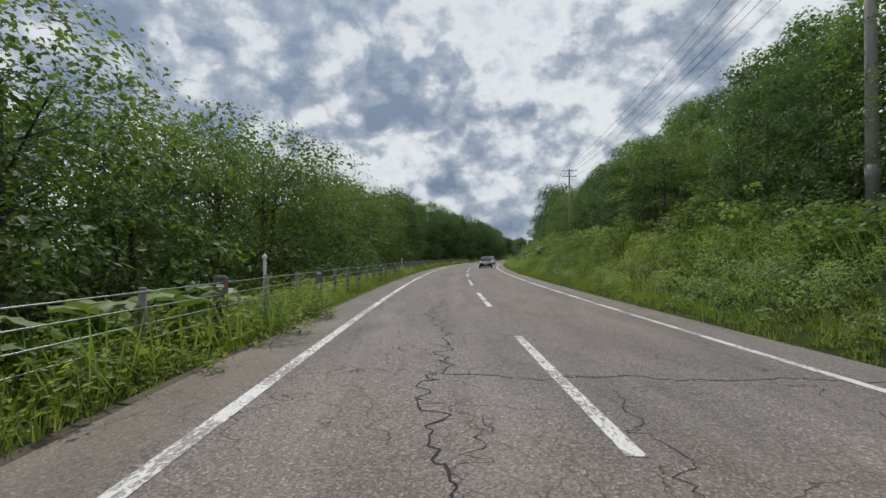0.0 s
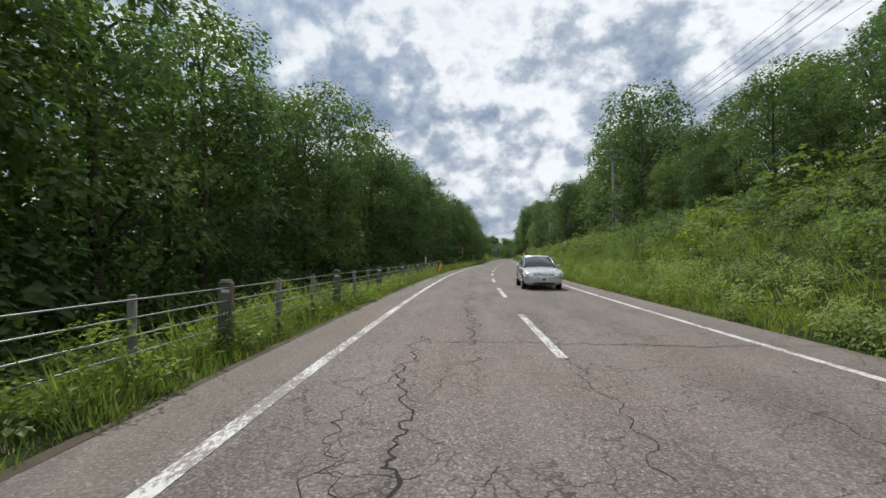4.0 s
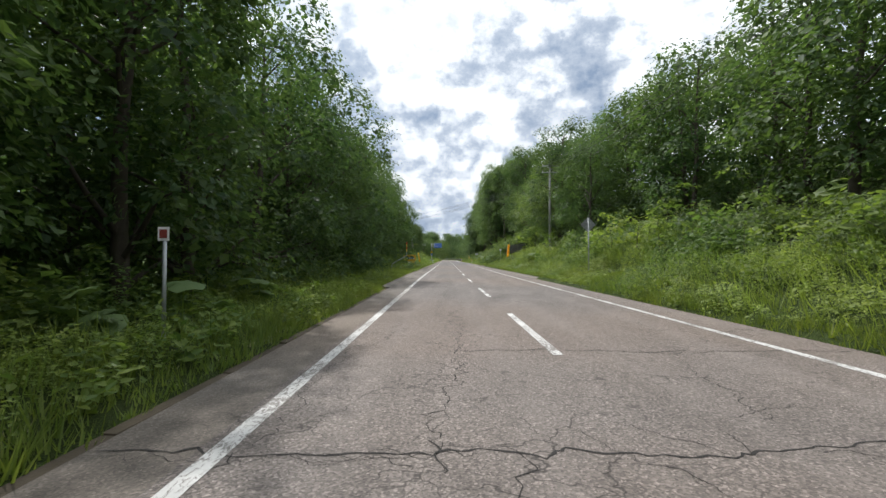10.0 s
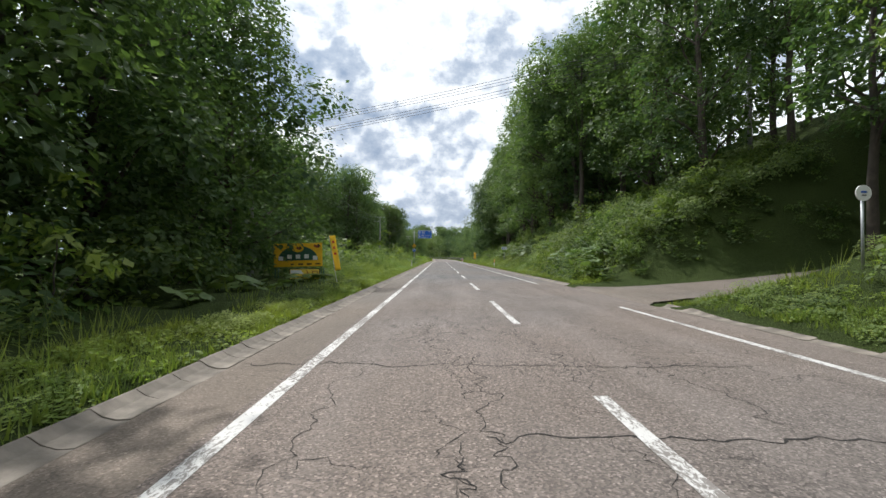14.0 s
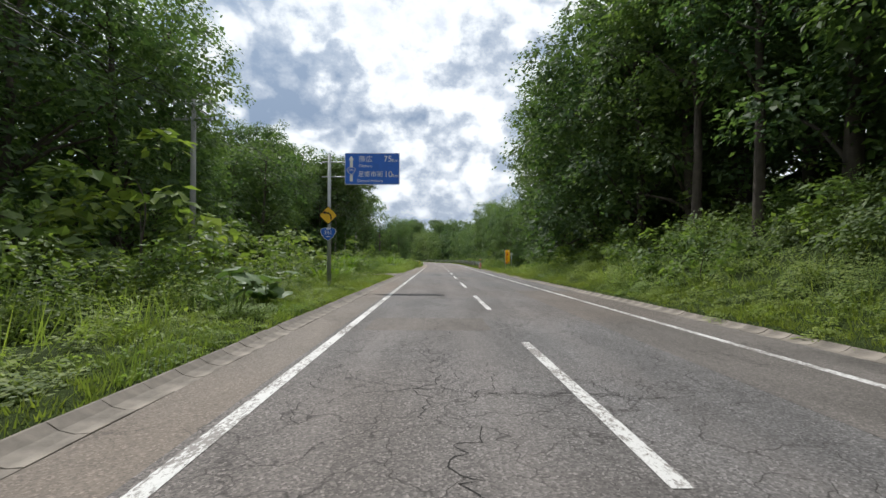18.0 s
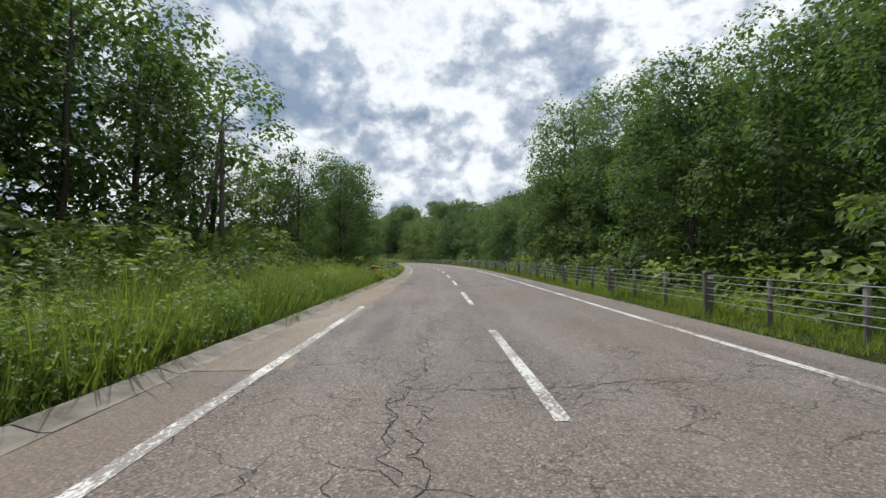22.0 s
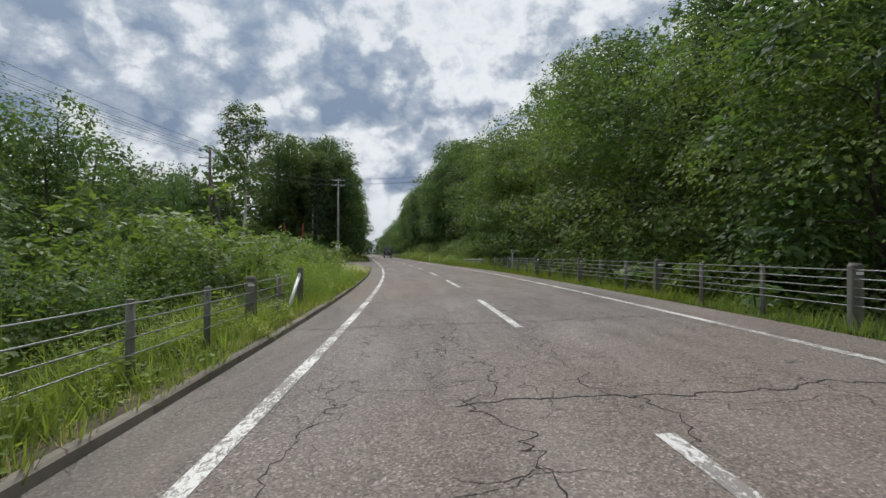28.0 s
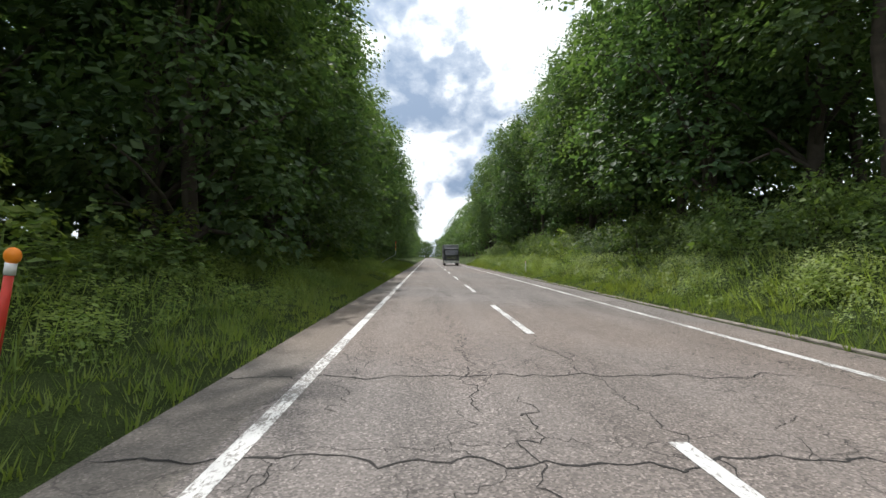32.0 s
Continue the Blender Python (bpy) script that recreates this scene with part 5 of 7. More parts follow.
def lay(parent, me, name, s0, s1, step, lat, dz, seed, gaps=()):
    r = random.Random(seed)
    s = s0
    while s < s1:
        if not any(a < s < b for a, b in gaps):
            o = new(name, me)
            o.parent = parent
            p = at(s, lat)
            o.matrix_world = pose(p.x, p.y, p.z + dz + r.uniform(-.008, .006), r.uniform(-.5, .5), math.degrees(-math.atan(bank(s))) + r.uniform(-1, 1), -math.degrees(heading(s)) + r.uniform(-.6, .6))
        s += step


GUTTER = [(-0.26, -0.3), (-0.26, 0.085), (-0.22, 0.09), (-0.12, 0.025), (0.0, -0.004), (0.12, 0.004), (0.135, -0.3)]
gut = profile_piece("gutter_stone", GUTTER, 0.585, CONCRETE)
gut_r = profile_piece("gutter_stone", [(-x, z) for x, z in GUTTER][::-1], 0.585, CONCRETE)
k = thing("gutter", pose(0, 0, 0), "pale concrete dish gutter along the verge", "gutter", kind="structure")
lay(k, gut, "gutter_stone", 186, 351.6, 0.6, -4.34, 0, 1)
k = thing("gutter", pose(0, 0, 0), "pale concrete dish gutter along the verge", "gutter", kind="structure")
lay(k, gut_r, "gutter_stone", 196, 362, 0.6, 4.72, -0.01, 2, gaps=[(243.5, 254)])
low = profile_piece("gutter_stone", [(-0.3, -0.3), (-0.3, 0.06), (-0.22, 0.07), (0.0, 0.0), (0.1, 0.0), (0.1, -0.3)], 1.98, CONCRETE)
k = thing("gutter", pose(0, 0, 0), "flat dusty concrete gutter beside the shoulder", "gutter", kind="structure")
lay(k, low, "gutter_stone", 352.9, 404, 2.0, -4.30, 0, 3)
KERB = [(-0.13, -0.3), (-0.13, 0.085), (-0.11, 0.10), (-0.03, 0.10), (0.0, 0.08), (0.03, -0.3)]
ker = profile_piece("kerb_stone", KERB, 1.985, KERB_DARK)
k = thing("kerb", pose(0, 0, 0), "dark raised concrete kerb below the grass", "kerb", kind="structure")
lay(k, ker, "kerb_stone", 415, 517.1, 2.0, -4.24, 0, 4)
lowk = profile_piece("kerb_stone", [(-0.12, -0.3), (-0.12, 0.006), (0.0, 0.0), (0.02, -0.3)], 1.985, SOIL)
k = thing("kerb", pose(0, 0, 0), "low crumbled soil-covered kerb edge at the shoulder", "kerb", kind="structure")
lay(k, lowk, "kerb_stone", -12, 185, 2.0, -4.22, 0, 5)
k = thing("kerb", pose(0, 0, 0), "pale low concrete kerb at the verge", "kerb", kind="structure")
lay(k, profile_piece("kerb_stone", [(-x, z) for x, z in KERB][::-1], 1.985, CONCRETE), "kerb_stone", 530, 640, 2.0, 4.62, -0.05, 6)

short = profile_piece("kerb_stone", KERB, 0.99, KERB_DARK)
pale = profile_piece("kerb_stone", KERB, 0.99, CONCRETE)


def kerb_curve(edge, lats, me, label):
    """Kerb stones one after another along an edge of the side road."""
    k = thing("kerb", pose(0, 0, 0), label, "kerb", kind="structure")
    l = np.linspace(lats[0], lats[1], 600)
    x, y = plan(edge(l), l)
    run = np.concatenate([[0], np.cumsum(np.hypot(np.diff(x), np.diff(y)))])
    for d in np.arange(0.5, run[-1], 1.0):
        px, py = np.interp(d, run, x), np.interp(d, run, y)
        qx, qy = np.interp(d + 0.3, run, x), np.interp(d + 0.3, run, y)
        o = new("kerb_stone", me)
        o.parent = k
        o.matrix_world = pose(px, py, float(road_z(edge(np.interp(d, run, l)), -4.5)), 0, 0, math.degrees(math.atan2(qy - py, qx - px)) - 90)


kerb_curve(side_near, (-4.28, -26), short, "dark kerb round the junction corner")
kerb_curve(side_far, (-26, -4.3), pale, "pale kerb along the far side of the junction")
# side roads
sl = np.array([-60, -40, -26, -20, -16, -13, -11.4, -10, -9, -8.4, -7.8, -7, -6.4, -5.9, -5.4, -4.9, -4.6, -4.3, -4.1, -3.42])
u = np.linspace(0, 1, 14)
uu, ll = np.meshgrid(u, sl, indexing="ij")
se = side_near(ll) + (side_far(ll) - side_near(ll)) * uu
x, y = plan(se, ll)
n = len(sl)
i, j = np.meshgrid(np.arange(13), np.arange(n - 1), indexing="ij")
a = (i * n + j).ravel()
side = link_mesh("side_road", np.stack([x, y, road_z(se, ll) - 0.004], -1).reshape(-1, 3), np.stack([a, a + n, a + n + 1, a + 1], -1)[:, ::-1], ASPHALT_DARK, uv=np.stack([ll, se], -1).reshape(-1, 2))
side.modifiers.new("thickness", "SOLIDIFY").thickness = 0.15
tagged(side, "asphalt side road that joins at the junction", "side road", kind="structure")


def slope_strip(name, s0, s1, lats, mat, label, lift=0.06):
    """A drive laid on the ground's own slope."""
    ss = np.linspace(s0, s1, 8)
    s, l = np.meshgrid(ss, np.array(lats, float), indexing="ij")
    flare = 1 + 0.5 * np.clip((6.5 - np.abs(l)) / 2.5, 0, 1)
    s = (s0 + s1) / 2 + (s - (s0 + s1) / 2) * flare
    x, y = plan(s, l)
    z = ground_z(s, l) + drive_dip(s, l) + lift
    z = np.where((l < 0) & (l > -4.95), road_z(s, l) + 0.082, z)
    n = len(lats)
    i, j = np.meshgrid(np.arange(7), np.arange(n - 1), indexing="ij")
    a = (i * n + j).ravel()
    f = np.stack([a, a + n, a + n + 1, a + 1], -1)
    if lats[-1] > lats[0]:
        f = f[:, ::-1]
    ob = link_mesh(name, np.stack([x, y, z], -1).reshape(-1, 3), f, mat, uv=np.stack([l, s], -1).reshape(-1, 2))
    tagged(ob, label, "drive", kind="structure")


slope_strip("side_drive", 245.6, 251.6, [4.45, 5, 5.6, 6.5, 8, 10, 12, 15, 18, 22], SHOULDER, "pale concrete side drive that climbs the bank", 0.03)
slope_strip("gravel_drive", 334.6, 340.4, [-4.585, -4.8, -5.0, -5.5, -6.5, -8, -10, -12.5], GRAVEL, "pinkish gravel field entrance beside the gutter", 0.04)
r = np.random.default_rng(77)
gs, gl = r.uniform(334.4, 340.8, 4200), r.uniform(-11.5, -4.7, 4200)
gx, gy = plan(gs, gl)
gz = np.where(gl > -4.95, road_z(gs, gl) + 0.08, ground_z(gs, gl) + 0.038)
pebbles = []
for x, y, z, q, a in zip(gx, gy, gz, r.uniform(0.008, 0.022, 4200), r.uniform(0, 6.28, 4200)):
    c, d = q * math.cos(a), q * math.sin(a)
    pebbles.append((np.array([(x + c, y + d, z), (x - d, y + c, z), (x - c * 0.8, y - d * 0.8, z), (x + d, y - c, z), (x + c * 0.2, y + d * 0.2, z + q * 0.5)]),
                    np.array([(0, 1, 4), (1, 2, 4), (2, 3, 4), (3, 0, 4)])))
v, f = joined(pebbles)
tagged(link_mesh("pebbles", v, f, GRAVEL), "loose grey stones on the gravel entrance", "gravel", kind="stuff")


# ---- wire cable guard fences ----
def cable_fence(s0, s1, lat, first, cables, label, marks):
    k = thing("cable_guardrail", pose(0, 0, 0), label, "guardrail")
    bm = bmesh.new()
    rod(bm, (0, 0, -0.5), (0, 0, 0.95), 0.05, sides=10)
    bmesh.ops.create_uvsphere(bm, u_segments=10, v_segments=5, radius=0.055, matrix=Matrix.Translation((0, 0, 0.95)) @ Matrix.Diagonal((1, 1, 0.3, 1)))
    thin = part("post", bm, POST, None, smooth=True)
    bm = bmesh.new()
    box(bm, (0.22, 0.10, 1.5), pose(0, 0, 0.25), 0.02)
    rod(bm, (0, 0, 0.99), (0, 0, 1.03), 0.10, 0.08, 12)
    thick = part("anchor_post", bm, POST, None)
    plate = box_part("reflector_plate", (0.13, 0.012, 0.05), pose(0.02, -0.058, 0.86), WHITE, None)
    arrow = box_part("arrow_plate", (0.11, 0.012, 0.11), pose(0.03, -0.058, 0.52), BOARD_DARK, None)
    bm = bmesh.new()
    for dx in (-0.025, 0.02):
        for sg in (1, -1):
            box(bm, (0.012, 0.006, 0.045), pose(0.03 + dx, -0.067, 0.52 + sg * 0.016, 0, sg * 35, 0))
    chev = part("arrow_mark", bm, WHITE, None)
    dot = box_part("red_reflector", (0.035, 0.012, 0.045), pose(0.10, -0.059, 0.86), RED, None)
    n0 = int(math.ceil((s0 - first) / 2))
    n1 = int((s1 - first) / 2)
    for i in range(n0, n1 + 1):
        s = first + i * 2
        big = i % 3 == 0
        o = new("anchor_post" if big else "post", (thick if big else thin).data)
        o.parent = k
        p = at(s, lat)
        o.matrix_world = stand(s, lat, p.z)
        if big:
            for src in (plate,) + ((arrow, dot) if marks else ()):
                q = new(src.name.split(".")[0], src.data)
                q.parent = o
                if src is arrow:
                    c = new("arrow_mark", chev.data)
                    c.parent = o
    for o in (thin, thick, plate, arrow, chev, dot):
        bpy.data.objects.remove(o)
    ss = np.arange(s0, s1 + 0.5, 1.0)
    for c in range(cables):
        h = 0.34 + c * (0.58 / (cables - 1))
        x, y = plan(ss, lat + 0.06 * (1 if lat < 0 else -1))
        z = road_z(ss, np.full_like(ss, lat)) + h - 0.008 * np.abs(np.sin((ss - first) * math.pi / 2))
        v, f = tube(np.stack([x, y, z], -1), 0.0095, 5)
        link_mesh("cable", v, f, CABLE, k, smooth=True)
    return k


cable_fence(-12, 103.5, -5.0, 34.4, 4, "weathered wire cable guard fence with grey posts", True)
cable_fence(398, 484.5, -5.15, 427.2, 4, "wire cable guard fence with grey posts above the slope", False)
cable_fence(365.5, 507, 5.25, 376.8, 5, "long wire cable guard fence with thin grey posts", False)


def fence_end(s, lat, label, lean=8.0):
    """A padded black end sleeve with broad yellow bands, leaning with its grey end post."""
    k = thing("guardrail_end", stand(s, lat, at(s, lat).z, 0), label, "guardrail end")
    lm = pose(0, 0, 0, 0, lean, 0)
    bm = bmesh.new()
    box(bm, (0.56, 0.34, 1.06), lm @ pose(0, 0, 0.50), 0.09)
    part("pad", bm, BLACK, k, "black rubber pad")
    for x, w, z, h, turn in ((-0.19, 0.13, 0.40, 0.72, 3), (0.14, 0.20, 0.46, 0.86, 7)):
        box_part("band", (w, 0.03, h), lm @ pose(x, -0.168, z, 0, turn, 0), YELLOW, k, "yellow band", 0.012)
    box_part("band", (0.03, 0.20, 0.86), lm @ pose(0.278, 0, 0.46), YELLOW, k, "yellow band", 0.012)
    box_part("rim", (0.46, 0.30, 0.035), lm @ pose(0, 0, 1.03), YELLOW_PALE, k, "faded yellow top rim", 0.012)
    rod_part("post_end", (-0.06, -0.24, -0.3), (0.06, -0.24, 0.86), 0.062, POST, k)
    for z in (0.34, 0.53, 0.73, 0.92):
        rod_part("cable_socket", (-0.42, -0.25, z), (-0.02, -0.26, z), 0.022, STEEL, k, sides=8)
    return k


fence_end(104.8, -4.85, "black and yellow padded guardrail end that leans")
fence_end(396.0, -5.05, "black and yellow padded guardrail end that leans")


def strut_end(s, lat):
    k = thing("fence_end_post", stand(s, lat, at(s, lat).z), "weathered white fence end post with a slanting brace", "fence end")
    box_part("post_end", (0.14, 0.14, 1.25), pose(0, 0, 0.45), POST, k)
    rod_part("brace", (0, -1.3, 0.05), (0, -0.05, 0.9), 0.045, WHITE, k)


strut_end(485.4, -5.15)

k = thing("striped_board", stand(362.8, 4.75, at(362.8, 4.75).z), "red and white striped fence end board in grass", "warning board")
box_part("board", (0.40, 0.03, 0.75), pose(0, 0, 0.45), WHITE, k)
for i in range(5):
    box_part("stripe", (0.43 if 0 < i < 4 else 0.25, 0.012, 0.07), pose(0, -0.02, 0.17 + i * 0.14, 0, -32, 0), RED, k)
rod_part("post_end", (0.05, 0.1, -0.2), (0.05, 0.1, 1.25), 0.045, POLE_WOOD, k)
box_part("cap", (0.12, 0.05, 0.12), pose(0.05, 0.1, 1.28), ORANGE, k)


# ---- small roadside posts ----
def delineator(s, lat, kind, base=None):
    z = float(ground_z(s, lat)) - 0.02 if base is None else base
    if kind == "ball":
        k = thing("delineator_post", stand(s, lat, z), "slim white marker post with a round lamp-like reflector", "marker post")
        rod_part("post", (0, 0, -0.3), (0, 0, 1.46), 0.036, STEEL, k)
        bm = bmesh.new()
        bmesh.ops.create_uvsphere(bm, u_segments=14, v_segments=8, radius=0.062, matrix=Matrix.Translation((0, 0, 1.51)) @ Matrix.Diagonal((1, 0.55, 1, 1)))
        part("reflector", bm, WHITE, k, "white reflector head", True)
    elif kind == "orange":
        k = thing("delineator_post", stand(s, lat, z), "white marker post with orange reflector cap", "marker post")
        rod_part("post", (0, 0, -0.3), (0, 0, 0.86), 0.045, WHITE, k)
        rod_part("band", (0, 0, 0.60), (0, 0, 0.80), 0.047, RED, k, label="red reflective band")
        bm = bmesh.new()
        bmesh.ops.create_uvsphere(bm, u_segments=14, v_segments=8, radius=0.075, matrix=Matrix.Translation((0, 0, 0.93)) @ Matrix.Diagonal((1, 0.6, 1, 1)))
        part("reflector", bm, ORANGE, k, "round orange reflector", True)
    elif kind == "lean":
        k = thing("delineator_post", stand(s, lat, z) @ pose(0, 0, 0, 0, 9, 0), "red marker pole with a white collar and an orange reflector", "marker post")
        rod_part("post", (0, 0, -0.3), (0, 0, 0.80), 0.042, RED, k)
        rod_part("collar", (0, 0, 0.74), (0, 0, 0.86), 0.05, WHITE, k, label="white collar")
        bm = bmesh.new()
        bmesh.ops.create_uvsphere(bm, u_segments=16, v_segments=10, radius=0.085, matrix=Matrix.Translation((0, 0, 0.93)) @ Matrix.Diagonal((1, 0.6, 1, 1)))
        part("reflector", bm, ORANGE, k, "round orange reflector", True)
    elif kind == "red":
        k = thing("delineator_post", stand(s, lat, z), "red and white banded rubber marker post", "marker post")
        rod_part("post", (0, 0, -0.2), (0, 0, 0.95), 0.04, WHITE, k)
        rod_part("band", (0, 0, 0.55), (0, 0, 0.85), 0.042, RED, k)
    elif kind == "white":
        k = thing("delineator_post", stand(s, lat, z), "plain white marker post in the grass", "marker post")
        box_part("post", (0.09, 0.06, 0.95), pose(0, 0, 0.42), WHITE, k)
        box_part("reflector", (0.06, 0.012, 0.07), pose(0, -0.036, 0.82), ORANGE, k)
    elif kind == "oval":
        k = thing("delineator_post", stand(s, lat, z), "white post with an oval number plate on top", "marker post")
        rod_part("post", (0, 0, -0.3), (0, 0, 1.55), 0.03, STEEL, k)
        bm = bmesh.new()
        bmesh.ops.create_cone(bm, cap_ends=True, segments=20, radius1=0.17, radius2=0.17, depth=0.025, matrix=pose(0, -0.03, 1.62, 90))
        part("plate", bm, WHITE, k)
        box_part("mark", (0.13, 0.01, 0.04), pose(0, -0.048, 1.64), BLUE, k)
        box_part("mark", (0.10, 0.01, 0.03), pose(0, -0.048, 1.57), BOARD_DARK, k)
    elif kind == "plate":
        k = thing("marker_sign", stand(s, lat, z), "thin post with a small faded square plate", "marker post")
        rod_part("post", (0, 0, -0.3), (0, 0, 1.75), 0.035, STEEL, k)
        box_part("plate", (0.20, 0.012, 0.24), pose(0, -0.04, 1.70), WHITE, k, "faded pinkish plate", 0.003)
        box_part("mark", (0.13, 0.008, 0.15), pose(0, -0.049, 1.70), RED_POST, k, "", 0.0)
    return k


delineator(7.2, -5.35, "ball", -0.1)
delineator(100.6, -5.3, "ball", -0.1)
delineator(34.9, -5.4, "ball", -0.25)
delineator(171.4, -6.5, "plate", 0.1)
delineator(120.3, -6.3, "ball", -1.2)
delineator(240.2, 7.4, "oval", 1.15)
delineator(290.0, 5.35, "orange", 0.05)
delineator(289.6, -5.2, "white", 0.1)
delineator(358.9, 8.55, "oval", 0.45)
delineator(545.0, -5.3, "red", 0.15)
delineator(544.4, 5.1, "white", 0.0)
delineator(546.2, -6.1, "lean", 0.5)
delineator(575, 5.2, "white")
delineator(505, 6.1, "plate", -0.2)


def snow_pole(s, lat, base, inward):
    """A bent pole over the verge with red and yellow bands that shows the road's edge in snow."""
    k = thing("snow_pole", stand(s, lat, base), "tall bent snow marker pole with red and yellow bands", "snow pole")
    foot = -inward * 1.5
    pts = [(foot, 0, -0.3), (foot, 0, 0.62), (foot + inward * 0.07, 0, 0.74), (inward * -0.15, 0, 1.46), (inward * -0.03, 0, 1.54), (0, 0, 1.68), (0, 0, 1.95)]
    v, f = tube(pts, 0.035, 8)
    link_mesh("arm", v, f, STEEL, k, smooth=True)
    for i in range(4):
        rod_part("band", (0, 0, 1.95 + i * 0.24), (0, 0, 2.19 + i * 0.24), 0.04, YELLOW_PALE if i % 2 == 0 else RED, k)


snow_pole(128.3, -4.75, 0.05, 1)
snow_pole(127.8, 4.9, 0.1, -1)
snow_pole(210.3, -5.45, 0.1, 1)
snow_pole(51.5, 6.2, 0.2, -1)
snow_pole(590, -5.2, 0.1, 1)


def banner(name, s, lat, z, h, w, lean, mat, label, marks):
    k = thing(name, stand(s, lat, z, 12, 0), label, "banner")
    lm = pose(0, 0, 0, 0, lean, 0)
    bm = bmesh.new()
    rod(bm, (0, 0, -0.4), (0, 0, h + 0.75), 0.016, 0.012)
    bmesh.ops.transform(bm, matrix=lm, verts=bm.verts)
    part("pole", bm, WHITE, k)
    n, m = 12, 4
    v = [tuple(lm @ Vector((0.02 + w * j / m, 0.035 * math.sin(i * 1.1 + j * 1.3) * (j / m), 0.7 + h * i / n))) for i in range(n + 1) for j in range(m + 1)]
    f = [(i * (m + 1) + j, i * (m + 1) + j + 1, (i + 1) * (m + 1) + j + 1, (i + 1) * (m + 1) + j) for i in range(n) for j in range(m)]
    o = link_mesh("cloth", v, f, mat, k, smooth=True)
    o.modifiers.new("thickness", "SOLIDIFY").thickness = 0.004
    for i in range(marks):
        bm = bmesh.new()
        box(bm, (w * 0.4, 0.01, h * 0.07), lm @ pose(0.02 + w * 0.5, -0.03, 0.7 + h * (0.82 - i * 0.17)))
        part("mark", bm, RED, k)
    return k


banner("banner_flag", 230.4, 7.1, 0.95, 1.75, 0.30, 5, CLOTH, "orange yellow advertising banner on a thin pole", 4)
banner("banner_flag", 253.7, -6.75, 0.0, 1.75, 0.28, -10, CLOTH_PALE, "leaning yellow advertising banner on a thin pole", 3)

k = thing("marker_stake", stand(108.5, 7.6, float(ground_z(108.5, 7.6))), "wooden stake with a fluttering orange ribbon", "stake")
rod_part("stake", (0, 0, -0.3), (0, 0, 0.75), 0.02, POLE_WOOD, k)
v = [(0.0, 0, 0.75), (0.10, .02, 0.72), (-0.02, 0, 0.55), (0.12, -.02, 0.5), (-0.10, 0.02, 0.3), (0.02, -.02, 0.28), (-0.2, 0, 0.22), (-0.12, 0, 0.12)]
o = link_mesh("ribbon", v, [(0, 1, 3, 2), (2, 3, 5, 4), (4, 5, 7, 6)], ORANGE, k)
o.modifiers.new("thickness", "SOLIDIFY").thickness = 0.004


def plate_with(name, bm_shape, mat, parent, m, thick=0.012):
    """A flat plate from corner points in x, z."""
    n = len(bm_shape)
    v = [(x, -thick / 2, z) for x, z in bm_shape] + [(x, thick / 2, z) for x, z in bm_shape]
    f = [tuple(range(n)), tuple(range(2 * n - 1, n - 1, -1))] + [(i, n + i, n + (i + 1) % n, (i + 1) % n) for i in range(n)]
    ob = link_mesh(name, [tuple(m @ Vector(p)) for p in v], f, mat, parent)
    return ob


def text_part(body, size, m, mat, parent, name="lettering", squeeze=1.0, bold=0.0):
    cu = bpy.data.curves.new("lettering", "FONT")
    cu.body, cu.size, cu.extrude, cu.align_x, cu.align_y, cu.offset = body, size, 0.003, "CENTER", "CENTER", bold
    tmp = bpy.data.objects.new("lettering", cu)
    me = bpy.data.meshes.new_from_object(tmp)
    bpy.data.objects.remove(tmp)
    me.transform(m @ pose(0, 0, 0, 90) @ Matrix.Diagonal((squeeze, 1, 1, 1)))
    me.materials.clear()
    me.materials.append(mat)
    o = new(name, me)
    o.parent = parent
    return o


def rounded(w, h, r, n=5):
    out = []
    for cx, cz, a0 in ((w / 2 - r, h / 2 - r, 0), (-w / 2 + r, h / 2 - r, 90), (-w / 2 + r, -h / 2 + r, 180), (w / 2 - r, -h / 2 + r, 270)):
        for i in range(n):
            a = radians(a0 + 90 * i / (n - 1))
            out.append((cx + r * math.cos(a), cz + r * math.sin(a)))
    return out[::-1]


def sign_back(s, lat, base, height):
    """A diamond warning sign seen from its grey back."""
    k = thing("warning_sign", stand(s, lat, base), "diamond road sign seen from its grey metal back", "road sign")
    rod_part("post", (0, 0, -0.4), (0, 0, height + 0.35), 0.038, STEEL, k)
    plate_with("plate", rounded(0.62, 0.62, 0.05), GREY_PLATE, k, pose(0, 0.06, height, 0, 45, 0), 0.015)
    for dz in (-0.12, 0.12):
        box_part("bracket", (0.36, 0.03, 0.04), pose(0, 0.035, height + dz), STEEL, k)


sign_back(190.3, 6.75, 0.5, 2.85)

# dark board on the bank
k = thing("billboard", stand(230.5, 8.75, 1.3, -4), "old dark weathered board on posts seen from behind", "billboard")
box_part("panel", (2.3, 0.05, 1.15), pose(0, 0, 1.55, 0, -7, 0), BOARD_DARK, k)
for dx in (-0.95, 0, 0.95):
    box_part("rib", (0.06, 0.05, 1.2), pose(dx, -0.06, 1.55 + dx * 0.12, 0, -7, 0), POST, k)
for dz in (-0.4, 0.4):
    box_part("rail", (2.25, 0.04, 0.06), pose(0, -0.10, 1.55 + dz, 0, -7, 0), POST, k)
for dx in (-0.8, 0.8):
    rod_part("post", (dx, 0.06, -0.4), (dx, 0.06, 1.6), 0.045, POLE_WOOD, k)

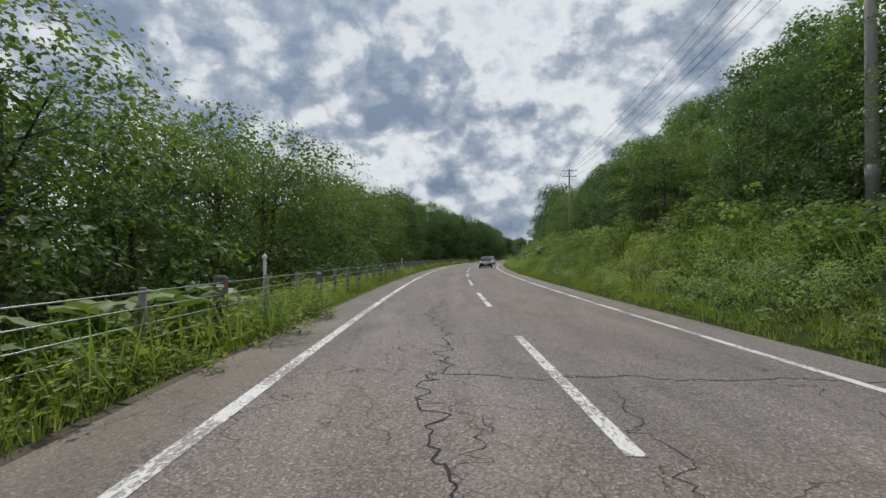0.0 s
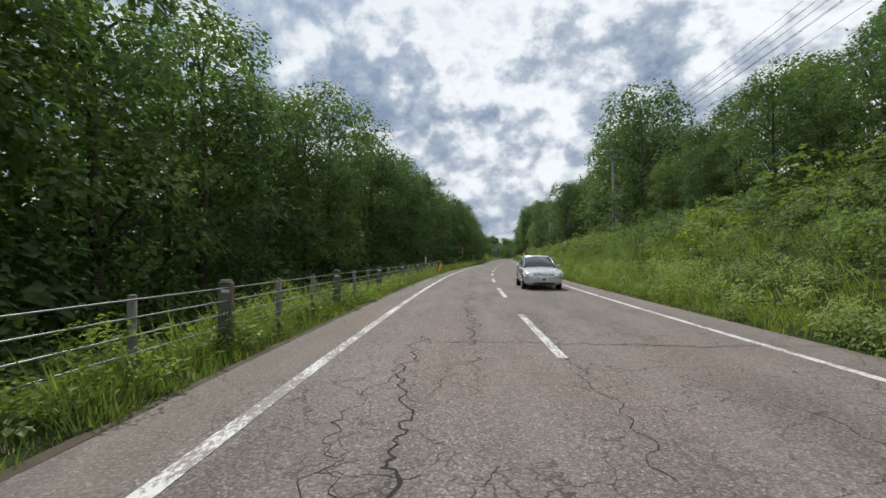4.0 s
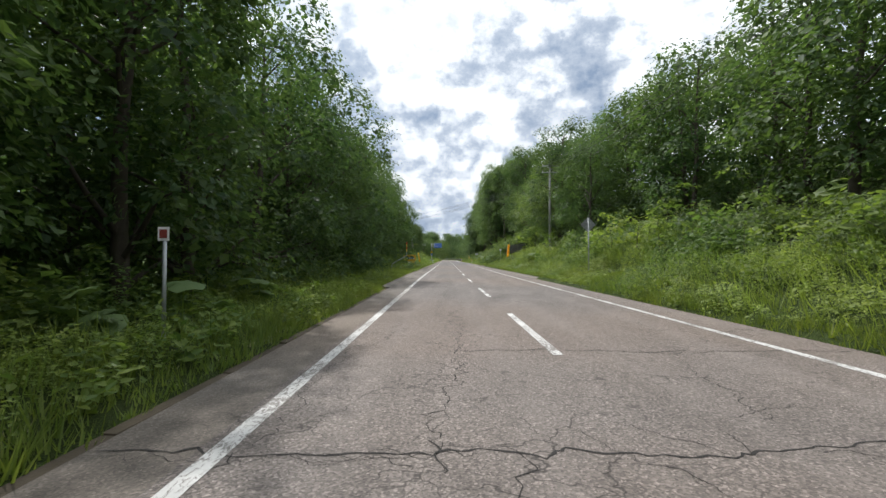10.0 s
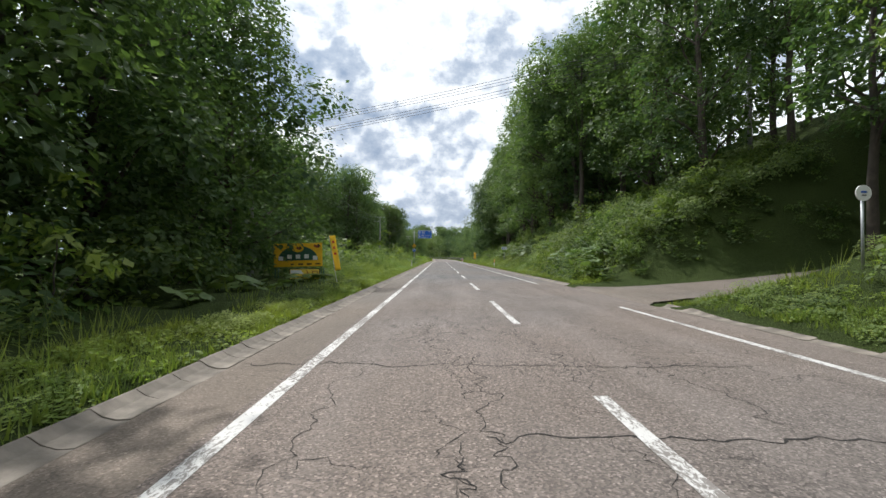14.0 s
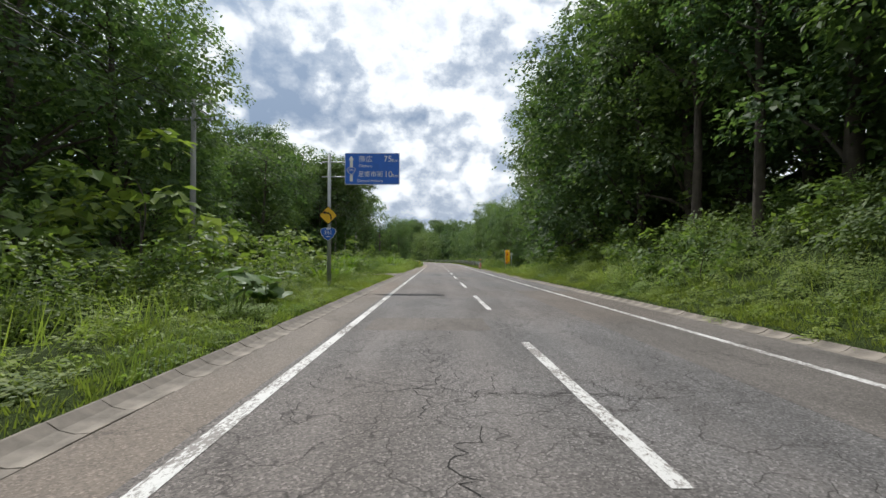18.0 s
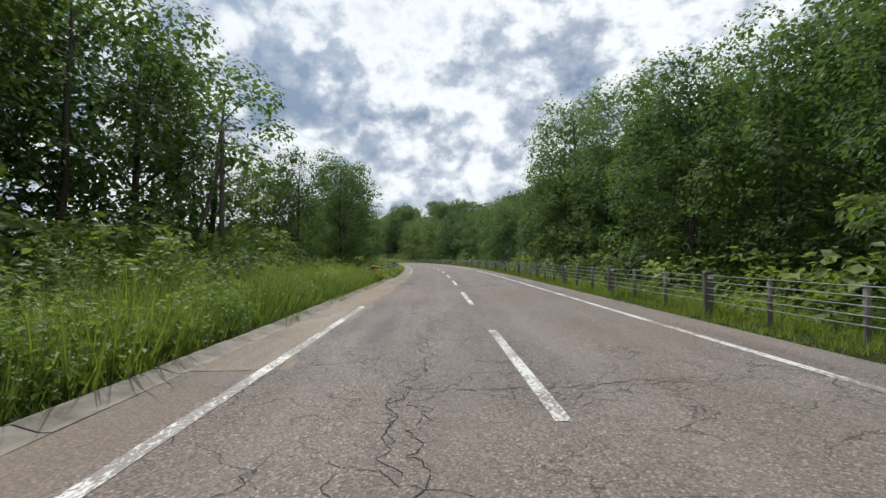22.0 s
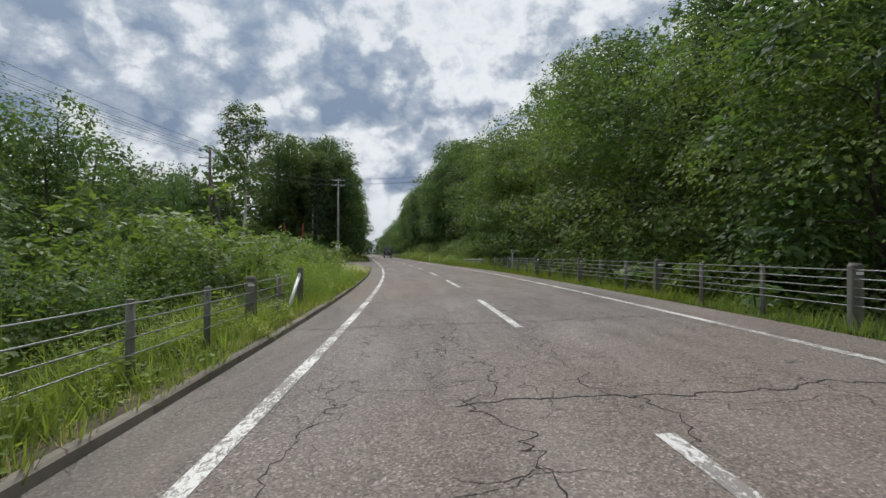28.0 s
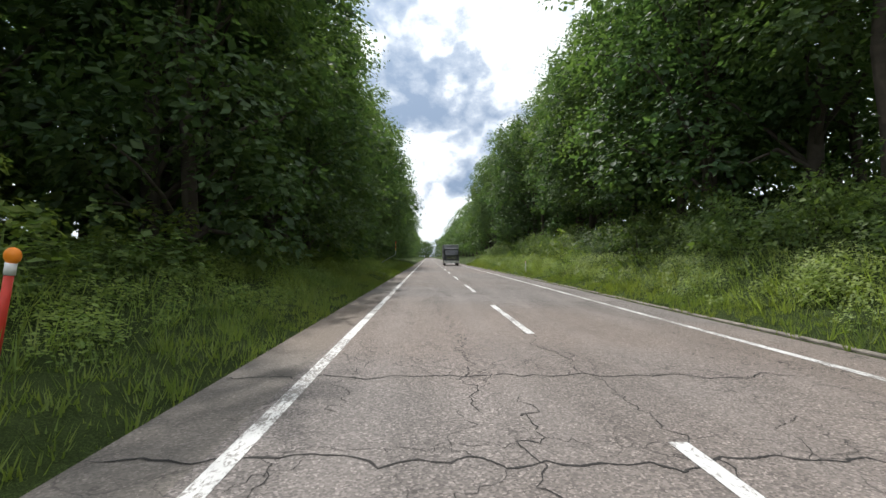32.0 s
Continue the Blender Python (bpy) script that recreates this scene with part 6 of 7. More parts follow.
# yellow farm sign
k = thing("farm_sign", stand(253.6, -8.65, 0.1, 3), "yellow and green painted farm sign on thin posts", "sign board")
BZ = 1.37
sign_m = pose(0, 0, 0, 0, -1.5, 0)
box_part("panel", (2.36, 0.05, 1.16), sign_m @ pose(0, 0, BZ), YELLOW, k)
half = [(0.98 * math.cos(a), 0.72 * math.sin(a)) for a in np.linspace(0, math.pi, 22)]
plate_with("green_arch", half[::-1], GREEN_DARK, k, sign_m @ pose(0, -0.036, BZ - 0.27))
for dx, dz, r in ((0, 0.34, 0.25),):
    bm = bmesh.new()
    bmesh.ops.create_cone(bm, cap_ends=True, segments=24, radius1=r, radius2=r, depth=0.012, matrix=sign_m @ pose(dx, -0.046, BZ + dz, 90) @ Matrix.Diagonal((1.15, 0.8, 1, 1)))
    part("disc", bm, YELLOW, k)
for dx, dz, q in ((0.02, 0.33, 0.8), (-0.9, 0.42, 1), (0.9, 0.42, 1)):
    box_part("emblem", (0.22 * q, 0.012, 0.12 * q), sign_m @ pose(dx, -0.056, BZ + dz, 0, 18, 0), RED_POST, k, "plain reddish emblem patch")
    box_part("emblem", (0.12 * q, 0.012, 0.16 * q), sign_m @ pose(dx + 0.12 * q, -0.055, BZ + dz + 0.02, 0, -30, 0), BLACK, k)
for i in range(5):
    box_part("sign_bar", (0.22, 0.012, 0.20), sign_m @ pose(-0.84 + i * 0.42, -0.048, BZ - 0.13 + (0.05 if i in (1, 2, 3) else -0.03)), WHITE, k, "white painted bar")
for i in range(4):
    box_part("sign_bar", (0.24 if i else 0.14, 0.012, 0.07), sign_m @ pose(-0.30 + i * 0.42, -0.032, BZ - 0.46), BLACK, k)
for dx in (-1.16, -1.02, 1.10, 1.22):
    rod_part("post", (dx, 0.05, -0.5), (dx, 0.05, 0.75 if abs(dx) > 1.1 else 0.85), 0.025, GREEN_DARK, k)
k = thing("entrance_sign", stand(253.55, -8.35, 0.1, 3), "small yellow entrance board below the farm sign", "sign board")
box_part("panel", (1.42, 0.04, 0.48), pose(0, 0, 0.42), YELLOW_PALE, k)
box_part("frame", (1.48, 0.03, 0.54), pose(0, 0.012, 0.42), BLACK, k)
plate_with("white_panel", [(-0.68, 0.02), (-0.68, 0.20), (-0.20, 0.20), (-0.02, 0.02)], WHITE, k, pose(0, -0.028, 0.42))
text_part("入口", 0.36, pose(0.33, -0.026, 0.42), RED_POST, k)
for i in range(3):
    box_part("sign_bar", (0.16, 0.01, 0.05), pose(-0.55 + i * 0.22, -0.028, 0.27), BLACK, k)
for dx in (-0.72, 0.72):
    rod_part("post", (dx, 0.03, -0.5), (dx, 0.03, 0.7), 0.02, GREEN_DARK, k)

# kilometre sign
k = thing("distance_sign", stand(290.9, 6.75, 0.75), "white distance plate above a lime green plate on a post", "road sign")
rod_part("post", (0, 0.03, -0.4), (0, 0.03, 1.98), 0.035, STEEL, k)
plate_with("plate", rounded(0.72, 0.36, 0.03), WHITE, k, pose(0, -0.02, 1.78))
plate_with("shield", [(-0.10, 0.07), (-0.11, 0.02), (-0.05, -0.07), (0, -0.1), (0.05, -0.07), (0.11, 0.02), (0.10, 0.07)], BLUE, k, pose(-0.2, -0.032, 1.79))
text_part("85", 0.27, pose(0.13, -0.03, 1.78), BLUE, k)
plate_with("plate", rounded(0.70, 0.30, 0.03), LIME, k, pose(0, -0.02, 1.42), 0.012)
for dz in (0.06, -0.06):
    box_part("sign_bar", (0.5, 0.008, 0.05), pose(0, -0.03, 1.42 + dz), GREEN_DARK, k)

# overhead direction sign
k = thing("direction_sign", stand(319.2, -6.5, 0.25), "blue overhead direction sign on a grey steel pole", "road sign")
rod_part("pole", (0, 0, -0.6), (0, 0, 6.15), 0.10, STEEL, k, 0.075, 14)
for z in (5.05, 5.75):
    rod_part("arm", (-0.35, 0, z), (1.4, 0, z), 0.035, STEEL, k)
BC = pose(2.03, -0.07, 5.42)
plate_with("panel", rounded(2.58, 1.50, 0.05), WHITE, k, BC, 0.02)
plate_with("face", rounded(2.53, 1.45, 0.05), BLUE, k, BC @ pose(0, -0.014, 0), 0.012)
FR = -0.024
plate_with("arrow", [(-0.07, -0.6), (-0.07, -0.28), (0.07, -0.28), (0.07, -0.6)][::-1], WHITE, k, BC @ pose(-0.98, FR, 0), 0.008)
plate_with("arrow", [(-0.07, 0.08), (-0.07, 0.42), (-0.14, 0.40), (0, 0.62), (0.14, 0.40), (0.07, 0.42), (0.07, 0.08)], WHITE, k, BC @ pose(-0.98, FR, 0), 0.008)
SH = [(-0.2, 0.12), (-0.21, 0.02), (-0.12, -0.13), (0, -0.21), (0.12, -0.13), (0.21, 0.02), (0.2, 0.12), (0.1, 0.15), (-0.1, 0.15)]
plate_with("shield", SH, WHITE, k, BC @ pose(-0.98, FR, -0.08), 0.008)
plate_with("shield", [(x * 0.86, z * 0.86) for x, z in SH], BLUE, k, BC @ pose(-0.98, FR - 0.006, -0.08), 0.008)
text_part("241", 0.16, BC @ pose(-0.98, FR - 0.012, -0.06), WHITE, k)
text_part("帯広", 0.34, BC @ pose(-0.31, FR, 0.44), WHITE, k)
text_part("75", 0.40, BC @ pose(0.74, FR, 0.46), WHITE, k)
text_part("Km", 0.22, BC @ pose(1.08, FR, 0.40), WHITE, k)
text_part("Obihiro", 0.20, BC @ pose(-0.31, FR, 0.13), WHITE, k)
text_part("足寄市街", 0.30, BC @ pose(-0.08, FR, -0.27), WHITE, k)
text_part("10", 0.40, BC @ pose(0.76, FR, -0.27), WHITE, k)
text_part("Km", 0.22, BC @ pose(1.08, FR, -0.33), WHITE, k)
text_part("Central Ashoro", 0.19, BC @ pose(-0.10, FR, -0.57), WHITE, k)
for q in (rounded(0.62, 0.62, 0.05),):
    plate_with("warning_plate", q, BLACK, k, pose(-0.02, -0.12, 3.22, 0, 45, 0), 0.012)
    plate_with("warning_face", rounded(0.58, 0.58, 0.05), YELLOW, k, pose(-0.02, -0.13, 3.22, 0, 45, 0), 0.008)
for a, b in (((0.14, -0.18), (0.12, 0.0)), ((0.12, 0.0), (0.02, 0.10)), ((0.02, 0.10), (-0.15, 0.13))):
    mid = ((a[0] + b[0]) / 2 - 0.02, (a[1] + b[1]) / 2)
    box_part("bend_arrow", (0.06, 0.008, math.hypot(b[0] - a[0], b[1] - a[1]) + 0.05), pose(mid[0], -0.14, 3.22 + mid[1], 0, math.degrees(math.atan2(b[0] - a[0], b[1] - a[1])), 0), BLACK, k)
plate_with("bend_arrow", [(-0.28, 0.13), (-0.13, 0.21), (-0.13, 0.05)], BLACK, k, pose(-0.02, -0.14, 3.22), 0.008)
plate_with("route_shield", [(x * 1.75, z * 1.75) for x, z in SH], WHITE, k, pose(-0.02, -0.12, 2.38), 0.012)
plate_with("route_shield", [(x * 1.62, z * 1.62) for x, z in SH], BLUE, k, pose(-0.02, -0.132, 2.38), 0.01)
text_part("241", 0.26, pose(-0.02, -0.145, 2.40), WHITE, k)
box_part("sign_bar", (0.22, 0.008, 0.05), pose(-0.02, -0.142, 2.58), WHITE, k)
box_part("sign_bar", (0.18, 0.008, 0.04), pose(-0.02, -0.142, 2.22), WHITE, k)

# honey banner
k = thing("honey_banner", stand(358.8, 7.7, 0.21, -6), "yellow cloth banner with red writing on a white pole", "banner")
rod_part("pole", (0, 0, -0.4), (0, 0, 2.45), 0.018, WHITE, k)
rod_part("crossbar", (-0.42, 0, 2.38), (0.66, 0, 2.40), 0.008, WHITE, k)
n, m = 14, 5
v = [(0.03 + 0.60 * j / m, 0.02 * math.sin(i * 0.9 + j * 1.2) * (j / m), 0.58 + 1.8 * i / n) for i in range(n + 1) for j in range(m + 1)]
f = [(i * (m + 1) + j, i * (m + 1) + j + 1, (i + 1) * (m + 1) + j + 1, (i + 1) * (m + 1) + j) for i in range(n) for j in range(m)]
o = link_mesh("cloth", v, f, CLOTH, k, smooth=True)
o.modifiers.new("thickness", "SOLIDIFY").thickness = 0.004
for i, c in enumerate("はちみつ"):
    text_part(c, 0.38, pose(0.25, -0.035, 1.86 - i * 0.34), RED, k, bold=0.016)
for i in range(4):
    box_part("sign_bar", (0.06, 0.008, 0.06), pose(0.55, -0.03, 2.0 - i * 0.13), RED_POST, k)
box_part("sign_bar", (0.16, 0.008, 0.12), pose(0.46, -0.03, 2.24), WHITE, k)
box_part("sign_bar", (0.16, 0.008, 0.12), pose(0.46, -0.03, 0.72), GREY_PLATE, k)
plate_with("corner", [(0.03, 0.58), (0.03, 0.80), (0.30, 0.58)], RED, k, pose(0, -0.028, 0), 0.006)

# museum sign
k = thing("museum_sign", stand(521.2, -12.2, -0.07, -10) @ pose(0, 0, 0, 0, 1.8, 0), "white museum direction sign on two rusty red posts", "road sign")
box_part("panel", (2.35, 0.05, 0.60), pose(0, -0.06, 2.62), WHITE, k)
plate_with("arrow", [(-1.06, 0.0), (-0.88, 0.16), (-0.88, 0.09), (-0.62, 0.09), (-0.62, -0.09), (-0.88, -0.09), (-0.88, -0.16)], BLUE, k, pose(0, -0.09, 2.62), 0.008)
plate_with("arrow", [(-0.98, 0.0), (-0.86, 0.09), (-0.86, 0.05), (-0.65, 0.05), (-0.65, -0.05), (-0.86, -0.05), (-0.86, -0.09)], WHITE, k, pose(0, -0.097, 2.62), 0.006)
text_part("足寄町郷土資料館", 0.222, pose(0.31, -0.089, 2.62), BLUE, k)
for dx in (-0.95, 0.95):
    box_part("post", (0.13, 0.10, 5.0), pose(dx, 0.02, 2.0), RED_POST, k)
k = thing("small_sign", stand(520.5, -14.6, 0.3, 40), "small grey sign seen from behind on a post", "road sign")
box_part("plate", (0.7, 0.03, 0.35), pose(0, 0, 1.85), GREY_PLATE, k)
rod_part("post", (0, 0.04, -0.3), (0, 0.04, 1.9), 0.03, STEEL, k)

# steel beam guardrail
k = thing("beam_guardrail", pose(0, 0, 0), "short galvanised steel beam guardrail in tall grass", "guardrail")
ss = np.arange(515.0, 522.6, 0.5)
for dz, r in ((0.70, 0.07), (0.50, 0.05)):
    x, y = plan(ss, 5.9)
    v, f = tube(np.stack([x, y, road_z(ss, np.full_like(ss, 5.9)) + dz], -1), r, 8)
    link_mesh("beam", v, f, STEEL, k, smooth=True)
for s in (516.2, 518.5, 520.8):
    p = at(s, 6.02)
    o = box_part("post", (0.12, 0.12, 1.3), pose(0, 0, 0.1), STEEL, k)
    o.matrix_world = stand(s, 6.05, p.z)
o = box_part("end_wing", (0.34, 0.55, 0.42), pose(0, 0, 0.58), STEEL, k, "bent grey end wing", 0.06)
o.matrix_world = stand(514.7, 6.0, at(514.7, 6.0).z)


# ---- utility poles and wires ----
def utility_pole(s, lat, base, top, mat, arms, label, transformer=False):
    k = thing("utility_pole", stand(s, lat, base), label, "utility pole", "power line poles")
    H = top - base
    rod_part("shaft", (0, 0, -0.6), (0, 0, H), 0.17, mat, k, 0.105, 14)
    for i in range(arms):
        z = H - 0.25 - i * 0.75
        a = box_part("crossarm", (1.9, 0.09, 0.09), pose(0, -0.14, z), STEEL, k)
        for dx in (-0.85, -0.3, 0.3, 0.85):
            rod_part("insulator", (dx, -0.14, z + 0.05), (dx, -0.14, z + 0.20), 0.05, PORCELAIN, a, 0.03, 8)
        rod_part("brace", (0.6, -0.14, z), (0.05, -0.1, z - 0.5), 0.015, STEEL, k, sides=6)
    rod_part("band", (0, 0, 1.2), (0, 0, 1.6), 0.175, YELLOW_PALE if transformer else mat, k)
    return k


POLES_R = [(-44, 12, 2.8, 12.5), (9.3, 10.3, 2.3, 12.4), (60.4, 13.1, 3.3, 13.2), (113, 12.3, 2.8, 12.6), (166.5, 10.4, 1.5, 11.0), (217.7, 10.6, 2.2, 12.4), (261.1, 19.0, 8.0, 17.5)]
POLES_L = [(259.2, -13.3, 0.0, 9.2), (319.6, -13.1, 0.4, 9.1), (391.6, -12.7, -0.2, 8.6), (452, -17.0, -2.5, 8.5), (517.6, -19.0, 0.0, 11.1), (543.2, -8.9, 0.4, 12.5), (590, -10.5, 0.8, 12.5), (640, -10.5, 0.8, 12.5)]
for s, l, b, t in POLES_R:
    utility_pole(s, l, b, t, POLE_GREY, 2, "grey concrete utility pole on the bank")
for i, (s, l, b, t) in enumerate(POLES_L):
    utility_pole(s, l, b, t, POLE_WOOD if i in (2, 4) else POLE_GREY, 3 if i == 4 else 2, "tarred wooden utility pole with crossarms" if i in (2, 4) else "grey concrete utility pole by the woods")
utility_pole(541, 15.0, 4.5, 14.5, POLE_GREY, 2, "grey concrete utility pole on the bank")
for s, l, b, dx, h in [(391.6, -12.7, -0.2, -2.2, 6.8), (517.6, -19.0, 0.0, 1.9, 8.5)]:
    k = thing("brace_pole", stand(s, l, b), "slanting timber brace pole against the utility pole", "utility pole")
    rod_part("shaft", (dx, 0, -0.4), (0.1 * (1 if dx > 0 else -1), 0, h), 0.12, POLE_WOOD, k, 0.09)


def wires(rows, name="overhead_wires", drops=(0.05, 0.80), xs=(-0.85, -0.3, 0.85), sag=0.9):
    k = thing(name, pose(0, 0, 0), "thin black overhead power wires with sag", "power line")
    for (s0, l0, b0, t0), (s1, l1, b1, t1) in zip(rows, rows[1:]):
        for d in drops:
            for dx in xs:
                a = at(s0, l0 + dx)
                b = at(s1, l1 + dx)
                u = np.linspace(0, 1, 14)
                p = np.stack([a.x + (b.x - a.x) * u, a.y + (b.y - a.y) * u, (t0 - d) + (t1 - t0) * u - 4 * sag * u * (1 - u)], -1)
                v, f = tube(p, 0.013, 4)
                link_mesh("wire", v, f, WIRE, k)
    return k


wires(POLES_R)
wires([POLES_R[-1], POLES_L[0]], xs=(-0.8, 0.0, 0.8), sag=0.5)
wires(POLES_L)
wires([(541, 15.0, 4.5, 14.5), POLES_L[5]], xs=(-0.6, 0.5), sag=0.5)

# fuel station sign on the pole
k = thing("fuel_sign", stand(543.0, -8.9, 1.35, 0), "white fuel station direction board strapped to the pole", "sign board")
box_part("panel", (0.62, 0.03, 1.5), pose(0, -0.22, 0.72), WHITE, k)
box_part("mark", (0.5, 0.01, 0.13), pose(0, -0.24, 1.33), BLACK, k, "plain black maker's mark bar")
box_part("sign_bar", (0.3, 0.01, 0.10), pose(0, -0.24, 1.12), GREY_PLATE, k)
plate_with("arrow", [(-0.20, 0.08), (0, 0.26), (0.20, 0.08), (0.11, 0.08), (0.11, -0.34), (-0.11, -0.34), (-0.11, 0.08)], RED, k, pose(0, -0.24, 0.68), 0.008)
box_part("sign_bar", (0.12, 0.01, 0.16), pose(0, -0.25, 0.58), WHITE, k)
box_part("mark", (0.6, 0.01, 0.22), pose(0, -0.24, 0.10), BLUE, k, "blue foot band")

# ---- broad-leaved plants ----
def butterbur_leaf():
    n = 14
    v = [(0, 0, -0.05)]
    for r, z in ((0.5, 0.02), (1.0, 0.0)):
        for i in range(n):
            a = 2 * math.pi * i / n
            notch = 0.35 if i == 0 and r == 1.0 else 1.0
            wave = 1 + 0.07 * math.sin(3 * a)
            v.append((r * notch * wave * math.cos(a), r * notch * wave * math.sin(a), z + 0.09 * r * math.sin(5 * a) - 0.18 * (r == 1.0)))
    f = [(0, 1 + i, 1 + (i + 1) % n) for i in range(n)] + [(1 + i, 1 + n + i, 1 + n + (i + 1) % n, 1 + (i + 1) % n) for i in range(n)]
    me = bpy.data.meshes.new("leaf")
    me.from_pydata(v, [], f)
    me.materials.append(BUTTERBUR)
    me.polygons.foreach_set("use_smooth", np.ones(len(me.polygons), dtype=bool))
    return me


LEAF_MESH = butterbur_leaf()
STALK = bpy.data.meshes.new("stalk")
v, f = tube([(0, 0, 0), (0.01, 0, 0.5), (0, 0, 1.0)], [0.02, 0.016, 0.012], 5)
STALK.from_pydata(v.tolist(), [], f.tolist())
STALK.materials.append(WEED)


def butterbur(s, lat, rng, n=5, h0=0.25, h1=0.6, r0=0.16, r1=0.30):
    x, y = plan(s, lat)
    k = thing("butterbur_plant", pose(float(x), float(y), float(ground_z(s, lat))), "butterbur plant with large round pale green leaves", "plant", "butterbur beside the road")
    for _ in range(n):
        a, d, h = rng.uniform(0, 6.28), rng.uniform(0.1, 0.75), rng.uniform(h0, h1)
        st = new("stalk", STALK)
        st.parent = k
        st.matrix_local = Matrix.LocRotScale((d * 0.5 * math.cos(a), d * 0.5 * math.sin(a), -0.05), Euler((0, math.atan2(d, h) * 0.5, a)), (1, 1, h))
        o = new("leaf", LEAF_MESH)
        o.parent = k
        r = rng.uniform(r0, r1)
        o.matrix_local = Matrix.LocRotScale((d * math.cos(a), d * math.sin(a), h), Euler((0, 0, a)).to_quaternion() @ Euler((rng.uniform(-.35, .35), rng.uniform(-0.1, 0.55), rng.uniform(0, 6.28))).to_quaternion(), (r, r, r))


rng = random.Random(21)
for s0, s1, l0, l1, n in [(0.5, 6, -6.6, -5.6, 8), (43, 51, 6.8, 8, 6), (54, 60, 6.6, 7.8, 6), (206, 213, 7, 8, 5), (213, 236, -7.5, -6.2, 18), (256, 276, 7.6, 9.4, 9),
                          (281, 304, 6.9, 9.4, 32), (306, 313, -6.6, -5.8, 4), (243, 254, -9.6, -7.4, 9), (254.5, 264, 6.4, 8.6, 9), (166, 178, -7.4, -6.4, 4), (350, 355, -7.5, -6.4, 2), (358, 363.5, -8.2, -6.6, 8), (480, 500, 6, 6.6, 4)]:
    for _ in range(n):
        butterbur(rng.uniform(s0, s1), rng.uniform(l0, l1), rng, 4 if n > 20 else 5, 0.15 if s0 in (213, 243) else 0.35, 0.5 if s0 in (213, 243) else 1.0, 0.20, 0.38 if n < 20 else 0.46)


def frond_mesh():
    """One arching fern frond with side leaflets."""
    vs, fs = [], []
    n = 16
    for i in range(n):
        u = i / (n - 1)
        y, z = 0.75 * u ** 1.2, 0.95 * math.sin(u * 1.75) * 0.85
        w = 0.17 * math.sin(math.pi * min(1, u * 0.9 + 0.12)) + 0.01
        for sg in (-1, 1):
            b = len(vs)
            vs += [(0, y, z), (sg * w, y + 0.05, z - 0.04), (sg * 0.004, y + 0.055, z + 0.01), (sg * w * 0.5, y + 0.07, z - 0.01)]
            fs.append((b, b + 1, b + 3, b + 2) if sg > 0 else (b + 2, b + 3, b + 1, b))
    v, f = tube([(0, 0.75 * u ** 1.2, 0.8075 * math.sin(u * 1.75)) for u in np.linspace(0, 1, 7)], np.linspace(0.012, 0.003, 7), 4)
    fs += (f + len(vs)).tolist()
    vs += v.tolist()
    me = bpy.data.meshes.new("frond")
    me.from_pydata(vs, [], fs)
    me.materials.append(FERN)
    return me


FROND = frond_mesh()


def fern(s, lat, rng, size=1.0):
    x, y = plan(s, lat)
    k = thing("fern", pose(float(x), float(y), float(ground_z(s, lat)) - 0.02), "bright green fern with arching fronds", "fern", "ferns beside the road")
    n = rng.randrange(7, 10)
    for i in range(n):
        o = new("frond", FROND)
        o.parent = k
        q = size * rng.uniform(0.75, 1.15)
        o.matrix_local = Matrix.LocRotScale((0, 0, 0), Euler((rng.uniform(-.1, .35), 0, 6.28 * i / n + rng.uniform(-.3, .3))), (q, q, q))


for s0, s1, l0, l1, n, z in [(321, 333, -8.8, -6.8, 14, 0.95), (352, 358.5, -7.8, -5.9, 12, 1.6), (149, 153, -6.0, -5.4, 5, 0.7), (341, 352, -14, -9.5, 24, 1.6),
                             (214, 222, -6.8, -6.2, 3, 0.7), (134, 146, -6.2, -5.5, 10, 0.75), (176, 182, -6.3, -5.6, 2, 0.6)]:
    for _ in range(n):
        fern(rng.uniform(s0, s1), rng.uniform(l0, l1), rng, z)

# mown and dry grass at the junction and the honey banner
def hay(name, seed, n, s0, s1, l0, l1, label):
    """Cut blades that lie in loose swaths along the road."""
    r, s, l = scatter(seed, n, s0, s1, l0, l1)
    swath = 0.5 + 0.5 * np.sin(l * 4.2 + 0.35 * np.sin(s * 0.8) + s * 0.12)
    keep = r.random(len(s)) < 0.25 + 0.75 * swath
    s, l, swath = s[keep], l[keep], swath[keep]
    m = len(s)
    x, y = plan(s, l)
    z = ground_z(s, l) + r.uniform(0.0, 0.04, m) + 0.07 * swath * r.random(m)
    a = 1.57 - heading(s) + r.normal(0, 0.55, m)
    d = np.stack([np.cos(a), np.sin(a), r.normal(0, 0.18, m)], -1) * r.uniform(0.07, 0.2, m)[:, None]
    w = np.stack([-np.sin(a), np.cos(a), r.normal(0, 0.4, m)], -1) * 0.006
    c = np.stack([x, y, z], -1)
    v = np.stack([c - d, c - w, c + d, c + w], 1).reshape(-1, 3)
    tagged(link_mesh(name, v, np.arange(m * 4).reshape(-1, 4), GRASS_DRY), label, "grass", kind="stuff")


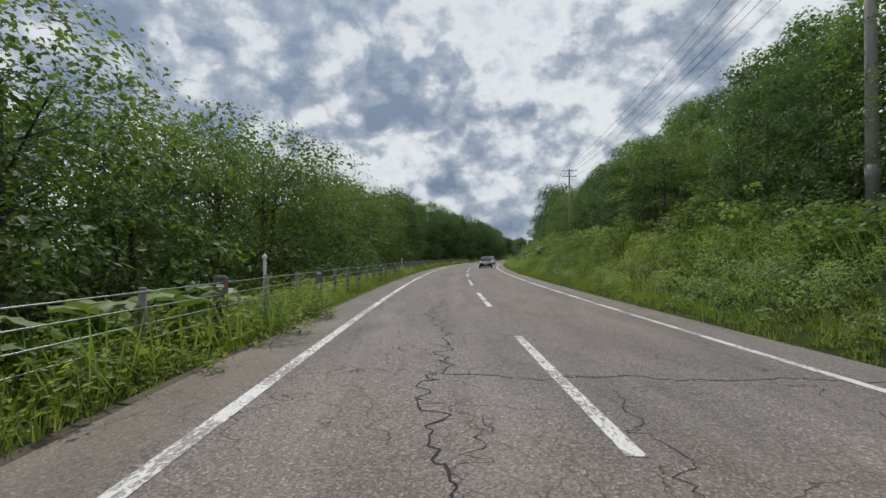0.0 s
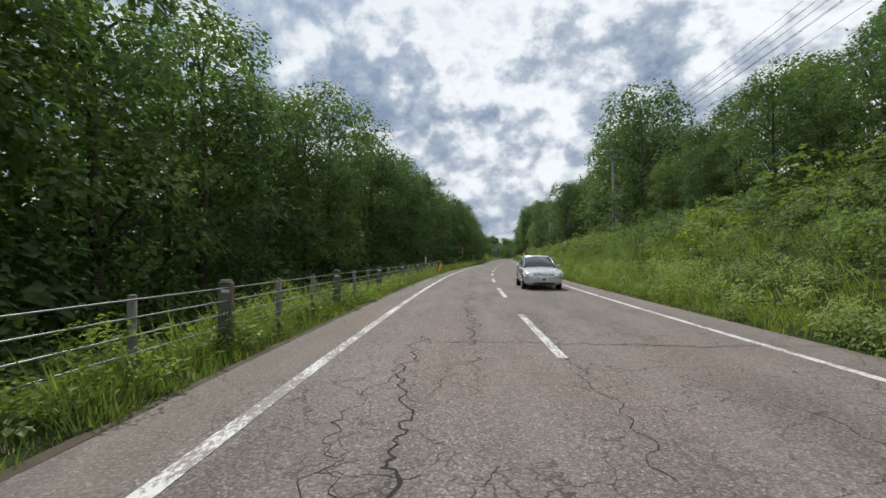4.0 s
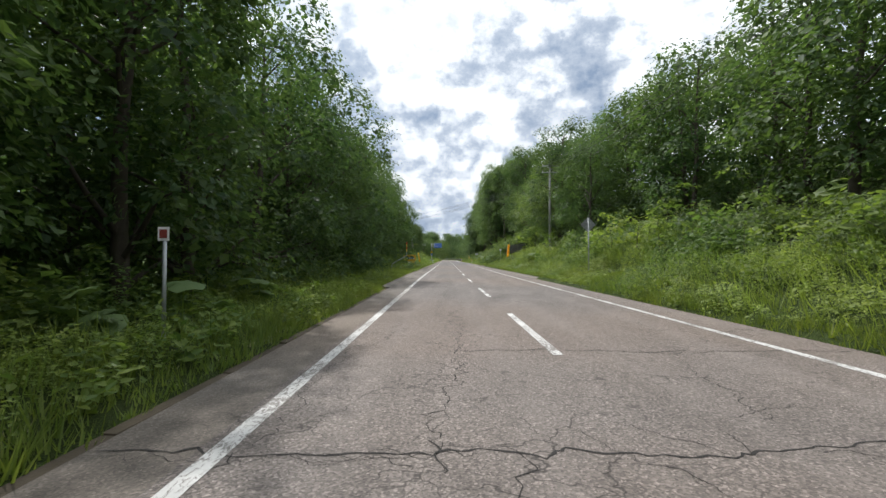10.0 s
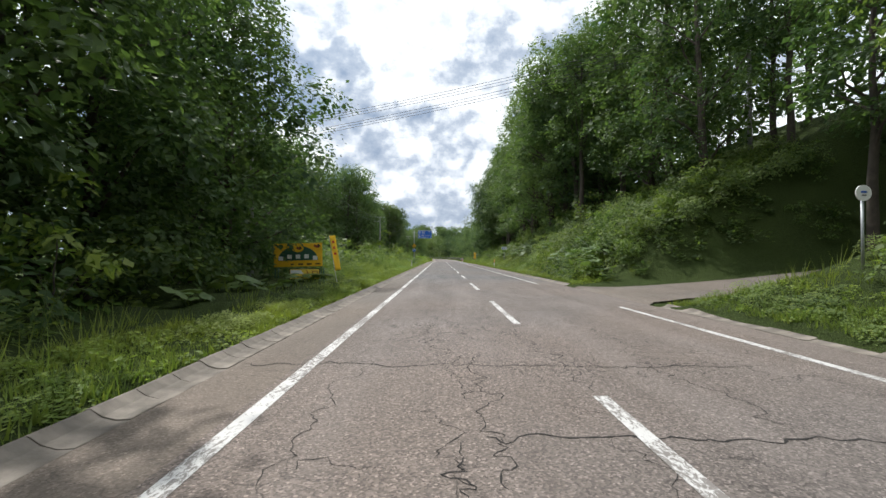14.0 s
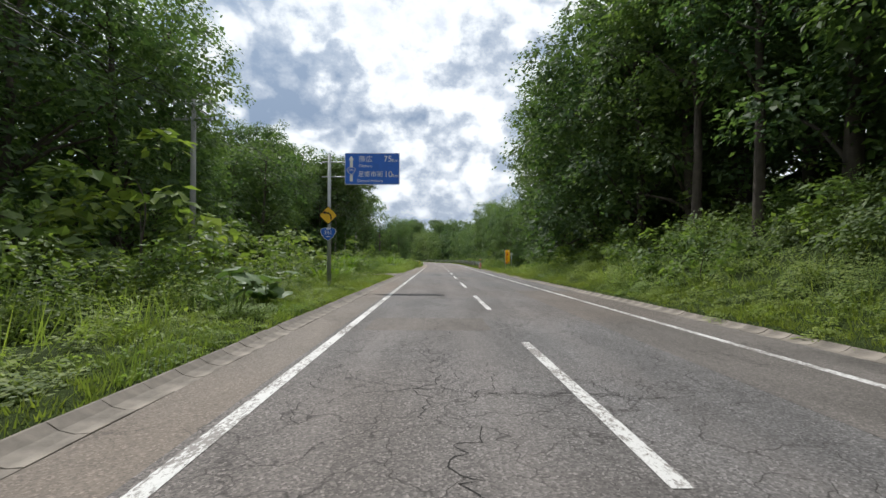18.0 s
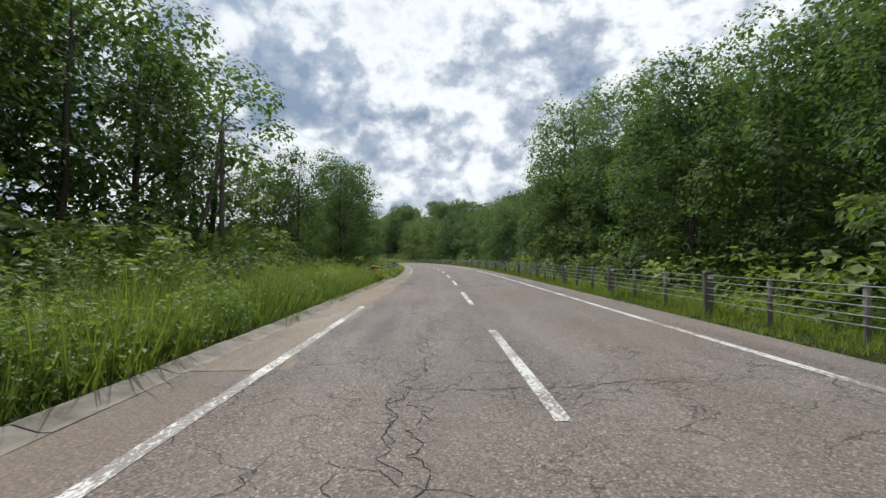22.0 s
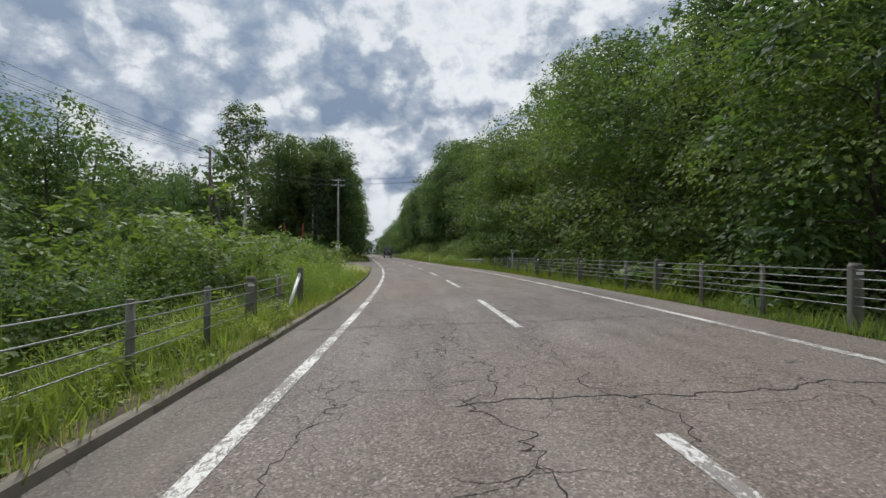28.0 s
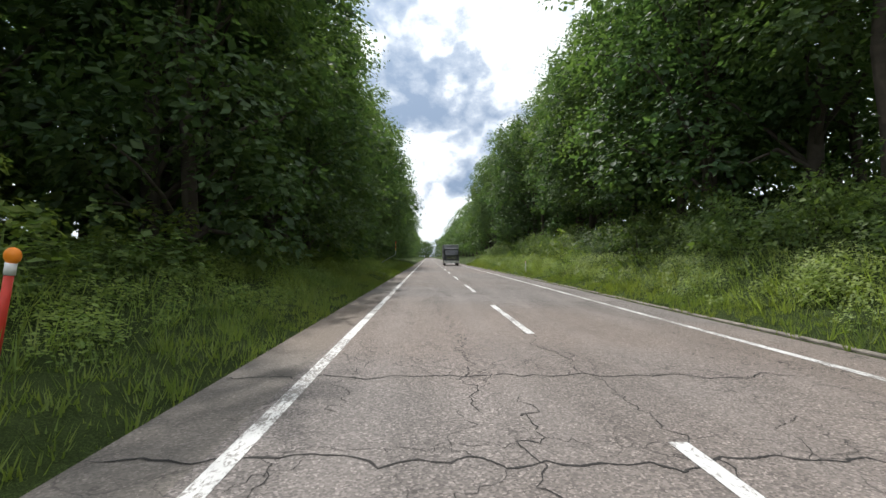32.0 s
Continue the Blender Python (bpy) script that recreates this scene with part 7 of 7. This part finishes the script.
hay("cut_grass", 805, 42000, 511, 528.5, -8.2, -4.45, "pale mown grass lying in swaths at the junction")
hay("cut_grass", 801, 16000, 503, 513, -6.4, -4.45, "pale mown grass lying in swaths beside the kerb")
grass("short_grass", 808, 26000, 503, 528.5, -8.2, -4.4, 0.03, 0.10, 0.007, WEED, "short green stubble between the swaths")
grass("cut_grass", 802, 1500, 355, 362, 5.0, 7.2, 0.03, 0.08, 0.02, GRASS_DRY, "pale mown grass on the verge")
grass("dry_grass", 803, 5000, -8, 185, -5.0, -4.25, 0.04, 0.16, 0.012, GRASS_DRY, "dry yellowed grass at the road's edge")
grass("dry_grass", 806, 9000, 405, 516, -4.72, -4.36, 0.06, 0.2, 0.012, GRASS_DRY, "dry grass hanging over the kerb")
grass("kerb_grass", 807, 13000, 405, 516, -4.9, -4.33, 0.06, 0.24, 0.012, GRASS, "green grass tufts over the kerb")
grass("dry_grass", 804, 3500, 405, 516, -5.0, -4.4, 0.04, 0.18, 0.012, GRASS_DRY, "dry yellowed grass at the road's edge")


# ---- vehicles ----
def loft(sections, close=True):
    """Skins a row of rings (each a list of points)."""
    n = len(sections[0])
    v = [p for s in sections for p in s]
    f = [(i * n + j, i * n + (j + 1) % n, (i + 1) * n + (j + 1) % n, (i + 1) * n + j) for i in range(len(sections) - 1) for j in range(n)]
    if close:
        f += [tuple(range(n))[::-1], tuple(range((len(sections) - 1) * n, len(sections) * n))]
    return v, f


def ring(y, w, zb, zs, zt):
    half = [(0.0, zb), (0.72, zb), (0.94, zb + 0.08), (1.0, zb + 0.45 * (zs - zb)), (0.985, zs), (0.90, zs + 0.6 * (zt - zs)), (0.55, zt), (0.0, zt + 0.015)]
    right = [(x * w, y, z) for x, z in half]
    return right + [(-x, y, z) for x, y, z in right[-2:0:-1]]


def wheel(k, x, y, r):
    w = new("wheel")
    w.parent = k
    w.location = (x, y, r)
    out = 1 if x > 0 else -1
    bm = bmesh.new()
    bmesh.ops.create_cone(bm, cap_ends=True, segments=24, radius1=r, radius2=r, depth=0.20, matrix=pose(0, 0, 0, 0, 90))
    bmesh.ops.bevel(bm, geom=[e for e in bm.edges if e.calc_face_angle(0) > 1], offset=0.03, segments=2, affect="EDGES", profile=0.5)
    tyre = part("tyre", bm, RUBBER, k, smooth=True)
    tyre.location = (x, y, r)
    bm = bmesh.new()
    bmesh.ops.create_cone(bm, cap_ends=True, segments=20, radius1=r * 0.66, radius2=r * 0.60, depth=0.03, matrix=pose(out * 0.10, 0, 0, 0, out * 90))
    for i in range(7):
        box(bm, (0.02, 0.05, r * 0.55), pose(out * 0.118, 0, 0, i * 360 / 7) @ pose(0, 0, r * 0.32), 0.0)
    rim = part("rim", bm, CHROME, tyre)
    bpy.data.objects.remove(w)


def sedan(s, lat, paint, label, turn=0.0):
    """A four-door saloon, its nose towards the viewer's end of the road."""
    k = thing("car", stand(s, lat, at(s, lat).z + 0.002, turn), label, "car")
    W = 0.85
    rows = [(-2.32, 0.70, 0.34, 0.56, 0.66), (-2.28, 0.88, 0.25, 0.64, 0.755), (-2.15, 0.96, 0.21, 0.72, 0.81), (-1.90, 0.99, 0.20, 0.78, 0.865), (-1.4, 1.0, 0.20, 0.84, 0.93),
            (-0.95, 1.0, 0.20, 0.88, 0.985), (-0.2, 1.0, 0.20, 0.89, 0.99), (0.8, 1.0, 0.20, 0.90, 0.99), (1.5, 0.99, 0.20, 0.91, 1.02), (2.0, 0.96, 0.24, 0.90, 1.04), (2.22, 0.91, 0.30, 0.84, 1.0), (2.30, 0.80, 0.40, 0.72, 0.9)]
    v, f = loft([ring(y, w * W, a, b, c) for y, w, a, b, c in rows])
    body = link_mesh("body", v, f, paint, k, smooth=True)
    body.modifiers.new("edges", "BEVEL").width = 0.012

    def cab(y, w0, w1, z0, z1):
        return [(-w0, y, z0), (-w1 * 1.02, y, z0 + 0.75 * (z1 - z0)), (-w1 * 0.9, y, z1), (0, y, z1 + 0.012), (w1 * 0.9, y, z1), (w1 * 1.02, y, z0 + 0.75 * (z1 - z0)), (w0, y, z0)]
    cabs = [(-1.0, .72, .70, .93, .965), (-0.55, .75, .66, .94, 1.22), (-0.12, .76, .61, .95, 1.42), (0.4, .76, .60, .96, 1.50), (1.0, .75, .60, .96, 1.47), (1.45, .72, .61, .97, 1.30), (1.95, .66, .64, .98, 1.01)]
    v, f = loft([cab(*c) for c in cabs])
    link_mesh("window_glass", v, f, GLASS, k, "dark tinted glass", smooth=True)
    roof = [[(x * 1.005, y, z + 0.012) for x, y, z in cab(*c)[1:6]] + [(x * 0.97, y, z - 0.02) for x, y, z in cab(*c)[5:0:-1]] for c in cabs[2:5]]
    v, f = loft(roof)
    link_mesh("roof", v, f, paint, k, smooth=True)
    for sg in (-1, 1):
        rod_part("pillar", (sg * 0.735, -0.98, 0.95), (sg * 0.60, -0.10, 1.41), 0.026, paint, k, sides=8)
        rod_part("pillar", (sg * 0.765, 0.42, 0.95), (sg * 0.615, 0.42, 1.42), 0.026, paint, k, sides=8)
        rod_part("pillar", (sg * 0.70, 1.75, 0.98), (sg * 0.605, 1.10, 1.42), 0.036, paint, k, sides=8)
        box_part("mirror", (0.17, 0.09, 0.12), pose(sg * 0.91, -0.62, 1.02), paint, k, "", 0.03)
        bm = bmesh.new()
        for x, y, z in ((0.47, -2.335, 0.64), (0.47, -2.255, 0.785), (0.62, -2.09, 0.845), (0.80, -1.84, 0.885), (0.875, -1.98, 0.72), (0.80, -2.24, 0.60), (0.62, -2.325, 0.60)):
            bm.verts.new((sg * x, y, z))
            bm.verts.new((sg * x * 0.9, y * 0.92, z - 0.03))
        bmesh.ops.convex_hull(bm, input=bm.verts)
        part("headlamp", bm, LAMP_GLASS, k, "clear headlamp")
        for y in (-1.38, 1.32):
            bm = bmesh.new()
            bmesh.ops.create_cone(bm, cap_ends=True, segments=28, radius1=0.365, radius2=0.365, depth=0.02, matrix=pose(sg * 0.842, y, 0.33, 0, 90))
            part("wheel_arch", bm, BLACK, k, "dark wheel arch")
        box_part("fog_lamp", (0.12, 0.03, 0.06), pose(sg * 0.58, -2.285, 0.40, 0, 0, sg * 16), LAMP_GLASS, k)
        for y in (-0.05, 0.85):
            box_part("door_handle", (0.03, 0.20, 0.03), pose(sg * 0.855, y, 0.80), CHROME, k)
        box_part("side_trim", (0.015, 3.0, 0.03), pose(sg * 0.86, 0.1, 0.40), paint, k)
        for y in (-1.38, 1.32):
            wheel(k, sg * 0.765, y, 0.305)
    box_part("grille", (0.82, 0.06, 0.14), pose(0, -2.29, 0.665, -12), BLACK, k, "dark grille with chrome bars", 0.02)
    for i in range(4):
        box_part("grille_bar", (0.76, 0.02, 0.014), pose(0, -2.325 + i * 0.009, 0.615 + i * 0.036, -12), CHROME, k, "", 0.0)
    box_part("bonnet_trim", (0.86, 0.03, 0.025), pose(0, -2.275, 0.755), CHROME, k)
    box_part("air_intake", (0.9, 0.04, 0.09), pose(0, -2.30, 0.30), BLACK, k)
    plate = box_part("number_plate", (0.33, 0.015, 0.165), pose(0, -2.335, 0.47), WHITE, k, "white plate with plain bars", 0.004)
    box_part("plate_bar", (0.22, 0.006, 0.06), pose(0, -2.346, 0.45), GREEN_DARK, plate, "", 0.0)
    box_part("plate_bar", (0.14, 0.006, 0.03), pose(0, -2.346, 0.515), GREEN_DARK, plate, "", 0.0)
    for dx in (-0.35, 0.3):
        rod_part("wiper", (dx, -0.93, 0.985), (dx + 0.42, -0.86, 1.02), 0.008, BLACK, k, sides=5)
    return k


sedan(59.0, 1.95, CAR_BLACK, "black four-door saloon car driving towards the camera", 0)
sedan(86.0, 1.9, CAR_SILVER, "silver saloon car following in the oncoming lane", 0)


def lorry(s, lat):
    k = thing("lorry", stand(s, lat, at(s, lat).z + 0.002), "dark tall lorry in the oncoming lane", "lorry")
    bm = bmesh.new()
    box(bm, (2.3, 1.9, 2.1), pose(0, -2.6, 1.65), 0.12)
    part("cab", bm, TRUCK_DARK, k)
    box_part("windscreen", (2.0, 0.05, 0.85), pose(0, -3.56, 2.05, -4), GLASS, k, "", 0.02)
    box_part("visor", (2.1, 0.25, 0.10), pose(0, -3.62, 2.58), BLACK, k)
    box_part("grille", (1.5, 0.05, 0.45), pose(0, -3.57, 1.25), BLACK, k)
    for i in range(3):
        box_part("grille_bar", (1.5, 0.03, 0.05), pose(0, -3.60, 1.10 + i * 0.15), CHROME, k, "", 0.0)
    box_part("bumper", (2.35, 0.25, 0.35), pose(0, -3.58, 0.62), WHITE, k, "", 0.05)
    for sg in (-1, 1):
        box_part("headlamp", (0.35, 0.05, 0.18), pose(sg * 0.85, -3.70, 0.70), LAMP_GLASS, k)
        box_part("mirror", (0.12, 0.1, 0.45), pose(sg * 1.32, -3.4, 2.1), BLACK, k)
        for y in (-2.6, 1.2, 2.6):
            wheel(k, sg * 1.0, y, 0.48)
    box_part("cargo_box", (2.45, 6.2, 2.35), pose(0, 1.7, 2.15), GREY_PLATE, k, "grey cargo box", 0.05)
    box_part("chassis", (0.9, 8.5, 0.25), pose(0, 0.6, 0.75), BLACK, k)
    plate = box_part("number_plate", (0.44, 0.02, 0.22), pose(0, -3.72, 0.55), WHITE, k, "", 0.004)
    box_part("plate_bar", (0.3, 0.006, 0.08), pose(0, -3.733, 0.54), GREEN_DARK, plate, "", 0.0)


lorry(617, 1.8)
